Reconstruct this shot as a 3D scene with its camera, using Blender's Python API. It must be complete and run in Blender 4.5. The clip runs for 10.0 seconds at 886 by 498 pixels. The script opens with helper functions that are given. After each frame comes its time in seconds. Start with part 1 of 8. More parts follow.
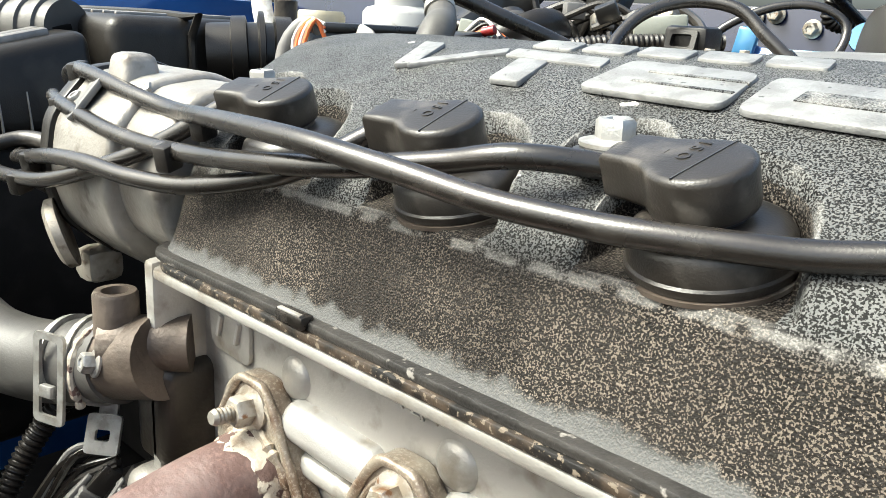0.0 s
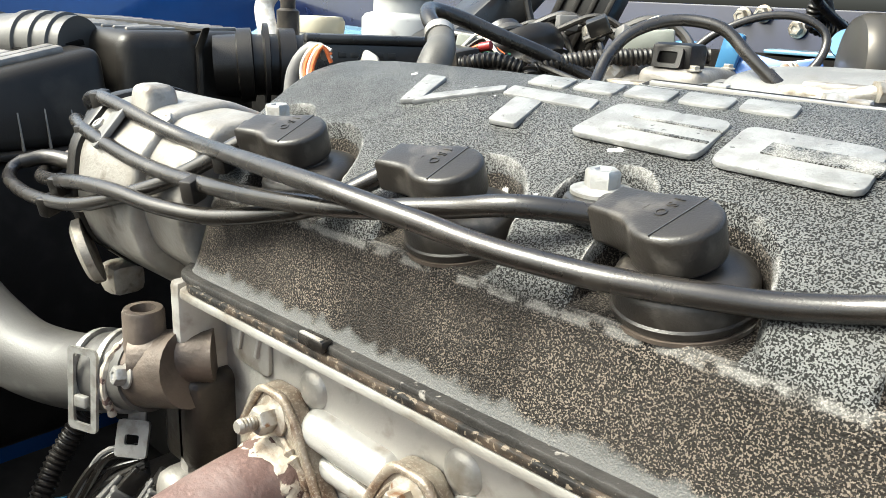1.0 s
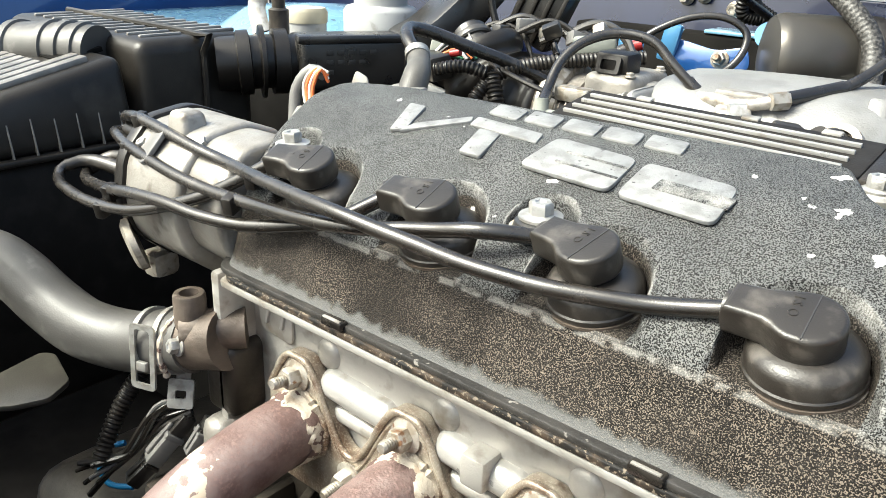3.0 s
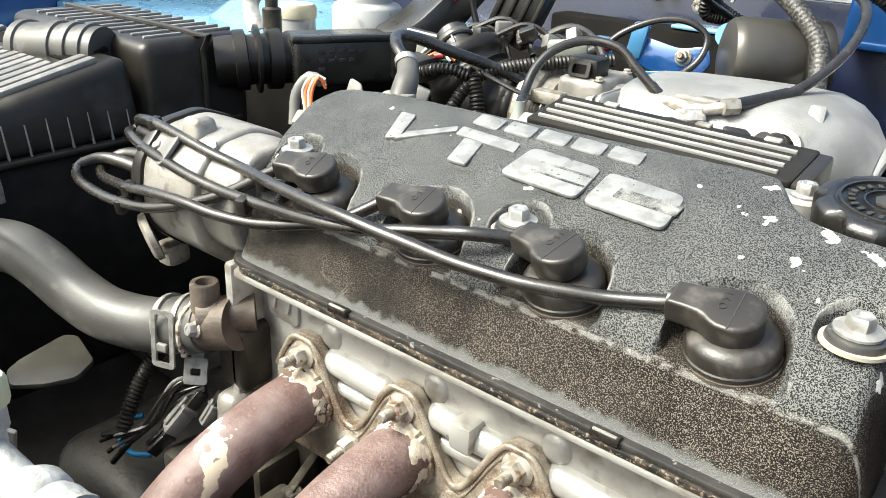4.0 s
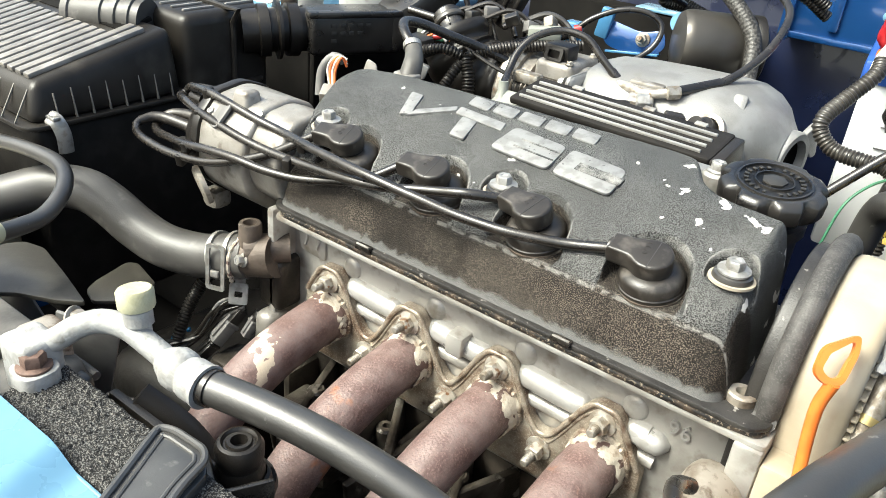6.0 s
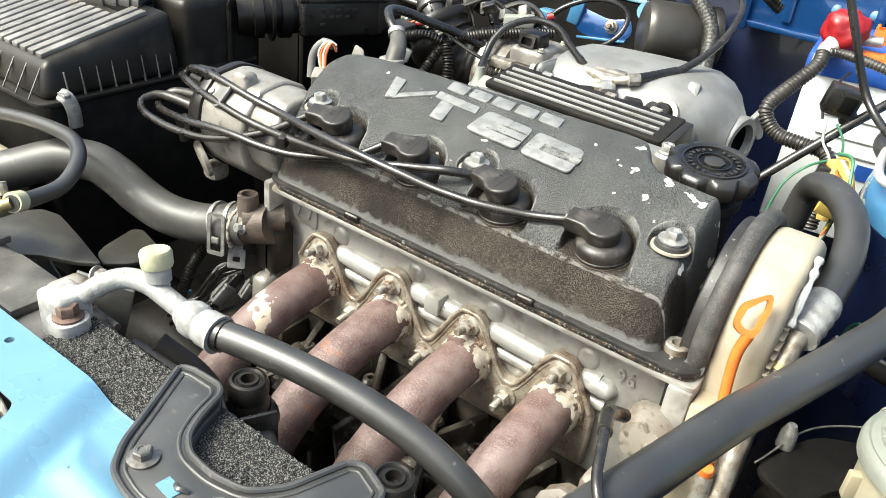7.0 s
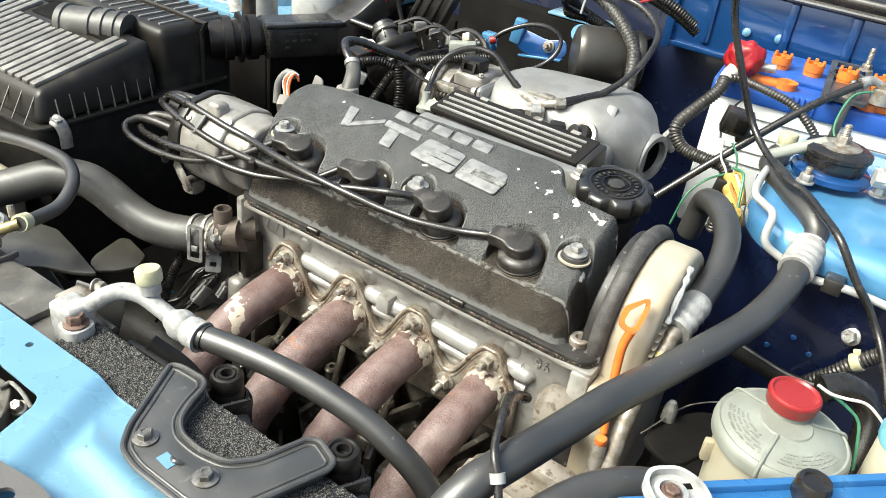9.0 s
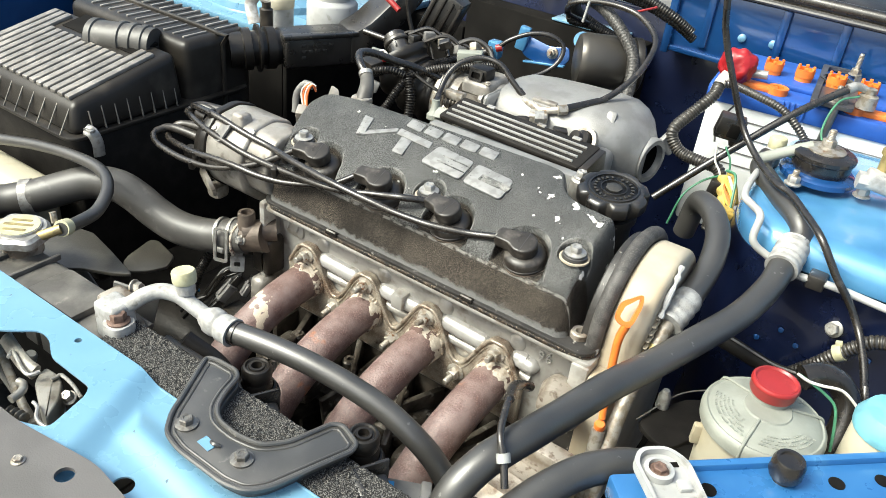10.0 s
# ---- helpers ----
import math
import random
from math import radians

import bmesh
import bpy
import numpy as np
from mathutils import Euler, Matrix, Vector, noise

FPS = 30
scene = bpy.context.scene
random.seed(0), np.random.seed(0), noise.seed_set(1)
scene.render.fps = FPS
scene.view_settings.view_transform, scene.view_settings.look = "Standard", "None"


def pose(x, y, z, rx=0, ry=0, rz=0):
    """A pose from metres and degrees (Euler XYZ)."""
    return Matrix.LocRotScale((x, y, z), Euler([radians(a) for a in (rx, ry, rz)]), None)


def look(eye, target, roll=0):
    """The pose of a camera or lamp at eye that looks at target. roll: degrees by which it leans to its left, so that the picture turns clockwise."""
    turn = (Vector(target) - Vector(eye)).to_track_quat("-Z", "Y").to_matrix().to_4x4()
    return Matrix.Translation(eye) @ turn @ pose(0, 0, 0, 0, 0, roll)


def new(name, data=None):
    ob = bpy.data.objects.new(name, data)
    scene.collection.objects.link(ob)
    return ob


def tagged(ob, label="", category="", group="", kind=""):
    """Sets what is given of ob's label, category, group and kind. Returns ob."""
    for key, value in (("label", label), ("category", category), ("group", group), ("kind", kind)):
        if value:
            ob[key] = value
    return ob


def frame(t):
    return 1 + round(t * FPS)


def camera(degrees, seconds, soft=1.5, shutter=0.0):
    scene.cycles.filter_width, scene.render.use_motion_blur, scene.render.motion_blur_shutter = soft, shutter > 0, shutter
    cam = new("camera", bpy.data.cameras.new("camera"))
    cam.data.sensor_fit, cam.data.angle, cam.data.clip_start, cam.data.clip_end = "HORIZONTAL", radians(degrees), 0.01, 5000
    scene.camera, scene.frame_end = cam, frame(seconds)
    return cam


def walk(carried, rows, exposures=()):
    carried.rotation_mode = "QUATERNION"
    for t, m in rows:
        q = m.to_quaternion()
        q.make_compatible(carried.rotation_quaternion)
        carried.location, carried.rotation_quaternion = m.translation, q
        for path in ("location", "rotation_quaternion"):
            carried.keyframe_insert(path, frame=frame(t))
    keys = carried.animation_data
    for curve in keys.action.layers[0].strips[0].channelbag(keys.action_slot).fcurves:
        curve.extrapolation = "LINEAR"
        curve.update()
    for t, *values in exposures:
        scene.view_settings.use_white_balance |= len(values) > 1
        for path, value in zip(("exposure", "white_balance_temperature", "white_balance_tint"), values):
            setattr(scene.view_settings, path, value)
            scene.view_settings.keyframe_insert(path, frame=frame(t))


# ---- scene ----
cam = camera(58.55, 10.0, 0.7)
PATH = [
    (0, (0.10865, -0.18308, 0.88093), (-0.53918, 0.52836, 0.60860), 3.319),
    (0.5, (0.11300, -0.19054, 0.89247), (-0.53029, 0.51988, 0.60700), 2.997),
    (1, (0.11904, -0.20114, 0.90485), (-0.51785, 0.50962, 0.60621), 2.859),
    (1.5, (0.12868, -0.21502, 0.91760), (-0.50024, 0.49522, 0.60137), 2.684),
    (2, (0.14109, -0.22967, 0.93068), (-0.47835, 0.48022, 0.59548), 2.486),
    (2.5, (0.15486, -0.24691, 0.94547), (-0.45211, 0.46442, 0.59108), 2.334),
    (4, (0.19096, -0.30457, 0.99645), (-0.36797, 0.41714, 0.58812), 2.820),
    (4.5, (0.20175, -0.32923, 1.00995), (-0.34227, 0.39636, 0.58859), 3.364),
    (5, (0.21378, -0.35451, 1.02496), (-0.31927, 0.36988, 0.58779), 3.902),
    (5.5, (0.22709, -0.38102, 1.04250), (-0.29201, 0.34269, 0.58776), 4.712),
    (6, (0.24474, -0.41187, 1.05756), (-0.25966, 0.31107, 0.58539), 5.611),
    (7.5, (0.29757, -0.47732, 1.10610), (-0.16324, 0.24993, 0.59743), 7.584),
    (8, (0.31227, -0.48928, 1.12748), (-0.13569, 0.24279, 0.61426), 7.867),
    (8.5, (0.32641, -0.50029, 1.15001), (-0.11355, 0.23538, 0.63500), 7.841),
    (9, (0.34143, -0.51515, 1.16792), (-0.09602, 0.21866, 0.64816), 7.588),
    (9.5, (0.35233, -0.53309, 1.18313), (-0.08566, 0.19713, 0.65878), 7.258),
    (10, (0.36121, -0.55123, 1.20051), (-0.08257, 0.17294, 0.67267), 6.843),
]
walk(cam, [(t, look(eye, target, roll)) for t, eye, target, roll in PATH], [(0.0, 2.05, 6300, -2), (4.0, 1.99, 6300, -2), (7.5, 1.70, 6300, -2), (10.0, 1.60, 6300, -2)])

from mathutils.geometry import delaunay_2d_cdt

# ---- world and light ----
world = bpy.data.worlds.new("sky")
scene.world = world
world.use_nodes = True
wn = world.node_tree.nodes
sky = wn.new("ShaderNodeTexSky")
sky.sky_type, sky.sun_disc = "NISHITA", False
SUN_UP, SUN_TURN = 50.0, 216.0
sky.sun_elevation, sky.sun_rotation = radians(SUN_UP), radians(SUN_TURN)
wn["Background"].inputs["Strength"].default_value = 0.105
sky.dust_density, sky.ozone_density, sky.air_density = 7.0, 0.4, 0.8
world.node_tree.links.new(sky.outputs["Color"], wn["Background"].inputs["Color"])
sun = new("sun", bpy.data.lights.new("sun", "SUN"))
sun.data.energy, sun.data.angle, sun.data.color = 1.55, radians(25), (1.0, 0.97, 0.93)
sx, sy = math.sin(radians(SUN_TURN)), math.cos(radians(SUN_TURN))
up = math.tan(radians(SUN_UP))
sun.matrix_world = look((sx * 4, sy * 4, up * 4), (0, 0, 0))


# ---- materials ----
def material(name, colour, rough=0.5, metal=0.0, second=None, blend=(0.45, 0.6), scale=60.0, grain=0.0, grain_scale=900.0,
             bump=0.0, bump_scale=900.0, rough_vary=0.12, third=None, third_blend=(0.6, 0.66), third_scale=140.0, coat=0.0, spec=0.5):
    """Principled surface with two scales of colour variation, an optional third layer of wear, and fine relief."""
    m = bpy.data.materials.new(name)
    m.use_nodes = True
    t = m.node_tree
    n, ln = t.nodes, t.links
    b = n["Principled BSDF"]
    b.inputs["Metallic"].default_value = metal
    b.inputs["Coat Weight"].default_value = coat
    b.inputs["Specular IOR Level"].default_value = spec
    co = n.new("ShaderNodeTexCoord")

    def noise_at(s, detail=5.0):
        q = n.new("ShaderNodeTexNoise")
        q.inputs["Scale"].default_value, q.inputs["Detail"].default_value = s, detail
        ln.new(co.outputs["Object"], q.inputs["Vector"])
        return q

    def ramp(src, a, z):
        r = n.new("ShaderNodeMapRange")
        r.inputs["From Min"].default_value, r.inputs["From Max"].default_value = a, z
        ln.new(src, r.inputs["Value"])
        return r.outputs["Result"]

    def mixed(fac, a, z):
        x = n.new("ShaderNodeMix")
        x.data_type = "RGBA"
        ln.new(fac, x.inputs["Factor"])
        for sock, v in ((x.inputs["A"], a), (x.inputs["B"], z)):
            if isinstance(v, tuple):
                sock.default_value = (*v, 1)
            else:
                ln.new(v, sock)
        return x.outputs["Result"]

    big = noise_at(scale)
    second = second or tuple(c * 0.78 for c in colour)
    col = mixed(ramp(big.outputs["Fac"], *blend), colour, second)
    fine = noise_at(grain_scale, 3.0)
    if grain:
        col = mixed(ramp(fine.outputs["Fac"], 0.5, 0.5 + max(0.02, 0.3 - grain * 0.25)), col, tuple(min(1, c * (1 + 2.2 * grain) + 0.05 * grain) for c in colour))
    worn = None
    if third:
        wear = noise_at(third_scale, 6.0)
        worn = ramp(wear.outputs["Fac"], *third_blend)
        col = mixed(worn, col, third)
    ln.new(col, b.inputs["Base Color"])
    r = n.new("ShaderNodeMapRange")
    r.inputs["To Min"].default_value, r.inputs["To Max"].default_value = max(0.03, rough - rough_vary), min(1, rough + rough_vary)
    ln.new(noise_at(scale * 2.3).outputs["Fac"], r.inputs["Value"])
    ln.new(r.outputs["Result"], b.inputs["Roughness"])
    if bump:
        k = n.new("ShaderNodeBump")
        k.inputs["Strength"].default_value, k.inputs["Distance"].default_value = bump, 0.0006
        ln.new(noise_at(bump_scale, 3.0).outputs["Fac"], k.inputs["Height"])
        ln.new(k.outputs["Normal"], b.inputs["Normal"])
    return m


PLUGS = [-0.1240, -0.0450, 0.0345, 0.1140]


def wrinkle_paint():
    """Black crackle-finish paint with chips of bare metal towards the timing end and pale rubbed edges."""
    m = material("black_wrinkle_paint", (0.0085, 0.0070, 0.0058), 0.42, 0, (0.015, 0.0127, 0.0108), scale=35, bump=0.9, bump_scale=1500, rough_vary=0.06, spec=0.14)
    t = m.node_tree
    n, ln = t.nodes, t.links
    b = n["Principled BSDF"]
    base = b.inputs["Base Color"].links[0].from_socket
    co = n.new("ShaderNodeTexCoord")
    sep = n.new("ShaderNodeSeparateXYZ")
    ln.new(co.outputs["Object"], sep.inputs["Vector"])

    def math_node(op, a, z, c=None):
        q = n.new("ShaderNodeMath")
        q.operation, q.use_clamp = op, op == "MULTIPLY"
        for i, v in enumerate((a, z)):
            if isinstance(v, (int, float)):
                q.inputs[i].default_value = v
            else:
                ln.new(v, q.inputs[i])
        return q.outputs[0]

    def rng(v, a, z):
        r = n.new("ShaderNodeMapRange")
        r.inputs["From Min"].default_value, r.inputs["From Max"].default_value = a, z
        ln.new(v, r.inputs["Value"])
        return r.outputs["Result"]

    # speckle of the crackle finish; its pale grains paint in the glints
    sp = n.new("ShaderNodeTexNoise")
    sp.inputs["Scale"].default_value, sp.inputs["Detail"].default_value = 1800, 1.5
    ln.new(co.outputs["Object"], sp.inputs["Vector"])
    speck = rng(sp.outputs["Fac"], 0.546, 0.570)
    # the top's dust layer is painted paler as sky sheen, evening out the speckle; the front wall keeps it crisp
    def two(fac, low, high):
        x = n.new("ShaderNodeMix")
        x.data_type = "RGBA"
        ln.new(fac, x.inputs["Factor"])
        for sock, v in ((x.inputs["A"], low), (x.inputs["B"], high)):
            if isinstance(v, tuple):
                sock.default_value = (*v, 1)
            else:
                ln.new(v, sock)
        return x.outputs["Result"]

    # the wells round the plugs get little of it, which paints them darker as in shade
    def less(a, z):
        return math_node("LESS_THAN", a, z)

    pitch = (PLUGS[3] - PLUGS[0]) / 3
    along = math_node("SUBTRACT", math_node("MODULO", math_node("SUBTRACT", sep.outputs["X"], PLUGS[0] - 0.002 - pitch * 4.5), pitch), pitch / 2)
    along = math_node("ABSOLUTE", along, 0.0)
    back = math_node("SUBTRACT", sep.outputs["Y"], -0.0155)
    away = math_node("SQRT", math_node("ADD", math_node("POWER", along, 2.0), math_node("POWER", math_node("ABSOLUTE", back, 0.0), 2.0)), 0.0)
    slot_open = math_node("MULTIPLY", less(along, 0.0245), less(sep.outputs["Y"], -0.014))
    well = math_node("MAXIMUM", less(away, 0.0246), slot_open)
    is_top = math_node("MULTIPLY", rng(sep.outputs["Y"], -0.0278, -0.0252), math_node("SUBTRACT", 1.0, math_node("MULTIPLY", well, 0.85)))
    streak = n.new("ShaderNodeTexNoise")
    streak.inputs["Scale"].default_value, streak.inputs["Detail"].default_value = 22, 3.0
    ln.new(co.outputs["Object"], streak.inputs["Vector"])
    glints = two(rng(streak.outputs["Fac"], 0.36, 0.62), (0.042, 0.034, 0.027), (0.150, 0.126, 0.101))
    sheen_film = two(rng(streak.outputs["Fac"], 0.38, 0.64), (0.108, 0.109, 0.107), (0.158, 0.158, 0.153))
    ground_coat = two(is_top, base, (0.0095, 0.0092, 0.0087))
    grains = two(is_top, glints, sheen_film)
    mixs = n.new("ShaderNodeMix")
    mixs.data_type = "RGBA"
    # the pale sheen tone on the top fills all but the pits of the finish
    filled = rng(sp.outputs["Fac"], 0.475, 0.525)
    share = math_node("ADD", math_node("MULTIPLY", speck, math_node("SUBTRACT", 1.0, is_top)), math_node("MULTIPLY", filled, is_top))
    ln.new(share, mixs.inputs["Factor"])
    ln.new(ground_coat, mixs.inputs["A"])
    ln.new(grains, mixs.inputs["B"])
    # chips
    ch = n.new("ShaderNodeTexNoise")
    ch.inputs["Scale"].default_value, ch.inputs["Detail"].default_value = 70, 6.0
    ln.new(co.outputs["Object"], ch.inputs["Vector"])
    zone = math_node("MULTIPLY", rng(sep.outputs["X"], 0.05, 0.17), rng(sep.outputs["Y"], 0.005, 0.06))
    few = math_node("ADD", math_node("MULTIPLY", zone, 0.15), ch.outputs["Fac"])
    chips = math_node("MULTIPLY", rng(few, 0.70, 0.71), rng(sep.outputs["Y"], -0.027, -0.024))
    # rubbed edges
    geo = n.new("ShaderNodeNewGeometry")
    rim = math_node("MULTIPLY", rng(geo.outputs["Pointiness"], 0.515, 0.555), rng(ch.outputs["Fac"], 0.44, 0.60))
    # rubbed line along the front edge, and dust settled above the joint
    front = math_node("MULTIPLY", rng(sep.outputs["Y"], -0.0271, -0.0268), rng(sep.outputs["Y"], -0.0258, -0.0262))
    wob = n.new("ShaderNodeTexNoise")
    wob.inputs["Scale"].default_value, wob.inputs["Detail"].default_value = 160, 5.0
    ln.new(co.outputs["Object"], wob.inputs["Vector"])
    front = math_node("MULTIPLY", front, rng(wob.outputs["Fac"], 0.40, 0.52))
    allm = math_node("MULTIPLY", 1.0, math_node("ADD", chips, math_node("ADD", math_node("MULTIPLY", rim, 0.35), math_node("MULTIPLY", front, 0.20))))
    low = math_node("ADD", sep.outputs["Z"], math_node("MULTIPLY", wob.outputs["Fac"], 0.010))
    dust = math_node("MULTIPLY", rng(low, 0.0112, 0.0084), rng(sep.outputs["Y"], -0.028, -0.031))
    mixd = n.new("ShaderNodeMix")
    mixd.data_type = "RGBA"
    ln.new(math_node("MULTIPLY", dust, 0.8), mixd.inputs["Factor"])
    ln.new(mixs.outputs["Result"], mixd.inputs["A"])
    mixd.inputs["B"].default_value = (0.110, 0.110, 0.107, 1)
    mixc = n.new("ShaderNodeMix")
    mixc.data_type = "RGBA"
    ln.new(allm, mixc.inputs["Factor"])
    ln.new(mixd.outputs["Result"], mixc.inputs["A"])
    mixc.inputs["B"].default_value = (0.62, 0.60, 0.56, 1)
    ln.new(mixc.outputs["Result"], b.inputs["Base Color"])
    return m


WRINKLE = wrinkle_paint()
LID_PLASTIC = material("sun_greyed_black_plastic", (0.015, 0.0129, 0.01065), 0.36, 0, (0.02325, 0.02025, 0.01688), scale=22, bump=0.25, bump_scale=1100, third=(0.070, 0.061, 0.050), third_blend=(0.56, 0.82), third_scale=16, spec=0.3)
# black lid plastic lightened on the ridges, painting in the sky's sheen
RIDGE_SHEEN = material("sheen_pale_lid_ridges", (0.15, 0.1375, 0.1212), 0.34, 0, (0.2313, 0.2138, 0.1913), scale=40, bump=0.3, spec=0.9)
CANISTER = material("satin_brown_steel", (0.075, 0.069, 0.061), 0.32, 0.5, (0.055, 0.050, 0.044), scale=12, bump=0.08)
RIB_EDGE = material("pale_plastic_edge", (0.20, 0.185, 0.16), 0.45, 0, (0.14, 0.13, 0.115), scale=90)
CAST_BROWN = material("brown_stained_casting", (0.1224, 0.0972, 0.07776), 0.5, 0.35, (0.0756, 0.05904, 0.04752), scale=50, bump=0.5, bump_scale=450, third=(0.33, 0.29, 0.24), third_blend=(0.63, 0.74), third_scale=70)
SEAL = material("dusty_sealing_rubber", (0.03944, 0.03697, 0.03451), 0.62, 0, (0.07395, 0.06902, 0.06409), scale=70, grain=0.35, grain_scale=900, bump=0.6, bump_scale=700)
BLACK_PAINT = material("plain_black_paint", (0.0174, 0.01595, 0.0145), 0.42, 0, (0.0319, 0.029, 0.0261), scale=60, grain=0.2, bump=0.4, bump_scale=900, third=(0.232, 0.2175, 0.1958), third_blend=(0.66, 0.70), third_scale=160)
CAP_MARK = material("dull_moulded_marks", (0.032, 0.030, 0.027), 0.45)
PLENUM = material("sand_cast_aluminium", (0.27, 0.2655, 0.2565), 0.45, 0.35, (0.2115, 0.2061, 0.1971), scale=30, bump=0.5, bump_scale=650, third=(0.18, 0.168, 0.148), third_blend=(0.62, 0.80), third_scale=50)
DIZ_ALU = material("stained_cast_aluminium", (0.2957, 0.2778, 0.2509), 0.42, 0.3, (0.2106, 0.1917, 0.1667), blend=(0.42, 0.65), scale=45, bump=0.5, bump_scale=500, third=(0.12, 0.102, 0.084), third_blend=(0.56, 0.70), third_scale=60)
BOLT_DARK = material("dark_oiled_steel", (0.15, 0.135, 0.115), 0.42, 0.8, (0.09, 0.08, 0.068), scale=150, bump=0.3)
BOLT_GREY = material("dull_grey_plated_steel", (0.20, 0.192, 0.178), 0.40, 0.6, (0.115, 0.106, 0.094), scale=180, bump=0.3)
LATCH = material("grimy_grey_plated_steel", (0.299, 0.2852, 0.2553), 0.42, 0.35, (0.2012, 0.184, 0.1564), scale=60, bump=0.3, third=(0.085, 0.070, 0.054), third_blend=(0.58, 0.72), third_scale=70)
BATTERY_WHITE = material("white_battery_plastic", (0.74, 0.75, 0.74), 0.4, 0, (0.66, 0.67, 0.66), scale=25)
FAN_GREY = material("olive_grey_fan_plastic", (0.038, 0.035, 0.029), 0.36, 0, (0.065, 0.060, 0.050), scale=25, bump=0.2)
STUD_STEEL = material("pale_zinc_stud", (0.52, 0.485, 0.43), 0.42, 0.6, (0.34, 0.29, 0.23), scale=160, bump=0.4, third=(0.26, 0.14, 0.075), third_blend=(0.60, 0.68), third_scale=140)
MATTE_BLACK = material("matte_black_plastic", (0.00975, 0.0084, 0.0072), 0.6, 0, (0.0165, 0.0144, 0.01245), scale=40, bump=0.3, spec=0.22)
BREATHER = material("weathered_grey_rubber", (0.085, 0.08, 0.072), 0.5, 0, (0.06, 0.056, 0.05), scale=50, bump=0.2)
BRAID = material("grey_braided_sleeve", (0.0186, 0.01736, 0.0155), 0.45, 0, (0.0682, 0.06448, 0.05952), blend=(0.47, 0.55), scale=420, bump=0.8, bump_scale=500)
CONDUIT = material("split_loom_plastic", (0.0275, 0.024, 0.02), 0.33, 0, (0.0425, 0.038, 0.032), scale=60, spec=0.8)
RUST_BOLT = material("brown_rusted_steel", (0.155, 0.098, 0.076), 0.6, 0.3, (0.11, 0.068, 0.052), scale=200, bump=0.5)
ALU = material("cast_aluminium", (0.42, 0.406, 0.378), 0.38, 0.4, (0.32, 0.303, 0.274), scale=40, bump=0.3, bump_scale=700, third=(0.17, 0.138, 0.102), third_blend=(0.54, 0.74), third_scale=55)
ALU_DIRTY = material("grimy_aluminium", (0.375, 0.3375, 0.2875), 0.55, 0.5, (0.2, 0.1625, 0.125), scale=45, bump=0.5, bump_scale=500, third=(0.125, 0.0875, 0.0625), third_blend=(0.55, 0.7))
ALU_BRIGHT = material("pale_cast_aluminium", (0.4264, 0.4166, 0.3977), 0.32, 0.35, (0.3444, 0.3329, 0.3116), scale=35, bump=0.25, bump_scale=800, third=(0.25, 0.22, 0.18), third_blend=(0.62, 0.78), third_scale=70)
WHITE_LETTER = material("worn_white_paint", (0.2635, 0.2618, 0.255), 0.5, 0.3, (0.1955, 0.193, 0.187), scale=120, third=(0.06, 0.06, 0.056), third_blend=(0.66, 0.70), third_scale=260, bump=0.5)
RUBBER = material("black_rubber", (0.0125, 0.0104, 0.0086), 0.27, 0, (0.022, 0.0188, 0.0160), scale=30, bump=0.10, bump_scale=1300, rough_vary=0.05, spec=0.75, third=(0.055, 0.048, 0.041), third_blend=(0.58, 0.84), third_scale=90)
RUBBER_DULL = material("dusty_rubber", (0.0272, 0.02544, 0.02336), 0.38, 0, (0.0448, 0.04224, 0.0388), blend=(0.40, 0.66), scale=22, bump=0.14, bump_scale=900, spec=1.0, third=(0.12, 0.117, 0.11), third_blend=(0.69, 0.73), third_scale=150)
HOSE_GREY = material("grey_dusted_hose_rubber", (0.046, 0.0430, 0.0388), 0.46, 0, (0.080, 0.0760, 0.0700), blend=(0.40, 0.66), scale=18, bump=0.16, bump_scale=900, spec=0.6, third=(0.15, 0.142, 0.130), third_blend=(0.60, 0.78), third_scale=60)
BOOT = material("grey_black_boot_rubber", (0.021, 0.0178, 0.0148), 0.36, 0, (0.032, 0.0277, 0.0235), scale=60, bump=0.18, bump_scale=1400, rough_vary=0.06, spec=0.55, third=(0.095, 0.084, 0.072), third_blend=(0.54, 0.78), third_scale=110)
PLASTIC = material("black_plastic", (0.0105, 0.0088, 0.0073), 0.36, 0, (0.019, 0.0162, 0.0137), scale=18, bump=0.25, bump_scale=1200, third=(0.055, 0.047, 0.039), third_blend=(0.58, 0.85), third_scale=14, spec=0.4)
RUBBER_FLAKED = material("flaked_gasket", (0.010, 0.009, 0.008), 0.45, 0, (0.05, 0.036, 0.025), scale=120, bump=0.8, bump_scale=350, third=(0.17, 0.14, 0.105), third_blend=(0.57, 0.60), third_scale=480)
DIRTY_TANK = material("dusty_dark_plastic", (0.065, 0.060, 0.053), 0.5, 0, (0.135, 0.126, 0.112), blend=(0.42, 0.6), scale=28, bump=0.5, bump_scale=260, third=(0.26, 0.235, 0.20), third_blend=(0.63, 0.72), third_scale=40)
PLASTIC_DARK = material("dark_grey_plastic", (0.012, 0.0108, 0.0098), 0.30, 0, (0.026, 0.0235, 0.021), scale=30, bump=0.2, spec=0.75)
SATIN_STEEL = material("satin_black_steel", (0.0468, 0.04524, 0.0429), 0.36, 0.1, (0.06552, 0.06318, 0.06006), scale=25, bump=0.12, bump_scale=600, third=(0.17, 0.16, 0.145), third_blend=(0.66, 0.76), third_scale=90, spec=0.9)
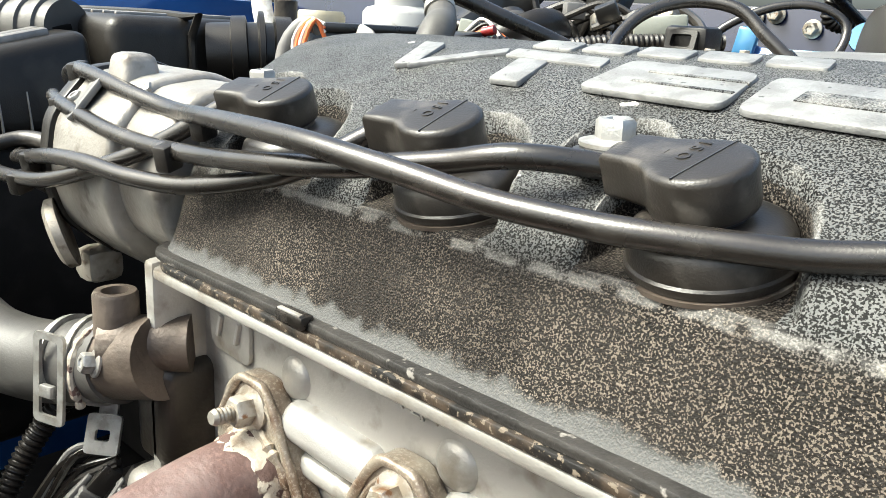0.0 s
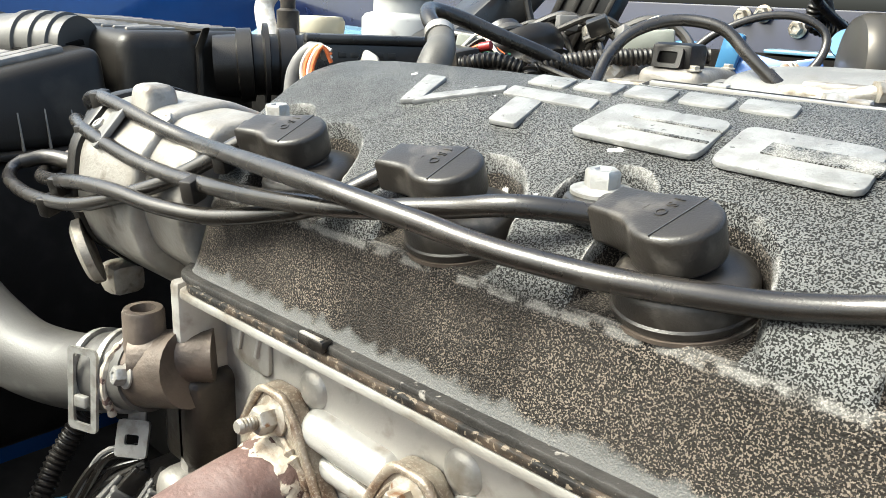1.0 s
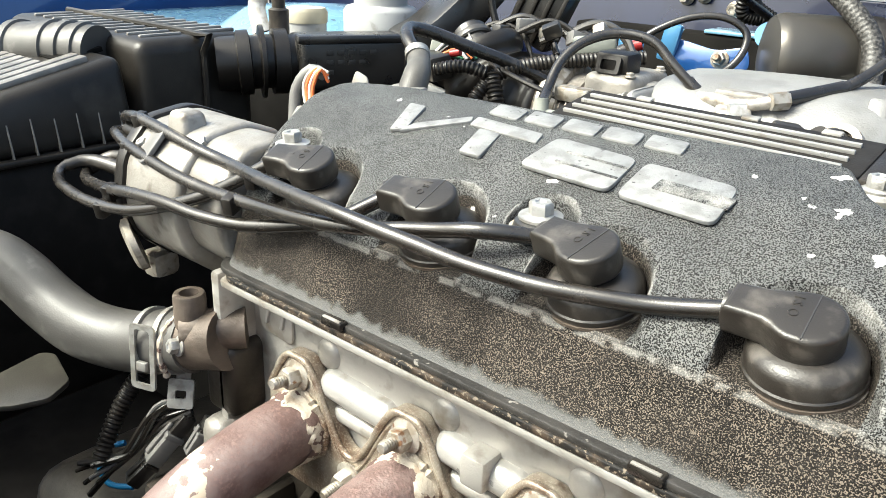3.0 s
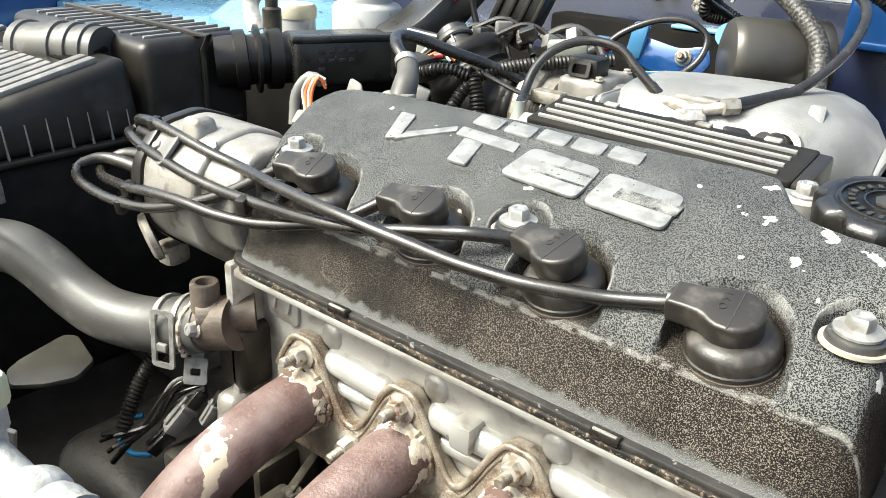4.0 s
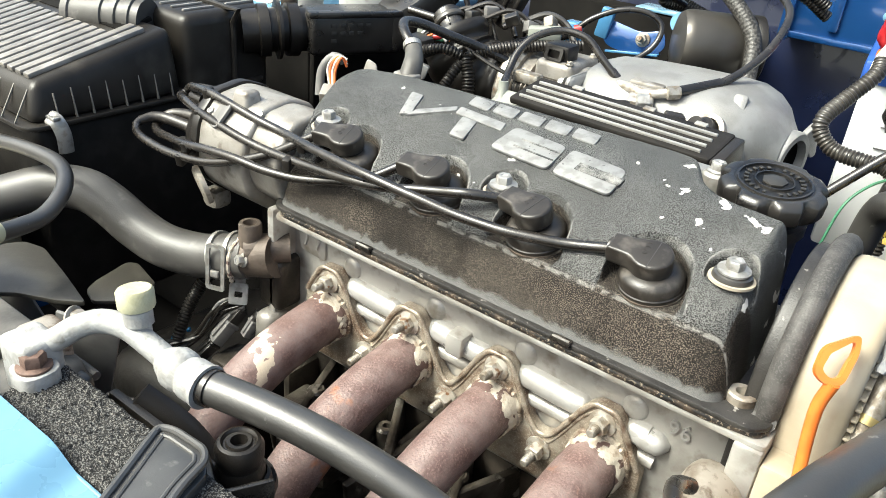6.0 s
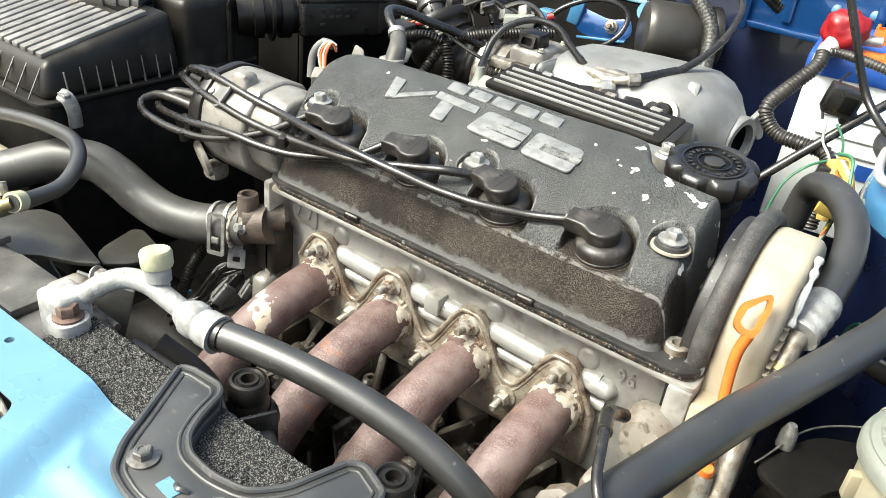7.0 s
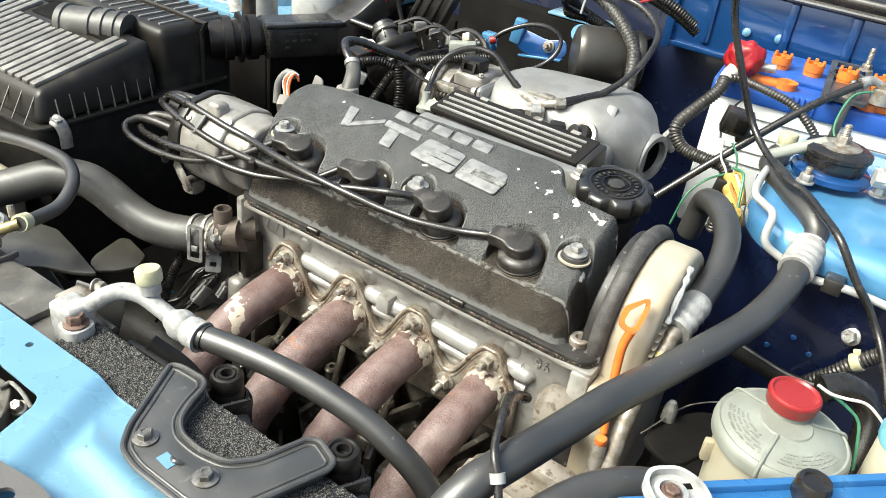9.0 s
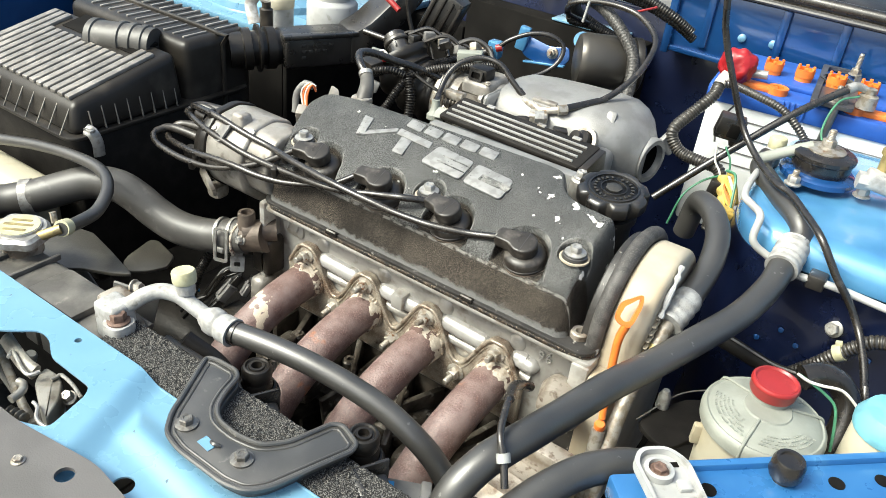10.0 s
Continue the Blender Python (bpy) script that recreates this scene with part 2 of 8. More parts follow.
ZINC = material("zinc_plated_steel", (0.42, 0.409, 0.388), 0.38, 0.55, (0.30, 0.285, 0.257), scale=150, bump=0.3)
STEEL_OLD = material("dull_steel", (0.36, 0.335, 0.295), 0.48, 0.6, (0.23, 0.195, 0.150), scale=150, bump=0.4, third=(0.20, 0.115, 0.065), third_blend=(0.64, 0.72))
RUST_FLANGE = material("rusty_flange_steel", (0.36, 0.318, 0.258), 0.38, 0.4, (0.165, 0.108, 0.072), blend=(0.40, 0.66), scale=55, grain=0.15, bump=0.5, bump_scale=420, third=(0.095, 0.058, 0.038), third_blend=(0.58, 0.72), third_scale=75)
PIPE = material("reddish_brown_exhaust_paint", (0.126, 0.07896, 0.06972), 0.5, 0.1, (0.2058, 0.1512, 0.1386), blend=(0.38, 0.64), scale=70, grain=0.35, grain_scale=650, bump=1.0, bump_scale=500, third=(0.30, 0.125, 0.060), third_blend=(0.66, 0.74), third_scale=38)
PIPE_PEELED = material("peeling_exhaust_paint", (0.1174, 0.07146, 0.06252), 0.55, 0.1, (0.1914, 0.1404, 0.1302), blend=(0.40, 0.62), scale=55, grain=0.22, grain_scale=500, bump=0.7, bump_scale=420, third=(0.50, 0.42, 0.325), third_blend=(0.575, 0.582), third_scale=27)
PIPE_FLAKED = material("flaked_exhaust_paint", (0.43, 0.3827, 0.3139), 0.75, 0, (0.2838, 0.2236, 0.1634), blend=(0.52, 0.66), scale=150, bump=1.0, bump_scale=420, third=(0.100, 0.060, 0.050), third_blend=(0.535, 0.560), third_scale=105)
BLUE = material("blue_car_paint", (0.155, 0.305, 0.43), 0.28, 0.1, (0.138, 0.282, 0.41), scale=14, coat=0.7, rough_vary=0.08, third=(0.035, 0.075, 0.11), third_blend=(0.715, 0.735), third_scale=75)
# BLUE_DEEP and NAVY darken the blue car paint for shade; TOWER_BLUE lightens it
BLUE_DEEP = material("dimmed_blue_car_paint", (0.012, 0.060, 0.200), 0.22, 0.35, (0.017, 0.075, 0.235), scale=10, coat=0.9, rough_vary=0.1, bump=0.15, bump_scale=35)
TOWER_BLUE = material("sky_lit_blue_tower_paint", (0.095, 0.265, 0.46), 0.22, 0.2, (0.065, 0.205, 0.40), blend=(0.4, 0.65), scale=16, coat=0.9, rough_vary=0.1, bump=0.15, bump_scale=30)
RAIL_BLUE = material("mid_blue_car_paint", (0.030, 0.125, 0.315), 0.30, 0.2, (0.040, 0.150, 0.350), blend=(0.4, 0.65), scale=22, coat=0.5, rough_vary=0.12, bump=0.2, bump_scale=40, third=(0.075, 0.21, 0.40), third_blend=(0.60, 0.75), third_scale=30)
NAVY = material("shaded_blue_car_paint", (0.004845, 0.008075, 0.02907), 0.3, 0.1, (0.00646, 0.0113, 0.03876), scale=12, coat=0.4)
CREAM = material("cream_plastic", (0.39, 0.345, 0.265), 0.5, 0, (0.33, 0.275, 0.195), scale=20, bump=0.12, third=(0.25, 0.20, 0.135), third_blend=(0.64, 0.80), third_scale=45)
RESERVOIR = material("yellowed_white_plastic", (0.40, 0.37, 0.28), 0.45, 0, (0.34, 0.30, 0.21), scale=18, bump=0.1)
LID = material("pale_grey_plastic", (0.245, 0.255, 0.222), 0.5, 0, (0.20, 0.208, 0.18), scale=30, bump=0.3, bump_scale=500)
WHITE = material("white_oxidised_aluminium", (0.35, 0.347, 0.337), 0.55, 0.1, (0.27, 0.263, 0.248), scale=110, bump=0.9, bump_scale=380, third=(0.17, 0.155, 0.135), third_blend=(0.62, 0.74), third_scale=120)
WHITE_PLASTIC = material("white_plastic", (0.36, 0.36, 0.352), 0.45, 0, (0.30, 0.30, 0.288), scale=30, bump=0.15, third=(0.19, 0.178, 0.158), third_blend=(0.62, 0.76), third_scale=60)
RED = material("red_plastic", (0.2592, 0.01872, 0.01872), 0.35, 0, (0.216, 0.01584, 0.01512), scale=40, third=(0.42, 0.07, 0.065), third_blend=(0.62, 0.8), third_scale=60)
RED_WRAP = material("red_rubber_wrap", (0.30, 0.010, 0.015), 0.32, 0, (0.22, 0.008, 0.012), scale=60)
ORANGE = material("orange_plastic", (0.72, 0.185, 0.030), 0.42, 0, (0.64, 0.150, 0.025), scale=60, third=(0.40, 0.12, 0.04), third_blend=(0.68, 0.78), third_scale=90)
BATTERY_BLUE = material("blue_battery_plastic", (0.022, 0.085, 0.36), 0.42, 0, (0.018, 0.070, 0.30), scale=40, third=(0.05, 0.10, 0.30), third_blend=(0.6, 0.75), third_scale=60)
YELLOW = material("yellow_tape", (0.50, 0.36, 0.085), 0.55, 0, (0.34, 0.24, 0.06), scale=140, bump=0.6)
CAP_YELLOW = material("yellowed_plastic_cap", (0.46, 0.44, 0.29), 0.5, 0, (0.36, 0.34, 0.21), scale=80, bump=0.3)
BRASS = material("dull_brass", (0.45, 0.36, 0.16), 0.45, 0.7, (0.3, 0.24, 0.12), scale=100)
FOAM = material("black_foam", (0.008, 0.0073, 0.0067), 0.9, 0, (0.135, 0.131, 0.123), blend=(0.51, 0.58), scale=1200, bump=1.0, bump_scale=800, rough_vary=0.05)
GRIMY = material("oily_black_casting", (0.010, 0.0086, 0.0072), 0.5, 0.1, (0.020, 0.017, 0.0142), scale=40, bump=0.8, bump_scale=180, spec=0.3)
OILY_ALU = material("oil_darkened_aluminium", (0.1275, 0.1125, 0.093), 0.36, 0.5, (0.045, 0.0375, 0.03), blend=(0.40, 0.6), scale=45, bump=0.8, bump_scale=300, third=(0.26, 0.24, 0.21), third_blend=(0.62, 0.70), third_scale=80)
BLOCK = material("oily_dark_casting", (0.03, 0.025, 0.02), 0.45, 0.3, (0.08, 0.066, 0.052), scale=35, bump=0.7, bump_scale=250)
# near-black that paints deep shade on sheets, holes and slots; also grimy parts
DARK = material("black_grime_and_shade", (0.00504, 0.0045, 0.00396), 0.85, 0, (0.009, 0.0081, 0.0072), scale=20, spec=0.1)
WIRE_BLUE = material("blue_wire_insulation", (0.03, 0.25, 0.55), 0.4)
WIRE_GREEN = material("green_wire_insulation", (0.06, 0.20, 0.11), 0.45)
WIRE_WHITE = material("white_wire_insulation", (0.66, 0.62, 0.55), 0.5)
WIRE_ORANGE = material("orange_wire_insulation", (0.7, 0.16, 0.04), 0.5)
WIRE_YELLOW = material("yellow_wire_insulation", (0.7, 0.52, 0.08), 0.5)
GROUND = material("concrete_ground", (0.17, 0.165, 0.155), 0.9, 0, (0.125, 0.12, 0.114), scale=3, bump=0.4, bump_scale=60)
GREY_PLASTIC = material("grey_plastic", (0.17, 0.165, 0.155), 0.5, 0, (0.13, 0.125, 0.12), scale=60)
COVER_GREY = material("grey_panel_plastic", (0.105, 0.099, 0.096), 0.55, 0, (0.085, 0.080, 0.077), scale=18, bump=0.25)


# ---- builders ----
def part(name, bm, mat, parent=None, label="", smooth=True):
    """Links a bmesh, given in world metres, as one mesh object; under a parent its origin is the parent's."""
    origin = Vector((0, 0, 0))
    top = parent
    while top is not None:
        origin += top.location
        top = top.parent
    bmesh.ops.recalc_face_normals(bm, faces=bm.faces)
    bmesh.ops.translate(bm, verts=bm.verts, vec=-origin)
    me = bpy.data.meshes.new(name)
    bm.to_mesh(me)
    bm.free()
    me.materials.append(mat)
    if smooth:
        me.shade_smooth()
        me.set_sharp_from_angle(angle=radians(38))
    ob = new(name, me)
    ob.parent = parent
    if label:
        ob["label"] = label
    return ob


def thing(name, at, label, category, group="", kind=""):
    ob = new(name)
    ob.location = at
    ob.empty_display_size = 0.02
    return tagged(ob, label, category, group, kind)


def solo(name, bm, mat, label, category, group="", kind="", smooth=True):
    """A thing of one mesh."""
    return tagged(part(name, bm, mat, None, "", smooth), label, category, group, kind)


def spline(points, step=0.004):
    """Points along a smooth curve through the given ones."""
    p = [Vector(q) for q in points]
    p = [2 * p[0] - p[1], *p, 2 * p[-1] - p[-2]]
    out = []
    for i in range(1, len(p) - 2):
        a, b, c, d = p[i - 1:i + 3]
        count = max(2, int((c - b).length / step))
        for j in range(count):
            t = j / count
            out.append(0.5 * (2 * b + (c - a) * t + (2 * a - 5 * b + 4 * c - d) * t * t + (3 * b - a - 3 * c + d) * t ** 3))
    out.append(p[-2])
    return out


def tube(points, radius, seg=14, step=0.004, caps=True, bm=None, flat=1.0):
    """A tube through the points. radius: a number, or a function of the share of the way and the metres gone."""
    bm = bm or bmesh.new()
    path = spline(points, step) if len(points) > 2 or step < 0.003 else [Vector(q) for q in points]
    lengths = [0.0]
    for a, b in zip(path, path[1:]):
        lengths.append(lengths[-1] + (b - a).length)
    tan = (path[1] - path[0]).normalized()
    side = tan.orthogonal().normalized()
    rings = []
    for i, q in enumerate(path):
        ahead = (path[min(i + 1, len(path) - 1)] - path[max(i - 1, 0)]).normalized()
        side = (side - ahead * side.dot(ahead)).normalized()
        other = ahead.cross(side)
        r = radius(lengths[i] / max(lengths[-1], 1e-9), lengths[i]) if callable(radius) else radius
        rings.append([bm.verts.new(q + (side * math.cos(2 * math.pi * k / seg) + other * math.sin(2 * math.pi * k / seg) * flat) * r) for k in range(seg)])
    for a, b in zip(rings, rings[1:]):
        for k in range(seg):
            bm.faces.new((a[k], a[(k + 1) % seg], b[(k + 1) % seg], b[k]))
    if caps:
        bm.faces.new(rings[0][::-1])
        bm.faces.new(rings[-1])
    return bm


def ribbed(radius, pitch=0.0035, depth=0.12):
    return lambda s, d: radius * (1 + depth * math.copysign(abs(math.sin(math.pi * d / pitch)) ** 0.6, math.sin(math.pi * d / pitch)))


def lathe(profile, m=None, seg=32, bm=None, wave=None):
    """Turns (radius, height) pairs round z, then moves the result by m."""
    bm = bm or bmesh.new()
    m = m or Matrix()
    rings = []
    for r, h in profile:
        if r < 1e-6:
            rings.append([bm.verts.new(m @ Vector((0, 0, h)))])
        else:
            ring = []
            for k in range(seg):
                a = 2 * math.pi * k / seg
                q = r * (wave(a, r, h) if wave else 1)
                ring.append(bm.verts.new(m @ Vector((q * math.cos(a), q * math.sin(a), h))))
            rings.append(ring)
    for a, b in zip(rings, rings[1:]):
        for k in range(seg):
            k2 = (k + 1) % seg
            if len(a) == 1 and len(b) == 1:
                continue
            if len(a) == 1:
                bm.faces.new((a[0], b[k], b[k2]))
            elif len(b) == 1:
                bm.faces.new((a[k], a[k2], b[0]))
            else:
                bm.faces.new((a[k], a[k2], b[k2], b[k]))
    for ring, flip in ((rings[0], True), (rings[-1], False)):
        if len(ring) > 1:
            bm.faces.new(ring[::-1] if flip else ring)
    return bm


def axis(at, ahead, turn=0.0):
    """The pose whose z looks along ahead."""
    q = Vector(ahead).to_track_quat("Z", "Y").to_matrix().to_4x4()
    return Matrix.Translation(at) @ q @ Matrix.Rotation(radians(turn), 4, "Z")


def block(x0, x1, y0, y1, z0, z1, bevel=0.0, m=None, bm=None, seg=2, taper=1.0):
    """A box with rounded edges; taper shrinks its top."""
    out = bmesh.new()
    v = []
    cx, cy = (x0 + x1) / 2, (y0 + y1) / 2
    for z, k in ((z0, 1.0), (z1, taper)):
        for x, y in ((x0, y0), (x1, y0), (x1, y1), (x0, y1)):
            v.append(out.verts.new((cx + (x - cx) * k, cy + (y - cy) * k, z)))
    for f in ((3, 2, 1, 0), (4, 5, 6, 7), (0, 1, 5, 4), (1, 2, 6, 5), (2, 3, 7, 6), (3, 0, 4, 7)):
        out.faces.new([v[i] for i in f])
    if bevel:
        bmesh.ops.bevel(out, geom=out.edges, offset=bevel, segments=seg, profile=0.5, affect="EDGES")
    if m is not None:
        out.transform(m)
    return join(bm, out)


def join(bm, other):
    """Adds the second bmesh to the first."""
    if bm is None:
        return other
    me = bpy.data.meshes.new("tmp")
    other.to_mesh(me)
    other.free()
    bm.from_mesh(me)
    bpy.data.meshes.remove(me)
    return bm


def prism(outline, z0, z1, bevel=0.0, m=None, bm=None, seg=2, holes=()):
    """An upright slab over a plan outline."""
    out = bmesh.new()
    low = [out.verts.new((x, y, z0)) for x, y in outline]
    high = [out.verts.new((x, y, z1)) for x, y in outline]
    n = len(outline)
    out.faces.new(low[::-1])
    topf = out.faces.new(high)
    for i in range(n):
        out.faces.new((low[i], low[(i + 1) % n], high[(i + 1) % n], high[i]))
    bmesh.ops.recalc_face_normals(out, faces=out.faces)
    if bevel:
        edges = [e for e in out.edges if len({round(v.co.z, 6) for v in e.verts}) == 1]
        bmesh.ops.bevel(out, geom=edges, offset=bevel, segments=seg, profile=0.5, affect="EDGES")
    if m is not None:
        out.transform(m)
    return join(bm, out)


def round_outline(points, radius, n=5):
    """A closed outline with its corners rounded."""
    pts = [Vector((*p, 0)) for p in points]
    out = []
    for i, p in enumerate(pts):
        a, b = pts[i - 1], pts[(i + 1) % len(pts)]
        da, db = a - p, b - p
        r = min(radius, da.length * 0.45, db.length * 0.45)
        s, e = p + da.normalized() * r, p + db.normalized() * r
        for k in range(n + 1):
            t = k / n
            q = s * (1 - t) ** 2 + 2 * p * t * (1 - t) + e * t * t
            out.append((q.x, q.y))
    return out


def ring_frame(outer, inner, z0, z1, m=None):
    """A flat frame between two outlines of as many points."""
    bm = bmesh.new()
    n = len(outer)
    rows = [[bm.verts.new((x, y, z)) for x, y in line] for line, z in ((outer, z0), (outer, z1), (inner, z1), (inner, z0))]
    for a, b in zip(rows, rows[1:] + rows[:1]):
        for i in range(n):
            bm.faces.new((a[i], a[(i + 1) % n], b[(i + 1) % n], b[i]))
    if m is not None:
        bm.transform(m)
    return bm


def hex_bolt(name, at, ahead, size, parent=None, mat=None, label="flanged hex bolt", group="", washer=1.35, height=0.7, turn=0.0, stud=0.0):
    """A bolt head of the given width on its washer; a stud may stick out of it."""
    mat = mat or ZINC
    m = axis(at, ahead, turn)
    if parent is None:
        base = thing(name, at, label, "bolt", group)
    else:
        base = parent
    w, r = size * washer / 2, size / 2
    head = lathe([(w, 0), (w, size * 0.10), (r * 1.06, size * 0.18)], m, 20)
    lathe([(r, size * 0.16), (r, size * height * 0.88), (r * 0.86, size * height), (r * 0.5, size * height), (r * 0.42, size * height * 0.9), (0, size * height * 0.88)], m, 6, head)
    if parent is None:
        part("head", head, mat, base)
    else:
        base = part(name, head, mat, parent, label)
    if stud:
        prof = []
        steps = int(stud / 0.0008)
        for i in range(steps):
            prof.append((size * 0.27 * (1.0 if i % 2 else 0.9), size * height * 0.8 + i * 0.0008))
        prof.append((size * 0.2, prof[-1][1] + 0.001))
        part("stud", lathe(prof, m, 10), STEEL_OLD, base)
    return base


def word(name, text, size, depth, m, mat, parent, label="", gap=1.0):
    """Raised characters in the built-in font."""
    c = bpy.data.curves.new(name, "FONT")
    c.body, c.size, c.extrude, c.align_x, c.align_y, c.resolution_u = text, size, depth, "CENTER", "CENTER", 2
    c.space_character = gap
    tmp = new("tmp_text", c)
    me = bpy.data.meshes.new_from_object(tmp.evaluated_get(bpy.context.evaluated_depsgraph_get()))
    bpy.data.objects.remove(tmp)
    bm = bmesh.new()
    bm.from_mesh(me)
    bpy.data.meshes.remove(me)
    bm.transform(m)
    return part(name, bm, mat, parent, label, smooth=False)

# ---- the ground and the dark floor of the bay ----
gb = bmesh.new()
bmesh.ops.create_grid(gb, x_segments=8, y_segments=8, size=400)
tagged(part("ground", gb, GROUND), "grey concrete ground under the car", "ground", kind="structure")


# ---- valve cover ----
PLUG_Y = -0.0065
BOLTS = [(-0.160, 0.001), (0.0, 0.001), (0.155, 0.001)]
COVER_LINE = round_outline([(-0.170, -0.040), (-0.190, -0.012), (-0.207, 0.045), (-0.203, 0.074), (-0.188, 0.085), (-0.150, 0.093), (0.084, 0.103),
                            (0.103, 0.098), (0.112, 0.082), (0.119, 0.070), (0.130, 0.065), (0.168, 0.062), (0.177, 0.054), (0.177, -0.030), (0.168, -0.040)], 0.009, 4)
GASKET_Z = 0.790
PROFILE_Y = [-0.0400, -0.0268, -0.0255, -0.0240, -0.0215, -0.0150, 0.0, 0.0150, 0.0300, 0.0380, 0.0450, 0.0600, 0.0850, 0.1100]
PROFILE_Z = [0.7880, 0.8235, 0.8265, 0.8300, 0.8340, 0.8400, 0.8505, 0.8585, 0.8650, 0.8682, 0.8702, 0.8735, 0.8778, 0.8810]


def smooth01(a, b, v):
    t = np.clip((v - a) / (b - a), 0, 1)
    return t * t * (3 - 2 * t)


def inside(outline, X, Y):
    """Signed distance to an outline, positive inside."""
    best = np.full(X.shape, 9.0)
    odd = np.zeros(X.shape, bool)
    n = len(outline)
    for i in range(n):
        (ax, ay), (bx, by) = outline[i], outline[(i + 1) % n]
        dx, dy = bx - ax, by - ay
        t = np.clip(((X - ax) * dx + (Y - ay) * dy) / (dx * dx + dy * dy + 1e-12), 0, 1)
        best = np.minimum(best, np.hypot(X - ax - t * dx, Y - ay - t * dy))
        hit = ((ay > Y) != (by > Y)) & (X < (bx - ax) * (Y - ay) / (by - ay + 1e-12) + ax)
        odd ^= hit
    return np.where(odd, best, -best)


def cover_height(X, Y):
    Z = np.interp(Y, PROFILE_Y, PROFILE_Z)
    # wells round the plugs, open to the front edge
    for px in PLUGS:
        circle = 0.0248 - np.hypot(X - px + 0.002, Y + 0.0155)
        reach = np.clip(-0.014 - Y, 0, 1)
        slot = np.minimum(np.minimum(X - (px - 0.0235 - 0.45 * reach), px + 0.0235 + 0.35 * reach - X), -0.014 - Y)
        d = np.maximum(circle, slot)
        floor_z = np.minimum(Z, 0.8262 + 0.20 * (Y + 0.0255))
        Z = Z + (floor_z - Z) * smooth01(-0.0006, 0.0018, d)
    for bx, by in BOLTS:
        d = 0.0152 - np.hypot(X - bx, Y - by)
        Z = Z + (np.minimum(Z, 0.8455) - Z) * smooth01(-0.0005, 0.0016, d)
    edge = inside(COVER_LINE, X, Y)
    f = np.clip(edge / 0.0165, 0, 1)
    wall = GASKET_Z + (Z - GASKET_Z) * (1 - (1 - f) ** 2.6)
    Z = np.where(Y < -0.0225, np.minimum(Z, wall), wall)
    return np.maximum(Z, GASKET_Z), edge


def valve_cover_shell():
    xs = np.linspace(-0.2085, 0.1785, 500)
    ys = np.linspace(-0.0415, 0.1045, 200)
    X, Y = np.meshgrid(xs, ys)
    Z, edge = cover_height(X, Y)
    Z = Z + 0.00012 * np.sin(X * 310 + 2 * np.sin(Y * 190))
    verts, faces, index = [], [], -np.ones(X.shape, int)
    for j in range(X.shape[0]):
        for i in range(X.shape[1]):
            if edge[j, i] > -0.0022:
                index[j, i] = len(verts)
                verts.append((X[j, i], Y[j, i], Z[j, i]))
    for j in range(X.shape[0] - 1):
        for i in range(X.shape[1] - 1):
            q = (index[j, i], index[j, i + 1], index[j + 1, i + 1], index[j + 1, i])
            if min(q) >= 0:
                faces.append([int(k) for k in q])
    me = bpy.data.meshes.new("shell")
    me.from_pydata(verts, [], faces)
    bm = bmesh.new()
    bm.from_mesh(me)
    bpy.data.meshes.remove(me)
    return bm


COVER_AT = (0, 0, GASKET_Z)
cover = thing("valve_cover", COVER_AT, "black crackle-painted valve cover with chipped paint on the engine", "engine cover")
shell_bm = valve_cover_shell()
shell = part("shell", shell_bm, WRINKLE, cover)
shell.data.shade_smooth()
# lip along the joint, with the black sealing bead under it
lip_line = round_outline([(-0.174, -0.044), (-0.195, -0.014), (-0.212, 0.045), (-0.208, 0.078), (-0.190, 0.091), (-0.150, 0.098), (0.100, 0.107), (0.198, 0.100), (0.204, 0.090),
                          (0.204, -0.036), (0.196, -0.045), (0.165, -0.045)], 0.008, 4)
lip_line = [(x, y * 0.955 if y < 0 else y) for x, y in lip_line]
part("lip", prism(lip_line, 0.7872, 0.7908, 0.0012), BLACK_PAINT, cover)
bead = round_outline([(x * 1.002, y - 0.0012 if y < 0 else y + 0.001) for x, y in lip_line[::5]], 0.006, 3)
part("gasket", prism(bead, 0.7840, 0.7874, 0.0008), RUBBER_FLAKED, cover, "black rubber gasket with flaking paint")
for cx in (-0.081, 0.080):
    tab = block(cx - 0.0070, cx + 0.0070, -0.0448, -0.0395, 0.7880, 0.7925, 0.0010)
    tab_ob = part("tab", tab, RUBBER, cover)
    part("worn_edge", block(cx - 0.0058, cx + 0.0058, -0.0446, -0.0428, 0.7921, 0.7930, 0.0003), ALU, tab_ob)
# boss with the empty threaded insert at the timing end
part("boss", lathe([(0.0085, 0.786), (0.0085, 0.7955), (0.0074, 0.7965), (0.0042, 0.7965), (0.0036, 0.7915), (0, 0.7915)], pose(0.183, -0.021, 0), 24), ALU_DIRTY, cover, "bare metal threaded insert")
# bolts with their grommets in the wells
for bx, by in BOLTS:
    part("grommet", lathe([(0.0112, 0.8475), (0.0116, 0.8490), (0.0108, 0.8515), (0.0092, 0.8520), (0.0090, 0.8535), (0, 0.8535)], pose(bx, by, 0), 28), RUBBER_DULL, cover, "brown-edged rubber sealing washer")
    part("sealing_ring", lathe([(0.0132, 0.8470), (0.0132, 0.8486), (0.0112, 0.8488), (0.0112, 0.8470)], pose(bx, by, 0), 28), CREAM, cover, "pale sealing ring")
    hex_bolt("bolt", (bx, by, 0.8530), (0, -0.06, 1), 0.0108, cover, ZINC, "zinc-plated crown bolt", washer=1.75, height=0.66, turn=20 + bx * 300)

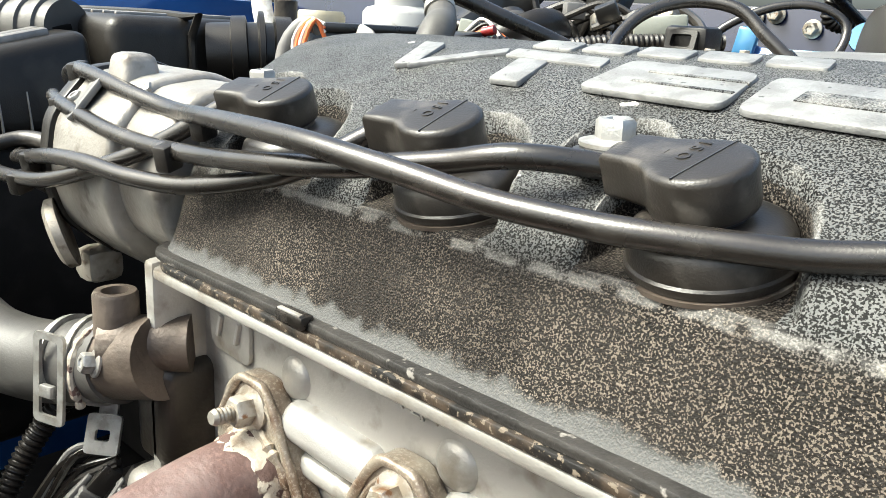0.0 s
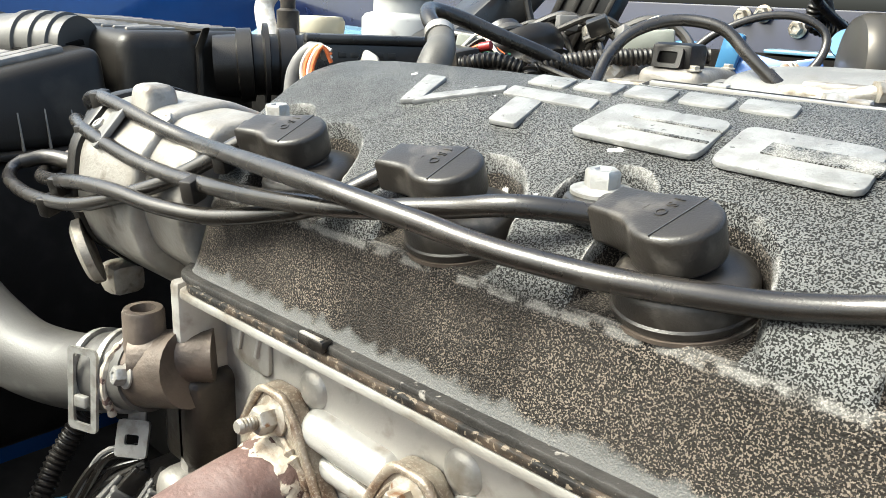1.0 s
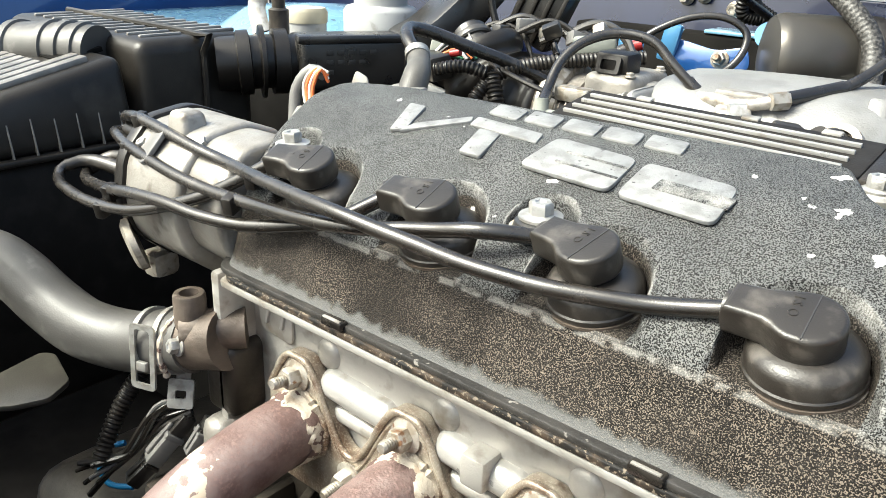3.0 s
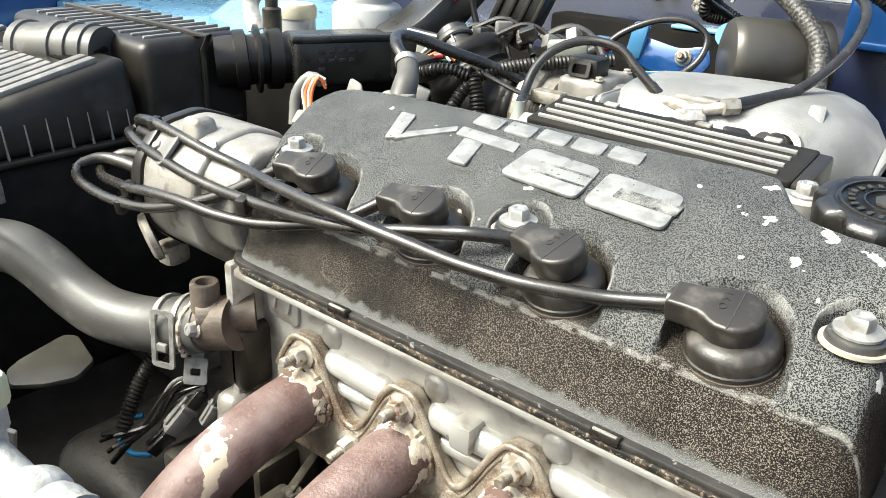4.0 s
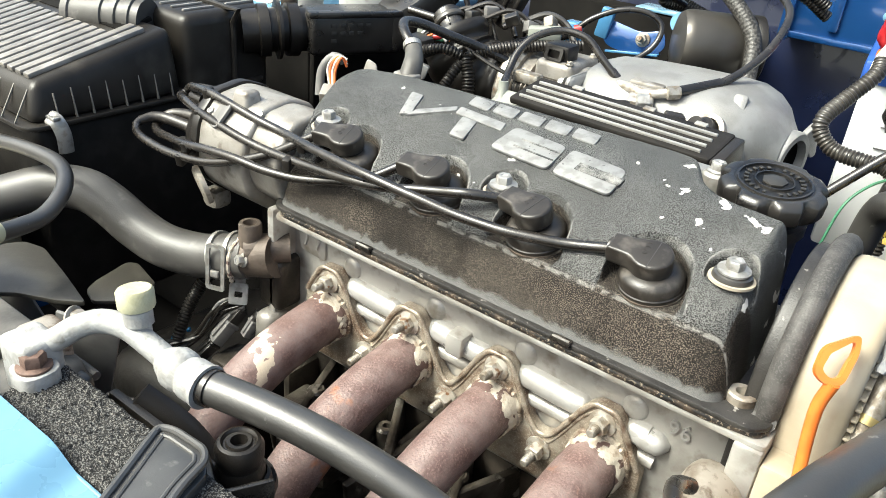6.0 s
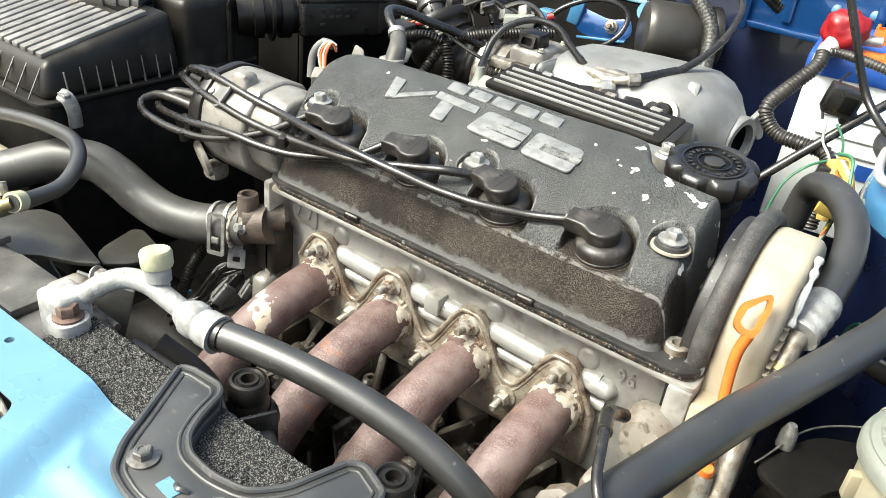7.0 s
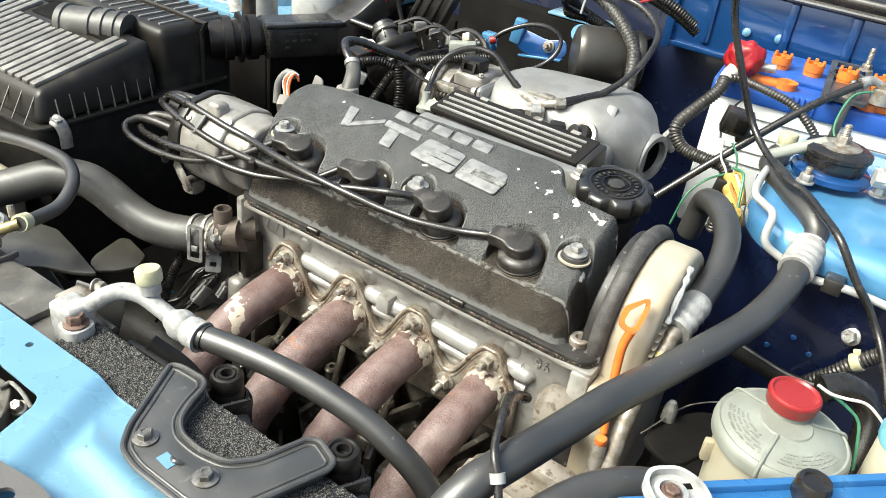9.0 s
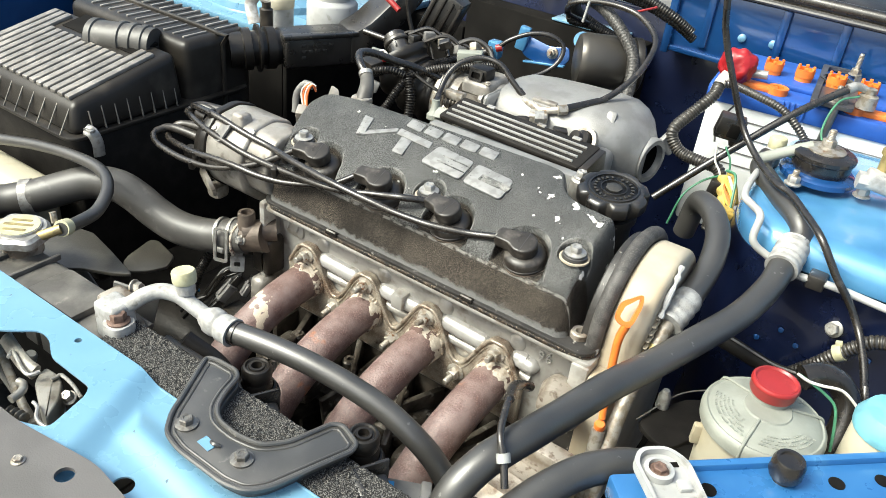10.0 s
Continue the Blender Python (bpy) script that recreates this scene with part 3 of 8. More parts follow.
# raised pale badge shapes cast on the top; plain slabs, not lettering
TOP_TILT = math.atan(0.29)


def on_top(x, y, lift=0.0):
    tilt = TOP_TILT if y < 0.062 else math.atan(0.18)
    return Matrix.Translation((x, y, float(np.interp(y, PROFILE_Y, PROFILE_Z)) + lift)) @ Matrix.Rotation(tilt, 4, "X")


def badge_bar(name, corners, label, lift=0.0012, radius=0.0016):
    """A raised bar on the sloping top, over the given corners in plan."""
    cx, cy = sum(p[0] for p in corners) / len(corners), sum(p[1] for p in corners) / len(corners)
    line = round_outline([(x - cx, (y - cy) * 1.03) for x, y in corners], radius, 3)
    return part(name, prism(line, -0.001, lift, 0.0005, on_top(cx, cy)), WHITE_LETTER, cover, label)


for corners in ([(-0.1245, 0.0555), (-0.1130, 0.0555), (-0.1050, 0.0310), (-0.1130, 0.0265)], [(-0.1075, 0.0275), (-0.1048, 0.0375), (-0.0800, 0.0555), (-0.0775, 0.0505)],
                [(-0.0780, 0.0570), (-0.0770, 0.0480), (-0.0340, 0.0450), (-0.0360, 0.0540)], [(-0.0690, 0.0468), (-0.0555, 0.0460), (-0.0510, 0.0235), (-0.0640, 0.0240)]):
    badge_bar("badge_bar", corners, "raised pale badge bar")
for corners, slots in (([(-0.0270, 0.0535), (0.0170, 0.0500), (0.0180, 0.0220), (-0.0300, 0.0250)], ((-0.010, 0.0230, 0.0046, 0.0008), (-0.010, 0.0230, -0.0046, 0.0008))),
                       ([(0.0215, 0.0500), (0.0640, 0.0465), (0.0660, 0.0185), (0.0220, 0.0215)], ((-0.0100, 0.0235, 0.0005, 0.0042),))):
    slab = badge_bar("badge_slab", corners, "raised pale badge slab", radius=0.005)
    cx, cy = sum(p[0] for p in corners) / 4, sum(p[1] for p in corners) / 4
    for u0, u1, v, half in slots:
        part("groove", block(u0, u1, v - half, v + half, 0.0006, 0.0016, 0.0003, on_top(cx, cy) @ pose(0, 0, 0, 0, 0, -4)), WRINKLE, slab)
for i in range(5):
    cx = -0.069 + 0.0222 * i
    badge_bar("small_badge_bar", [(cx - 0.0108, 0.0778), (cx + 0.0084, 0.0766), (cx + 0.0106, 0.0632), (cx - 0.0086, 0.0644)], "small raised pale badge bar", radius=0.002)

# ---- oil filler cap ----
OIL = (0.142, 0.098, 0.862)
oil_cap = thing("oil_filler_cap", OIL, "black ribbed plastic oil filler cap beside the valve cover", "cap")
om = axis(OIL, (0.03, -0.12, 1))
part("body", lathe([(0.020, -0.02), (0.020, -0.004), (0.030, -0.003), (0.0335, 0.0005), (0.0340, 0.0095), (0.0325, 0.0125), (0.0290, 0.0142), (0.0255, 0.0140), (0.0245, 0.0132), (0.0, 0.0132)], om, 96,
                   wave=lambda a, r, h: 1 - (0.15 * max(0, math.cos(8 * a)) ** 1.6 if r > 0.0305 else 0.05 * max(0, math.cos(8 * a)) ** 1.6 if r > 0.027 else 0)), PLASTIC_DARK, oil_cap)
part("raised_ring", lathe([(0.0235, 0.0132), (0.0235, 0.0146), (0.0222, 0.0146), (0.0222, 0.0132)], om, 40), PLASTIC_DARK, oil_cap)
part("raised_ring", lathe([(0.0125, 0.0132), (0.0125, 0.0145), (0.0117, 0.0145), (0.0117, 0.0132)], om, 32), PLASTIC_DARK, oil_cap)
for i in range(22):
    if i % 11 not in (0,):
        a = 2 * math.pi * i / 22
        part("moulded_mark", block(-0.0011, 0.0011, 0.0160, 0.0192, 0.0134, 0.0143, 0.0002, om @ Matrix.Rotation(a, 4, "Z")), CAP_MARK, oil_cap)
part("emblem", lathe([(0.008, 0.0133), (0.008, 0.0144), (0.0062, 0.0150), (0, 0.0152)], om, 7), CAP_MARK, oil_cap)
neck = lathe([(0.024, -0.06), (0.024, -0.02), (0.027, -0.018), (0.027, -0.010)], om, 28)
part("neck", neck, BLACK_PAINT, oil_cap, "black painted filler neck")

# ---- cylinder head ----
head = thing("cylinder_head", (0, 0.02, 0.68), "pale cast aluminium cylinder head with grime, under the valve cover", "engine part")
part("casting", block(-0.182, 0.205, -0.0165, 0.098, 0.650, 0.7835, 0.004), ALU, head)
part("top_rail", prism(round_outline([(-0.172, -0.0435), (0.206, -0.0435), (0.206, -0.010), (-0.185, -0.010)], 0.004, 3), 0.7795, 0.7838, 0.0012), ALU, head)
slope = bmesh.new()
sv = [slope.verts.new(v) for v in ((-0.170, -0.0420, 0.7797), (0.205, -0.0420, 0.7797), (0.205, -0.0160, 0.7600), (-0.178, -0.0160, 0.7600), (-0.170, -0.010, 0.7797), (0.205, -0.010, 0.7797))]
for f in ((0, 1, 2, 3), (0, 3, 4), (1, 5, 2), (3, 2, 5, 4), (0, 4, 5, 1)):
    slope.faces.new([sv[i] for i in f])
part("undercut", slope, ALU, head)
for x0, x1 in ((-0.112, -0.066), (-0.030, 0.016), (0.047, 0.095), (0.128, 0.146)):
    part("rib", tube([(x0 - 0.006, -0.0150, 0.7350), (x0, -0.0165, 0.7347), (x0 + 0.012, -0.0170, 0.7344), (x1 - 0.012, -0.0170, 0.7336), (x1, -0.0165, 0.7333), (x1 + 0.006, -0.0150, 0.7330)], lambda s, d: 0.0092 * min(1.0, 0.35 + 5.5 * min(s, 1 - s)), 18, 0.002, flat=0.85), ALU_BRIGHT, head, "bright rounded casting rib")
    part("lower_rib", tube([(x0, -0.0170, 0.7180), (x1, -0.0170, 0.7170)], 0.0052, 12, caps=True), ALU, head)
for px in (-0.120, -0.038, 0.039, 0.120):
    part("stud_boss", lathe([(0.0090, 0), (0.0082, 0.0014), (0.0065, 0.0026), (0.0040, 0.0034), (0, 0.0037)], axis((px + 0.006, -0.0160, 0.7500), (0, -1, 0.10)), 24), ALU, head)
for x0, z0 in ((-0.162, 0.7570), (-0.149, 0.7570)):
    part("numeral", block(-0.0009, 0.0009, -0.001, 0.0010, -0.0050, 0.0050, 0.0004, pose(x0, -0.0195, z0, 0, 16, 0)), ALU_BRIGHT, head)
part("pad", prism(round_outline([(-0.170, 0.746), (-0.142, 0.744), (-0.142, 0.766), (-0.172, 0.766)], 0.005, 3), 0, 0.0025, 0.0008, Matrix(((1, 0, 0, 0), (0, 0, -1, -0.0163), (0, 1, 0, 0), (0, 0, 0, 1)))), ALU, head)
part("square_boss", block(-0.0125, 0.0015, -0.030, -0.014, 0.728, 0.7450, 0.002), ALU, head)
word("cast_mark", "P2J-1", 0.0090, 0.0004, Matrix.Translation((-0.046, -0.0202, 0.7640)) @ Matrix.Rotation(radians(118), 4, "X"), ALU_BRIGHT, head, "raised cast characters")
word("cast_mark", "96", 0.0150, 0.0012, Matrix.Translation((0.156, -0.0175, 0.7490)) @ Matrix.Rotation(radians(90), 4, "X"), ALU_BRIGHT, head, "raised cast numerals")
part("corner_tab", block(0.190, 0.206, -0.046, -0.012, 0.730, 0.7805, 0.002), ALU, head, "pale corner lug of the head")
part("end_plate", block(-0.1860, -0.178, -0.040, 0.09, 0.680, 0.7840, 0.003), ALU, head)

# ---- engine block and floor of the bay below ----
eb = thing("engine_block", (0, 0.02, 0.30), "dark oily engine block below the cylinder head", "engine part")
part("casting", block(-0.19, 0.20, -0.010, 0.12, 0.32, 0.649, 0.01), BLOCK, eb)
for i in range(9):
    x0 = -0.16 + i * 0.042
    part("rib", block(x0 - 0.004, x0 + 0.004, -0.045, -0.005, 0.46, 0.640 - 0.012 * (i % 3), 0.003), BLOCK, eb)
part("shelf", block(-0.15, 0.17, -0.085, -0.03, 0.612, 0.628, 0.004), OILY_ALU, eb, "grimy aluminium ledge")
part("starter_bracket", block(-0.10, -0.055, -0.105, -0.03, 0.615, 0.66, 0.008), OILY_ALU, eb)
part("bracket_arm", block(-0.02, 0.012, -0.12, -0.03, 0.60, 0.640, 0.008, pose(0, 0, 0)), OILY_ALU, eb)
part("bracket_arm", block(0.055, 0.098, -0.11, -0.03, 0.585, 0.632, 0.010), OILY_ALU, eb)
for k, (x0, turn, z1, y0) in enumerate(((-0.135, 18, 0.650, -0.095), (-0.098, -25, 0.640, -0.085), (-0.060, 30, 0.655, -0.100), (-0.022, -12, 0.645, -0.090), (0.010, 22, 0.652, -0.105), (0.052, -28, 0.648, -0.085), (0.078, 14, 0.655, -0.100), (0.118, -20, 0.642, -0.095), (0.140, 26, 0.650, -0.105))):
    web = part("web", block(-0.0035, 0.0035, y0, 0.0, -0.11, 0.0, 0.002, pose(x0, -0.012, z1, 8, 0, turn), seg=2), OILY_ALU, eb, "oily cast web")
    part("web_boss", lathe([(0.008, -0.02), (0.008, 0.004), (0.006, 0.006), (0.003, 0.006), (0.003, 0.002), (0, 0.002)], pose(x0 + 0.012, -0.045, z1 - 0.012), 14), OILY_ALU, web)
for x0, z0 in ((-0.080, 0.640), (0.0, 0.636), (0.092, 0.640)):
    part("hollow_boss", lathe([(0.013, 0), (0.013, 0.020), (0.011, 0.023), (0.007, 0.023), (0.006, 0.012), (0, 0.012)], axis((x0, -0.060, z0), (0.1, -0.85, 0.5)), 20), OILY_ALU, eb)
# added tray closing the bay below; its black stands for deep shade
bay = thing("bay_shade_tray", (0, 0.0, 0.25), "added black tray standing in for the shade under the engine bay", "tray", kind="structure")
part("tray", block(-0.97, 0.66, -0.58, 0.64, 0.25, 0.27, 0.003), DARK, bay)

# ---- spark plug boots and leads ----
TURNS = [12, 4, -14, 3]


DROPS = [0.0008, 0.0008, 0.0014, 0.0036]


def plug_boot(px, turn, drop):
    base = Vector((px, PLUG_Y - 0.0015, 0.8300))
    up_way = Vector((-0.10, -0.30, 0.95)).normalized()
    ob = thing("spark_plug_boot", base, "black rubber spark plug boot with a flared skirt", "spark plug boot", "spark plug boots")
    m = axis(base, (-0.04, -0.25, 1))
    part("skirt", lathe([(0.0190, 0.0002), (0.0199, 0.0014), (0.0199, 0.0030), (0.0193, 0.0036), (0.0192, 0.0085), (0.0180, 0.0108), (0.0150, 0.0126), (0.0112, 0.0134), (0, 0.0134)], m, 40), BOOT, ob)
    part("washer", lathe([(0.0203, -0.0006), (0.0203, 0.0006), (0.0185, 0.0008), (0.0185, -0.0006)], m, 40), CAST_BROWN, ob, "brown-stained rim")
    top = base + up_way * (0.0245 - drop) + Vector((0.35 * drop, 0, 0))
    part("neck", tube([base + up_way * 0.009, base + up_way * 0.0150, base + up_way * 0.0215], lambda s, d: 0.0104 - 0.0008 * math.sin(math.pi * s), 20, 0.003), BOOT, ob)
    q = pose(*top, 20, 0, turn)
    # head: teardrop in plan, thick at the plug, narrowing to the lead
    outline = []
    for k in range(25):
        a = -math.pi * 0.5 + math.pi * k / 24
        outline.append((0.0122 * math.cos(a), 0.0122 * math.sin(a)))
    outline += [(-0.0035, 0.0118), (-0.0085, 0.0100), (-0.014, 0.0083), (-0.0255, 0.0070), (-0.0255, -0.0070), (-0.0170, -0.0071), (-0.0125, -0.0074), (-0.0098, -0.0086), (-0.0070, -0.0106), (-0.0038, -0.0119)]
    head_ob = part("head", prism(outline, -0.0085, 0.0040, 0.0020, q, seg=4), BOOT, ob)
    part("sleeve", tube([tuple(q @ Vector((-0.010, 0, -0.0030))), tuple(q @ Vector((-0.020, 0, -0.0030))), tuple(q @ Vector((-0.0262, 0, -0.0032)))], lambda s, d: 0.0072 - 0.0006 * s, 18, 0.002), BOOT, ob)
    part("seam", block(-0.00018, 0.00018, -0.0112, 0.0112, 0.0036, 0.00425, 0, q @ pose(0.001, 0, 0)), RUBBER_DULL, head_ob)
    word("moulded_mark", "ISO", 0.0050, 0.00025, q @ pose(-0.0048, 0.0026, 0.0040, 0, 0, 272), BOOT, head_ob, "small moulded characters", 1.55)
    return q @ Vector((-0.024, 0, -0.0032))


ends = [plug_boot(px, turn, drop) for px, turn, drop in zip(PLUGS, TURNS, DROPS)]
LEADS = [
    [(-0.182, -0.036, 0.829), (-0.21, -0.047, 0.817), (-0.24, -0.053, 0.808), (-0.27, -0.055, 0.804), (-0.3, -0.054, 0.802), (-0.33, -0.05, 0.802), (-0.347, -0.044, 0.803), (-0.353, -0.036, 0.807), (-0.344, -0.02, 0.809), (-0.3, -0.005, 0.802)],
    [(-0.095, -0.03, 0.834), (-0.12, -0.034, 0.826), (-0.15, -0.041, 0.82), (-0.18, -0.047, 0.819), (-0.21, -0.05, 0.82), (-0.24, -0.051, 0.818), (-0.27, -0.049, 0.813), (-0.3, -0.043, 0.808), (-0.33, -0.034, 0.803), (-0.35, -0.022, 0.802), (-0.345, -0.006, 0.809), (-0.305, 0.002, 0.812)],
    [(-0.0125, -0.0236, 0.8500), (-0.0323, -0.0274, 0.8460), (-0.0482, -0.0308, 0.8430), (-0.0650, -0.0360, 0.8400), (-0.0938, -0.0412, 0.8370), (-0.1407, -0.0385, 0.8320), (-0.1804, -0.0383, 0.8304), (-0.21, -0.039, 0.832), (-0.24, -0.038, 0.835), (-0.27, -0.034, 0.837), (-0.3, -0.025, 0.837), (-0.325, -0.012, 0.832), (-0.335, -0.002, 0.829), (-0.326, 0.01, 0.832), (-0.298, 0.014, 0.828)],
    [(0.078, -0.0150, 0.8435), (0.061, -0.0195, 0.8406), (0.044, -0.0255, 0.8400), (0.026, -0.0310, 0.8395), (0.010, -0.0338, 0.8395), (-0.012, -0.0375, 0.8405), (-0.035, -0.0415, 0.8435), (-0.055, -0.0440, 0.8455), (-0.075, -0.0450, 0.8470), (-0.100, -0.0430, 0.8470), (-0.140, -0.0360, 0.8455), (-0.18, -0.026, 0.843), (-0.21, -0.027, 0.846), (-0.24, -0.027, 0.85), (-0.27, -0.025, 0.852), (-0.3, -0.017, 0.847), (-0.32, -0.006, 0.839), (-0.334, 0.003, 0.832), (-0.33, 0.013, 0.832), (-0.3, 0.018, 0.832)],
]
for end, way in zip(ends, LEADS):
    bm = tube([tuple(end), *way], 0.0035, 14, 0.004)
    lead = thing("ignition_lead", way[len(way) // 2], "black rubber ignition lead running to the distributor", "cable", "ignition leads")
    part("cable", bm, RUBBER, lead)
    part("end_sleeve", tube([way[-3], way[-2], way[-1]], lambda s, d: 0.0040 + 0.0022 * s, 14, 0.003), BOOT, lead, "flared rubber end sleeve")
for x0, rows in ((-0.160, ((-0.0255, 0.8395), (-0.040, 0.8290))), (-0.270, ((-0.024, 0.8505), (-0.033, 0.8350), (-0.048, 0.8110), (-0.054, 0.8020)))):
    for y0, z0 in rows:
        solo("lead_clip", block(-0.0032, 0.0032, -0.0052, 0.0040, -0.0052, 0.0050, 0.0014, pose(x0, y0, z0, 12, 0, 20)), PLASTIC, "small black clip holding the ignition leads apart", "clip", "lead clips")

# ---- distributor ----
diz = thing("distributor", (-0.24, -0.002, 0.77), "dirty cast aluminium distributor at the end of the cylinder head", "distributor")
dm = axis((-0.195, 0.0, 0.806), (-1, 0, 0.02))
ALONG = Matrix(((0, 0, 1, 0), (1, 0, 0, 0), (0, 1, 0, 0), (0, 0, 0, 1)))
DIZ_LINE = [(-0.038, 0.784), (-0.0445, 0.806), (-0.040, 0.832), (-0.022, 0.852), (0.008, 0.856), (0.034, 0.846), (0.042, 0.806), (0.026, 0.770), (-0.012, 0.762)]
part("housing", prism(round_outline(DIZ_LINE, 0.007, 4), -0.264, -0.208, 0.004, ALONG, seg=3), DIZ_ALU, diz)
part("neck", prism(round_outline([(y * 0.86, 0.810 + (z - 0.806) * 0.86) for y, z in DIZ_LINE], 0.007, 4), -0.212, -0.176, 0.004, ALONG, seg=3), DIZ_ALU, diz)
part("cap", lathe([(0.041, 0.070), (0.041, 0.080), (0.036, 0.094), (0.030, 0.098), (0, 0.098)], dm, 28), PLASTIC, diz, "black plastic distributor cap")
part("lug", block(-0.246, -0.220, -0.028, -0.004, 0.830, 0.8620, 0.004, seg=3, taper=0.62), DIZ_ALU, diz)
part("clip_plate", prism(round_outline([(-0.008, -0.013), (0.008, -0.013), (0.0085, 0.012), (-0.008, 0.012)], 0.006), 0, 0.003, 0.0008, axis((-0.244, -0.0315, 0.8415), (-0.25, -0.75, 0.62))), GREY_PLASTIC, diz)
part("foot", block(-0.282, -0.262, -0.030, -0.010, 0.748, 0.766, 0.006), ALU_DIRTY, diz)
part("side_disc", lathe([(0.017, 0), (0.017, 0.004), (0.014, 0.006), (0, 0.006)], axis((-0.262, -0.0385, 0.778), (-0.40, -0.85, -0.30)), 24), ALU_DIRTY, diz, "round grimy cap on the distributor")
for a in (20, 110, 200, 290):
    v = Vector((-0.292, 0.030 * math.cos(radians(a)), 0.806 + 0.030 * math.sin(radians(a))))
    part("tower", lathe([(0.0085, 0), (0.0085, 0.014), (0.006, 0.018), (0, 0.018)], axis(v, (-1, 0, 0)), 16), PLASTIC, diz)
hex_bolt("screw", (-0.212, -0.020, 0.846), (0.2, -0.6, 0.6), 0.007, diz, ZINC, "small zinc screw")
part("joint_band", prism(round_outline([(y * 1.03, 0.806 + (z - 0.806) * 1.03) for y, z in DIZ_LINE], 0.007, 4), -0.2725, -0.2635, 0.001, ALONG), PLASTIC, diz, "black cap joint")
hex_bolt("screw", (-0.258, -0.0300, 0.838), (0, -0.6, 0.8), 0.007, diz, ZINC, "small zinc screw")
# connector with orange wires behind the distributor
con = thing("wiring_plug", (-0.215, 0.062, 0.835), "grey wiring plug with bare orange wires beside the distributor", "connector")
part("shell", block(-0.0055, 0.0055, -0.008, 0.008, -0.012, 0.008, 0.002, pose(-0.212, 0.052, 0.848, 20, 0, 30)), DIZ_ALU, con)
part("bracket", prism(round_outline([(-0.008, -0.012), (0.009, -0.010), (0.007, 0.008), (-0.002, 0.012)], 0.003), 0, 0.002, 0.0006, axis((-0.192, 0.080, 0.868), (0.3, -0.9, 0.2))), DIZ_ALU, con)
part("sheath", tube([(-0.226, 0.056, 0.845), (-0.227, 0.060, 0.866), (-0.220, 0.066, 0.878), (-0.210, 0.068, 0.876)], 0.0038, 12), GREY_PLASTIC, con)
for k in range(4):
    part("wire", tube([(-0.216 + 0.002 * k, 0.058, 0.856), (-0.220 + 0.003 * k, 0.060, 0.870), (-0.214 + 0.002 * k, 0.064, 0.880), (-0.206, 0.068, 0.878 - 0.002 * k)], 0.0011, 8, 0.003), WIRE_ORANGE if k % 2 else WIRE_WHITE, con)

# ---- timing belt cover ----
belt = thing("timing_belt_cover", (0.215, 0.03, 0.60), "cream plastic timing belt cover with a black rubber seal", "engine cover")
ARC_Y, ARC_Z, ARC_R = 0.042, 0.800, 0.066


def arch(r, x0, x1, foot, bevel, down_back=0.70, bm=None):
    pts = [(ARC_Y + r * math.cos(math.pi * (1 - k / 28)), ARC_Z + r * math.sin(math.pi * (1 - k / 28))) for k in range(29)]
    pts = [(ARC_Y - r - 0.012, foot), (ARC_Y - r - 0.004, 0.770), *pts, (ARC_Y + r + 0.004, down_back), (ARC_Y + r, foot)]
    m = Matrix(((0, 0, 1, 0), (1, 0, 0, 0), (0, 1, 0, 0), (0, 0, 0, 1)))
    return prism(pts, x0, x1, bevel, m, bm, 3)


part("back_plate", arch(ARC_R - 0.002, 0.184, 0.203, 0.60, 0.002), BLACK_PAINT, belt, "black painted backing")
seal_pts = [(0.1985, ARC_Y + (ARC_R + 0.001) * math.cos(a), ARC_Z + (ARC_R + 0.001) * math.sin(a)) for a in [math.pi * (1.06 - 0.94 * k / 20) for k in range(21)]]
part("seal", tube([(0.1985, -0.030, 0.790), *seal_pts], 0.0070, 12, 0.004, flat=1.0), SEAL, belt, "black rubber sealing strip")
part("shell", arch(ARC_R - 0.001, 0.203, 0.236, 0.60, 0.007), CREAM, belt)
for i in range(9):
    z0 = 0.786 + i * 0.0052
    part("rib", block(0.2340, 0.2392, -0.0185 + 0.0004 * i * i, 0.006 + 0.0012 * i, z0, z0 + 0.0022, 0.0008, seg=1), CREAM, belt)
part("joint_strip", tube([(0.2392, 0.0005, 0.8270), (0.2392, 0.0060, 0.8340), (0.2385, 0.0110, 0.8420), (0.2392, 0.0180, 0.8510), (0.2385, 0.0240, 0.8590), (0.2380, 0.0290, 0.8640)], lambda s, d: 0.0022 + 0.0008 * math.sin(d * 420 + 2 * math.sin(d * 160)), 8, 0.0015), WHITE_PLASTIC, belt, "ragged white joint strip")
part("flange", block(0.206, 0.226, -0.046, -0.022, 0.60, 0.775, 0.003), CREAM, belt)
dip = thing("dipstick", (0.231, -0.055, 0.74), "orange plastic dipstick handle in front of the belt cover", "dipstick")
DL = [(0.2131, -0.0284, 0.8453), (0.2254, -0.0157, 0.8524), (0.2275, -0.0203, 0.8443), (0.2263, -0.0312, 0.8304), (0.2200, -0.0356, 0.8297), (0.2132, -0.0362, 0.8344)]
loop_points = [Vector(p) for p in DL]
mid = sum(loop_points, Vector()) / len(loop_points)
ax_u = (loop_points[0] + loop_points[1] - loop_points[3] - loop_points[4]).normalized()
ax_v = (loop_points[2] - loop_points[5])
ax_v = (ax_v - ax_u * ax_v.dot(ax_u)).normalized()
ax_w = ax_u.cross(ax_v)
LOOP = Matrix(((ax_u.x, ax_v.x, ax_w.x, mid.x), (ax_u.y, ax_v.y, ax_w.y, mid.y), (ax_u.z, ax_v.z, ax_w.z, mid.z), (0, 0, 0, 1)))
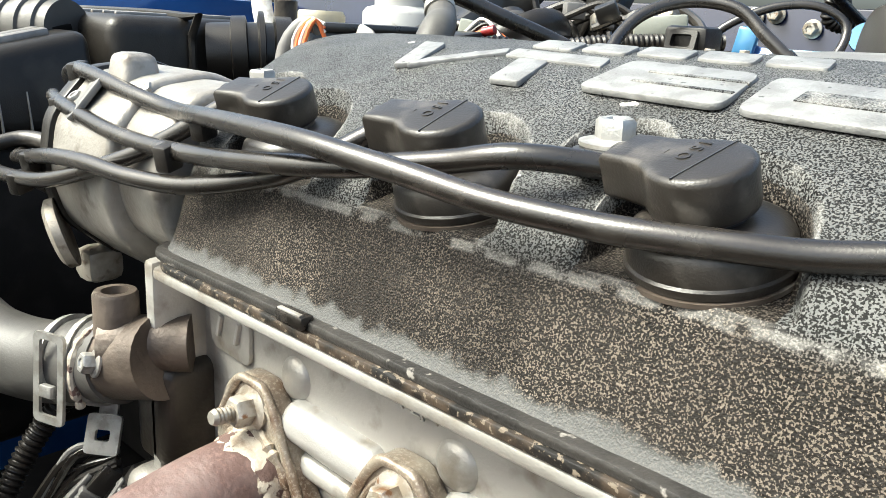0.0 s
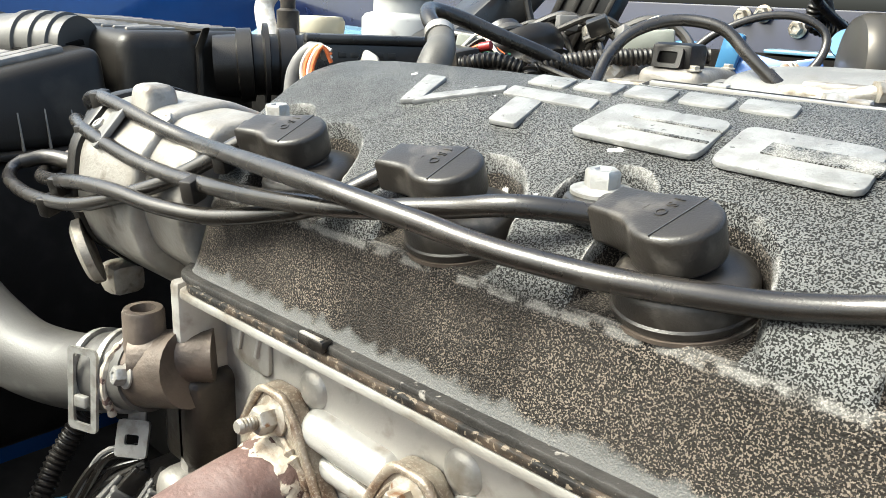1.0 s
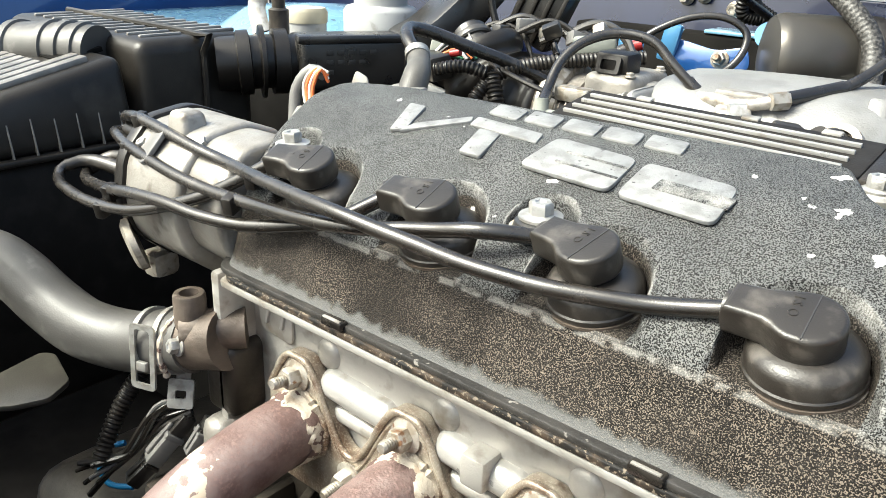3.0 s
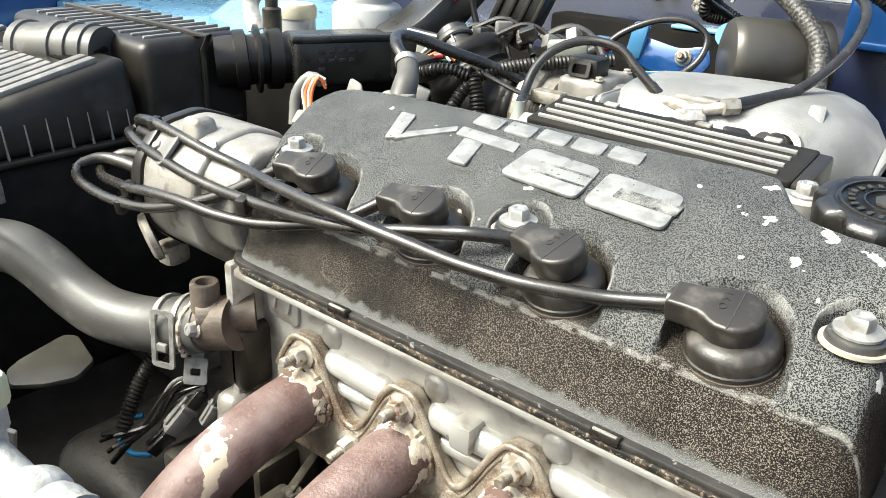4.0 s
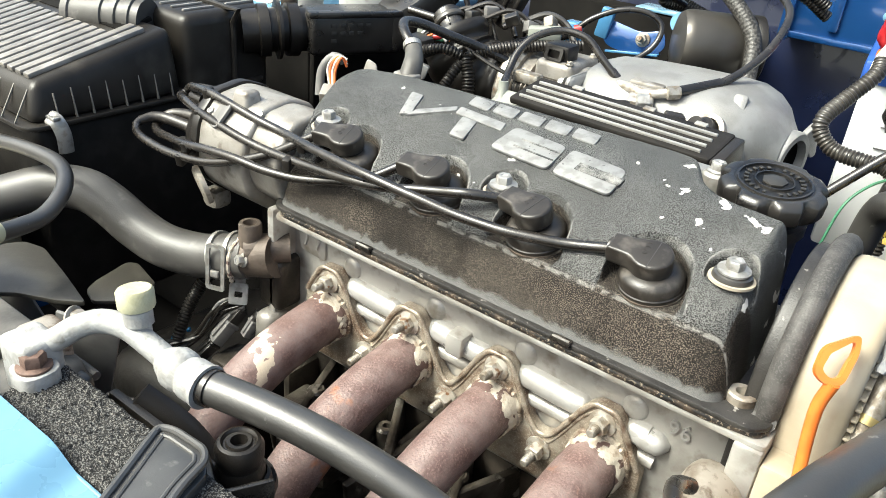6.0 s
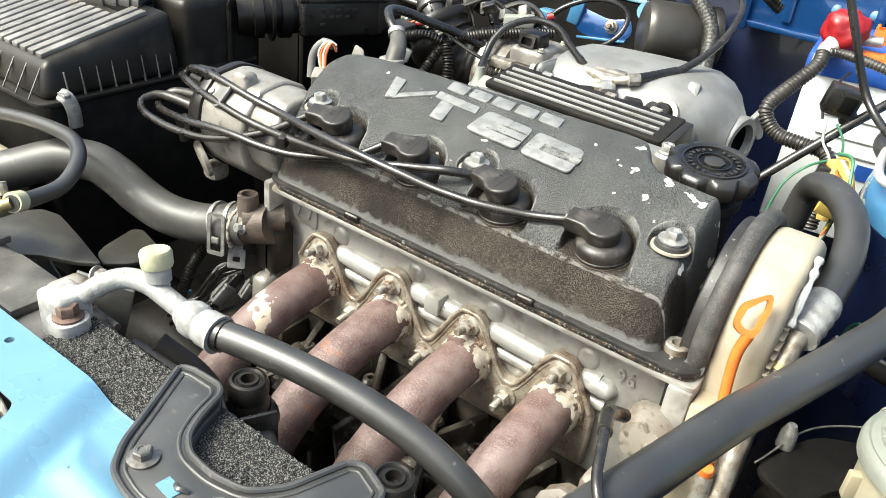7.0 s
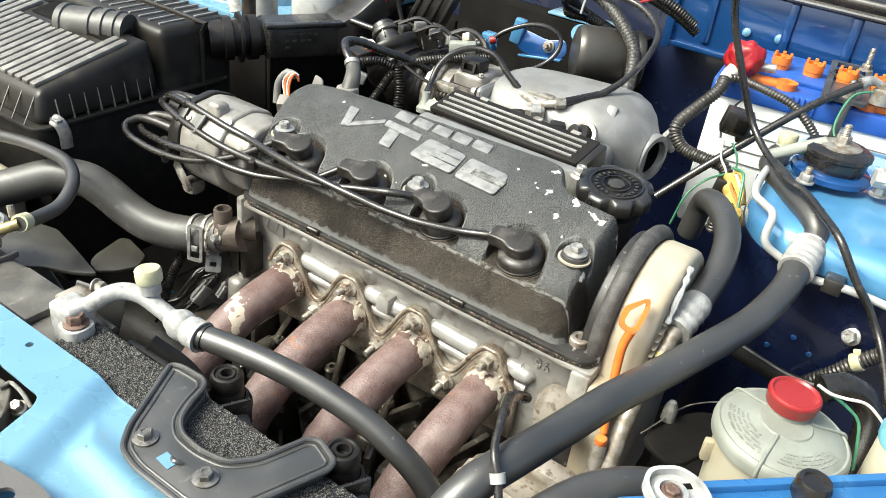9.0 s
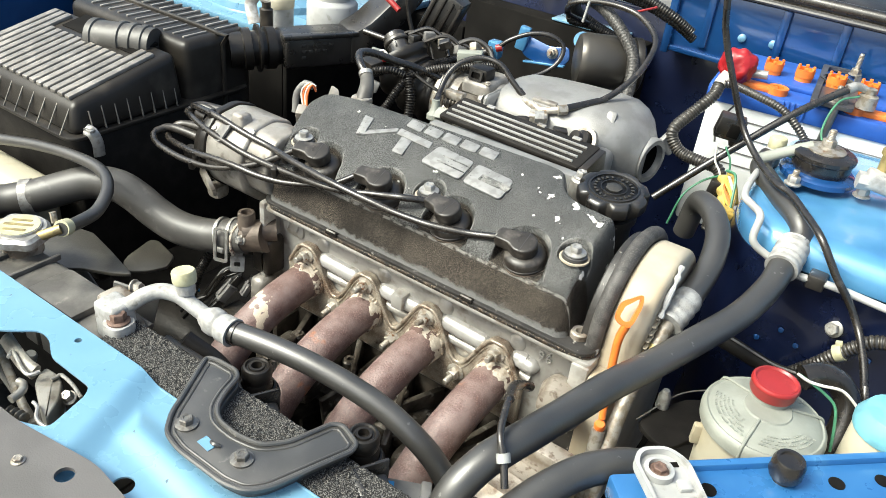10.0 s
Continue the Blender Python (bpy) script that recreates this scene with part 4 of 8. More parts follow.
flat_line = round_outline([((p - mid).dot(ax_u), (p - mid).dot(ax_v)) for p in loop_points], 0.0040, 4)
loop_rings = [[(x * (1 + k / math.hypot(x, y)), y * (1 + k / math.hypot(x, y))) for x, y in flat_line] for k in (0.0006, -0.0034)]
part("loop", ring_frame(loop_rings[0], loop_rings[1], -0.0019, 0.0019, LOOP), ORANGE, dip)
part("stem", tube([(0.2232, -0.0335, 0.8310), (0.2205, -0.0350, 0.8153), (0.2225, -0.0400, 0.792), (0.2262, -0.0470, 0.770), (0.2300, -0.0540, 0.748)], lambda s, d: 0.0036 - 0.0006 * s, 10, 0.004), ORANGE, dip)
part("tip_ring", lathe([(0.0048, -0.003), (0.0048, 0.002), (0.0036, 0.004), (0, 0.004)], axis((0.2305, -0.056, 0.742), (0.1, -0.4, 0.9)), 16), ORANGE, dip)
part("tube", tube([(0.2305, -0.056, 0.738), (0.233, -0.064, 0.70), (0.236, -0.070, 0.64)], 0.0058, 12), STEEL_OLD, dip, "dull steel dipstick tube")

# ---- exhaust manifold ----
man = thing("exhaust_manifold", (0, -0.08, 0.64), "rusty brown four-branch exhaust manifold bolted to the cylinder head", "exhaust manifold")
STUD_X = [-0.1290, -0.0480, 0.0300, 0.1110]
n = 120
x_a, x_b = -0.156, 0.142
top_line, low_line = [], []
for k in range(n + 1):
    x = x_a + (x_b - x_a) * k / n
    near = min(abs(x - s) for s in STUD_X)
    z = 0.7030 + 0.0445 * (1 - smooth01(0.12, 0.98, near / 0.0400))
    top_line.append((x, z))
    low_line.append((x, 0.662))
outline = top_line + low_line[::-1]
FACE = Matrix(((1, 0, 0, 0), (0, 0, -1, -0.0165), (0, 1, 0, 0), (0, 0, 0, 1)))
part("flange", prism(outline, 0.0005, 0.0095, 0.0020, FACE), RUST_FLANGE, man, "rust-stained wavy steel flange")
part("flange_rim", tube([(x, -0.0262, z - 0.0016) for x, z in top_line[1:-1]], lambda s, d: 0.0020 + 0.0002 * math.sin(d * 330), 10, 0.0025), RUST_FLANGE, man, "rounded worn rim of the flange")
part("flange_step", tube([(x, -0.0258, z - 0.0085) for x, z in top_line[3:-3]], 0.0011, 8, 0.003), RUST_FLANGE, man, "inner step of the flange")
for i, x in enumerate(STUD_X):
    hex_bolt("nut", (x, -0.0260, 0.7345), (0, -1, 0.10), 0.0125, man, STUD_STEEL, "pale stud nut with rust", washer=1.5, height=0.75, turn=12 * i, stud=0.011)
for i, x in enumerate((-0.088, -0.008, 0.071)):
    hex_bolt("nut", (x, -0.0260, 0.6885), (0, -1, -0.05), 0.0125, man, STUD_STEEL, "pale stud nut with rust", washer=1.5, height=0.75, turn=25 * i, stud=0.012)
def ragged_collar(x, seed):
    """A thin skin of old paint round a branch, torn off along an uneven edge."""
    bm = bmesh.new()
    seg, steps = 64, 6
    rows = []
    for k in range(seg):
        a = 2 * math.pi * k / seg
        torn = 0.0130 + 0.0060 * noise.noise(Vector((1.7 * math.cos(a), 1.7 * math.sin(a), 7.3 * seed))) + 0.0040 * noise.noise(Vector((5 * math.cos(a), 5 * math.sin(a), 3.1 * seed)))
        row = []
        for j in range(steps):
            d = torn * j / (steps - 1)
            r = 0.0200 + (0.0006 if j < steps - 1 else -0.0006)
            row.append(bm.verts.new((x + 0.003 - 0.07 * d + r * math.cos(a), -0.0260 - d + 0.1 * r * math.sin(a), 0.7062 - 0.117 * d + r * math.sin(a))))
        rows.append(row)
    for k in range(seg):
        for j in range(steps - 1):
            bm.faces.new((rows[k][j], rows[(k + 1) % seg][j], rows[(k + 1) % seg][j + 1], rows[k][j + 1]))
    return bm


for i, x in enumerate(STUD_X):
    way = [(x + 0.003, -0.0200, 0.7065), (x + 0.001, -0.0500, 0.7030), (x - 0.001, -0.0850, 0.6940), (x - 0.005, -0.1180, 0.6750), (x - 0.010, -0.1450, 0.6460), (x - 0.014, -0.1600, 0.6100), (x - 0.016, -0.1650, 0.5600)]
    branch = part("branch", tube(way, 0.0192, 28, 0.005), PIPE if i else PIPE_PEELED, man)
    part("weld_collar", ragged_collar(x, i), PIPE_FLAKED, branch, "flaking pale paint at the weld")
    bead = [(x + 0.003 + 0.0202 * math.cos(2 * math.pi * k / 24), -0.0272 - 0.0008 * math.sin(5 * k + i), 0.7062 + 0.0202 * math.sin(2 * math.pi * k / 24)) for k in range(25)]
    part("weld_bead", tube(bead, lambda s, d: 0.0021 + 0.0006 * math.sin(d * 900 + 2 * math.sin(d * 310)), 8, 0.0016, caps=False), RUST_FLANGE, branch, "lumpy weld seam")
coll = tube([(-0.145, -0.165, 0.555), (-0.03, -0.168, 0.545), (0.095, -0.165, 0.555)], 0.024, 20)
part("collector", coll, PIPE, man)

# ---- body of the car round the bay ----
fw = thing("firewall", (0.1, 0.60, 0.50), "deep blue painted firewall with pressed ribs", "firewall", kind="structure")
# firewall blue is darkened in the colour, standing in for the cowl's shade
part("lower_panel", block(-0.95, 0.62, 0.600, 0.610, 0.27, 0.915, 0.002), NAVY, fw, "lower firewall in blue darkened for shade")
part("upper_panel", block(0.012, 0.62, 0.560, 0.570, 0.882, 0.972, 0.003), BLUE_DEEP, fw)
part("ledge", prism([(0.012, 0.556), (0.62, 0.556), (0.62, 0.600), (0.012, 0.600)], 0.878, 0.886, 0.002), BLUE_DEEP, fw)
part("end_fold", block(0.004, 0.016, 0.552, 0.600, 0.874, 0.972, 0.003), BLUE_DEEP, fw)
for i, x0 in enumerate((0.060, 0.158, 0.232, 0.300, 0.372)):
    part("pressed_rib", block(x0 - 0.006, x0 + 0.006, 0.5545, 0.5615, 0.892, 0.968, 0.0034, pose(0, 0, 0)), BLUE_DEEP, fw)
for x0, z0 in ((0.1100, 0.9190), (0.1510, 0.9210)):
    part("rubber_plug", lathe([(0.0058, 0), (0.0054, 0.003), (0.0034, 0.0044), (0, 0.0048)], axis((x0, 0.5600, z0), (0, -1, 0)), 18), BLUE, fw, "blue painted grommet")
# pale blue sliver added as a highlight on the firewall
part("highlight_ledge", block(-0.175, -0.055, 0.560, 0.598, 0.873, 0.877, 0.0015), BLUE, fw, "thin bright blue ledge standing in for a highlight")
# black sheets added before the firewall, in place of the shade there
part("shade_panel", block(-0.33, -0.02, 0.560, 0.597, 0.30, 0.872, 0.004), DARK, fw)
part("shade_panel", block(-0.60, -0.332, 0.560, 0.597, 0.30, 0.822, 0.004), DARK, fw)
for x0, z0 in ((-0.215, 0.905), (-0.195, 0.908), (-0.160, 0.896)):
    hex_bolt("firewall_nut", (x0, 0.598, z0), (0, -1, 0), 0.013, fw, STEEL_OLD, "dull nut", height=0.8)
cowl = thing("cowl_panel", (0.0, 0.60, 0.96), "black cowl panel with a rubber weather strip", "cowl", kind="structure")
part("panel", prism([(-0.95, 0.575), (0.62, 0.575), (0.62, 0.80), (-0.95, 0.80)], 0.978, 0.990, 0.003), PLASTIC, cowl)
part("lip", block(0.0, 0.62, 0.548, 0.575, 0.968, 0.978, 0.003), PLASTIC, cowl)
part("weather_strip", tube([(-0.95, 0.572, 0.984), (-0.3, 0.570, 0.984), (0.0, 0.560, 0.984), (0.3, 0.556, 0.984), (0.62, 0.556, 0.984)], 0.0085, 12, 0.02), RUBBER, cowl)
part("strip_channel", tube([(0.0, 0.545, 0.974), (0.3, 0.542, 0.974), (0.62, 0.542, 0.974)], 0.003, 8, 0.03), SATIN_STEEL, cowl)

apron = thing("inner_fender", (0.45, 0.2, 0.40), "deep blue inner fender with a domed strut tower", "inner fender", kind="structure")
# strut tower: a dome on a rounded shoulder
TOWER_LINE = round_outline([(0.228, 0.46), (0.228, 0.215), (0.264, 0.151), (0.499, 0.151), (0.499, 0.46)], 0.035, 8)
# walls carry the shaded copy of the paint, the top the lit copy
part("tower", prism(TOWER_LINE, 0.30, 0.836, 0.0, None), NAVY, apron, "blue tower wall darkened for shade")
part("tower_top", prism([(x + (0.001 if x < 0.3 else 0), y) for x, y in TOWER_LINE], 0.812, 0.866, 0.022, None, None, 7), TOWER_BLUE, apron, "glossy blue tower top lightened for sky reflection")
part("side_wall", block(0.500, 0.512, -0.12, 0.60, 0.30, 0.850, 0.004), BLUE_DEEP, apron)
part("fender_top", block(0.560, 0.640, -0.25, 0.60, 0.845, 0.900, 0.012, seg=3), BLUE, apron, "bright blue fender edge")
hex_bolt("fender_screw", (0.359, 0.150, 0.793), (-0.3, -1, 0.3), 0.012, apron, ZINC, "whitish oxidised screw", height=0.7)
for x0, z0 in ((0.318, 0.770), (0.335, 0.760), (0.300, 0.752), (0.372, 0.752), (0.395, 0.775)):
    part("spot_weld", lathe([(0.003, 0), (0.0024, 0.0012), (0, 0.0014)], axis((x0, 0.1495, z0), (0, -1, 0)), 10), BLUE_DEEP, apron)
left_apron = thing("inner_fender", (-0.7, 0.3, 0.40), "bright blue inner fender behind the air filter box", "inner fender", kind="structure")
part("shelf", block(-0.95, -0.430, 0.255, 0.60, 0.825, 0.838, 0.004), BLUE, left_apron)
part("strut_tower", lathe([(0.13, 0.55), (0.128, 0.80), (0.115, 0.848), (0.085, 0.868), (0.0, 0.875)], pose(-0.60, 0.40, 0), 40), BLUE, left_apron)
part("side_wall", block(-0.962, -0.950, -0.30, 0.60, 0.26, 0.90, 0.004), BLUE_DEEP, left_apron)
# black walls added as shade, hiding the blue body behind the duct
part("shade_front_wall", block(-0.95, -0.44, 0.250, 0.258, 0.30, 0.8245, 0.003), DARK, left_apron)
part("shade_side_wall", block(-0.4395, -0.431, 0.250, 0.600, 0.30, 0.8245, 0.003), DARK, left_apron)

# ---- front panel over the radiator ----
fp = thing("front_panel", (0.0, -0.35, 0.775), "bright blue painted front cross panel with an opening for the latch", "body panel", kind="structure")
OPEN = round_outline([(-0.1840, -0.3490), (-0.1630, -0.3300), (-0.1560, -0.3250), (-0.1410, -0.3110), (-0.1270, -0.3120), (-0.1070, -0.3230), (-0.0600, -0.3240), (-0.0540, -0.3310), (-0.0450, -0.3650), (-0.0580, -0.3710), (-0.1080, -0.3890)], 0.006, 4)
outer = round_outline([(-0.80, -0.287), (0.235, -0.287), (0.285, -0.205), (0.300, -0.46), (-0.80, -0.46)], 0.012, 4)


def sheet_with_holes(outer, holes, z, thick):
    """A flat sheet with openings cut through it."""
    bm = bmesh.new()
    edges = []
    for line in (outer, *holes):
        vs = [bm.verts.new((x, y, z)) for x, y in line]
        edges += [bm.edges.new((vs[i], vs[(i + 1) % len(vs)])) for i in range(len(vs))]
    bmesh.ops.triangle_fill(bm, use_beauty=True, edges=edges)
    bmesh.ops.recalc_face_normals(bm, faces=bm.faces)
    if sum(f.normal.z for f in bm.faces) < 0:
        bmesh.ops.reverse_faces(bm, faces=bm.faces)
    out = bmesh.ops.extrude_face_region(bm, geom=list(bm.faces))
    bmesh.ops.translate(bm, verts=[g for g in out["geom"] if isinstance(g, bmesh.types.BMVert)], vec=(0, 0, -thick))
    return bm


def circle_line(cx, cy, rx, ry, n=20):
    return [(cx + rx * math.cos(2 * math.pi * k / n), cy + ry * math.sin(2 * math.pi * k / n)) for k in range(n)]


def panel_relief(x, y):
    """Height pressed into the panel: a high left part, a low field, and a raised pad beside the bracket."""
    u = np.clip(((-0.036 + (-0.299 - y) * 0.36) - x) / 0.026 + 0.5, 0, 1)
    high = 0.0085 * u * u * (3 - 2 * u)
    a = min(x + 0.024 + (-0.318 - y) * -0.35, 0.24 - x, y + 0.341 + (x + 0.02) * 0.12, -0.311 - y - (x - 0.06) * 0.06)
    v = np.clip(a / 0.020, 0, 1)
    return float(high + 0.0050 * v * v * (3 - 2 * v))


def pressed_sheet(outer, holes, z, step, relief):
    """A sheet with openings, on an even grid so that its relief shades smoothly."""
    loops = [outer, *holes]
    points, edges = [], []
    for loop in loops:
        dense = []
        for k, a in enumerate(loop):
            b = loop[(k + 1) % len(loop)]
            cuts = max(1, int(math.dist(a, b) / step))
            dense += [(a[0] + (b[0] - a[0]) * t / cuts, a[1] + (b[1] - a[1]) * t / cuts) for t in range(cuts)]
        base = len(points)
        points += dense
        edges += [(base + k, base + (k + 1) % len(dense)) for k in range(len(dense))]
    X, Y = np.meshgrid(np.arange(-0.30, 0.30, step), np.arange(-0.46, -0.20, step))
    keep = inside(outer, X, Y) > step * 0.6
    for hole in holes:
        keep &= inside(hole, X, Y) < -step * 0.6
    points += list(zip(X[keep].tolist(), Y[keep].tolist()))
    verts, _, faces, _, _, _ = delaunay_2d_cdt([Vector(p) for p in points], edges, [], 0, 1e-6)
    mids = np.array([sum((verts[k] for k in f), Vector((0, 0))) / len(f) for f in faces])
    good = inside(outer, mids[:, 0], mids[:, 1]) > 0
    for hole in holes:
        good &= inside(hole, mids[:, 0], mids[:, 1]) < 0
    bm = bmesh.new()
    vs = [bm.verts.new((v.x, v.y, z + relief(v.x, v.y))) for v in verts]
    for f, ok in zip(faces, good):
        if ok:
            bm.faces.new([vs[k] for k in f])
    bmesh.ops.delete(bm, geom=[v for v in bm.verts if not v.link_faces], context="VERTS")
    bmesh.ops.recalc_face_normals(bm, faces=bm.faces)
    if sum(f.normal.z for f in bm.faces) < 0:
        bmesh.ops.reverse_faces(bm, faces=bm.faces)
    out = bmesh.ops.extrude_face_region(bm, geom=list(bm.faces))
    bmesh.ops.translate(bm, verts=[g for g in out["geom"] if isinstance(g, bmesh.types.BMVert)], vec=(0, 0, -0.0015))
    return bm


panel_bm = pressed_sheet(outer, [OPEN, circle_line(0.026, -0.360, 0.0075, 0.0075), circle_line(-0.110, -0.299, 0.0028, 0.0028, 10), circle_line(0.085, -0.385, 0.006, 0.006)], 0.784, 0.003, panel_relief)
part("sheet", panel_bm, BLUE, fp)
part("rear_lip", block(-0.80, 0.235, -0.2885, -0.2865, 0.764, 0.7845, 0.0008), BLUE, fp)
grille = thing("grille_cover", (-0.1, -0.42, 0.78), "grey plastic cover in front of the blue panel", "cover")
part("panel", sheet_with_holes(round_outline([(-0.80, -0.382), (-0.060, -0.376), (0.010, -0.366), (0.055, -0.372), (0.29, -0.372), (0.29, -0.55), (-0.80, -0.55)], 0.01, 4),
                               [circle_line(0.003, -0.3835, 0.0062, 0.0062)], 0.7975, 0.003), COVER_GREY, grille)
hex_bolt("screw", (-0.028, -0.395, 0.7975), (0, 0, 1), 0.0065, grille, STEEL_OLD, "small dark screw", height=0.5)
latch = thing("bonnet_latch", (-0.11, -0.35, 0.74), "grimy metal bonnet latch below the panel opening", "latch")
part("housing", prism(round_outline([(-0.1230, -0.3320), (-0.1310, -0.3220), (-0.1320, -0.3160), (-0.1190, -0.3150), (-0.1100, -0.3170), (-0.0940, -0.3300), (-0.0810, -0.3490), (-0.0920, -0.3460), (-0.1060, -0.3400)], 0.005, 4), 0.742, 0.764, 0.0018, None, None, 3), LATCH, latch, "pressed grey latch housing")
part("housing_face", prism(round_outline([(-0.1400, -0.3230), (-0.1310, -0.3080), (-0.0980, -0.3240), (-0.0860, -0.3450), (-0.1080, -0.3410)], 0.004, 3), 0.700, 0.7425, 0.002), LATCH, latch)
part("lever", tube([(-0.1840, -0.3180, 0.7660), (-0.1660, -0.3220, 0.7660), (-0.1440, -0.3260, 0.7660), (-0.1300, -0.3260, 0.7660)], 0.0062, 14, 0.003, flat=0.55), LATCH, latch, "worn grey lever")
part("lever_rim", tube([(-0.1550, -0.3320, 0.7710), (-0.1590, -0.3260, 0.7710), (-0.1340, -0.3330, 0.7710), (-0.1250, -0.3330, 0.7710), (-0.1230, -0.3260, 0.7710)], 0.0016, 8, 0.003), ZINC, latch)
part("pin", lathe([(0.0050, -0.010), (0.0050, 0.002), (0.0036, 0.004), (0, 0.004)], axis((-0.1520, -0.3170, 0.7640), (0.3, 0.2, 1)), 14), LATCH, latch)
part("hook", tube([(-0.1140, -0.3550, 0.7680), (-0.1150, -0.3500, 0.7680), (-0.1170, -0.3440, 0.7680), (-0.1230, -0.3400, 0.7680), (-0.1280, -0.3410, 0.7680)], 0.0032, 12, 0.003), LATCH, latch)
part("rod", tube([(-0.2070, -0.3170, 0.7520), (-0.1750, -0.3270, 0.7520), (-0.1380, -0.3390, 0.7520), (-0.1050, -0.3500, 0.7520)], 0.0034, 10, 0.004), STEEL_OLD, latch)
part("rod", tube([(-0.1870, -0.3310, 0.7480), (-0.1620, -0.3350, 0.7480), (-0.1270, -0.3420, 0.7480), (-0.0990, -0.3490, 0.7480)], 0.0030, 10, 0.004), LATCH, latch)
part("spring", tube([(-0.1130, -0.3590, 0.7600), (-0.1050, -0.3570, 0.7600), (-0.0960, -0.3560, 0.7600)], ribbed(0.0040, 0.0024, 0.3), 10, 0.0006), BOLT_DARK, latch)
part("lip", tube([(-0.1140, -0.3230, 0.7660), (-0.1140, -0.3180, 0.7660), (-0.1130, -0.3150, 0.7660), (-0.0980, -0.3160, 0.7660), (-0.0810, -0.3200, 0.7660)], 0.0015, 8, 0.003), ZINC, latch, "bright folded lip")
part("wire", tube([(-0.1000, -0.3460, 0.7680), (-0.0930, -0.3470, 0.7680), (-0.0850, -0.3530, 0.7680), (-0.0770, -0.3550, 0.7680), (-0.0700, -0.3540, 0.7680)], 0.0015, 8, 0.003), ZINC, latch)
hex_bolt("bolt", (-0.0980, -0.3200, 0.7550), (0.2, -0.5, 1), 0.0085, latch, STUD_STEEL, "small dull bolt", height=0.9)
part("base_plate", block(-0.22, -0.045, -0.372, -0.300, 0.690, 0.694, 0.001), GRIMY, latch)

foam = thing("foam_strip", (0.02, -0.265, 0.75), "black open-cell foam strip along the radiator", "foam strip")
fb = bmesh.new()
grain = random.Random(4)
fx, fy = 210, 27
rows = []
for b in range(fy + 1):
    y0 = -0.2855 + 0.0395 * b / fy
    row = []
    for a in range(fx + 1):
        side = min(b, fy - b, a, fx - a)
        z0 = 0.7838 - (0.004 if side == 0 else 0.001 if side == 1 else 0) + grain.uniform(-0.0011, 0.0011)
        row.append(fb.verts.new((-0.112 + 0.302 * a / fx + grain.uniform(-0.0004, 0.0004), y0 + grain.uniform(-0.0004, 0.0004), z0)))
    rows.append(row)
for b in range(fy):
    for a in range(fx):
        fb.faces.new((rows[b][a], rows[b][a + 1], rows[b + 1][a + 1], rows[b + 1][a]))
rim_verts = rows[0] + [r[-1] for r in rows[1:]] + rows[-1][-2::-1] + [r[0] for r in rows[-2:0:-1]]
low_verts = [fb.verts.new((v.co.x, v.co.y, 0.755)) for v in rim_verts]
for k in range(len(rim_verts)):
    k2 = (k + 1) % len(rim_verts)
    fb.faces.new((rim_verts[k], rim_verts[k2], low_verts[k2], low_verts[k]))
fb.faces.new(low_verts)
part("strip", fb, FOAM, foam)

# bracket that holds the radiator: a bowed channel with two bolts
br = thing("radiator_bracket", (0.05, -0.30, 0.79), "satin black pressed steel radiator bracket on the blue panel", "bracket")
BO = [(-0.022, -0.250), (-0.014, -0.2465), (0.006, -0.2455), (0.0125, -0.250), (0.0175, -0.267), (0.0245, -0.281), (0.0355, -0.2885), (0.055, -0.2900), (0.074, -0.2860), (0.086, -0.272), (0.0965, -0.2400), (0.104, -0.236),
      (0.122, -0.243), (0.124, -0.250), (0.112, -0.285), (0.104, -0.308), (0.094, -0.320), (0.078, -0.3240), (0.036, -0.3235), (0.018, -0.3190), (0.006, -0.3050), (-0.004, -0.285), (-0.016, -0.262)]
bo = round_outline(BO, 0.006, 3)
part("channel", prism(bo, 0.7895, 0.7940, 0.0012), SATIN_STEEL, br)
rim = [(x, y, 0.7945) for x, y in bo]
part("rolled_edge", tube([*rim, rim[0]], 0.0019, 8, 0.004), SATIN_STEEL, br)
def inset_line(line, by):
    """The line moved inwards by the given width."""
    found = []
    for k, (x, y) in enumerate(line):
        a, b = Vector(line[k - 1]), Vector(line[(k + 1) % len(line)])
        way = (b - a).normalized()
        side = Vector((way.y, -way.x))
        found.append((x + side.x * by, y + side.y * by))
    return found


inner_line = inset_line(bo, 0.0046)
part("inner_bead", tube([*[(x, y, 0.7938) for x, y in inner_line], (*inner_line[0], 0.7938)], 0.0012, 8, 0.004), SATIN_STEEL, br)
part("web", prism(round_outline([(x * 0.94 + 0.0033, y * 0.955 - 0.0125) for x, y in BO], 0.005, 2), 0.7810, 0.7896, 0.001), SATIN_STEEL, br)
hex_bolt("bolt", (0.0215, -0.3045, 0.7942), (0, 0, 1), 0.0100, br, BOLT_GREY, "dull hex bolt", washer=1.6, height=0.6, turn=15)
hex_bolt("bolt", (0.0735, -0.3025, 0.7942), (0, 0, 1), 0.0100, br, BOLT_GREY, "dull hex bolt", washer=1.6, height=0.6, turn=40)
part("paint_window", block(-0.0065, 0.0055, -0.0038, 0.0038, 0.7932, 0.7946, 0, pose(0.0465, -0.3080, 0, 0, 0, -6)), BLUE, br, "blue paint showing through a slot")
part("slot_hook", tube([(0.0470, -0.3050, 0.7950), (0.0500, -0.3068, 0.7962), (0.0525, -0.3060, 0.7965), (0.0545, -0.3040, 0.7948)], 0.0014, 6, 0.002), SATIN_STEEL, br)
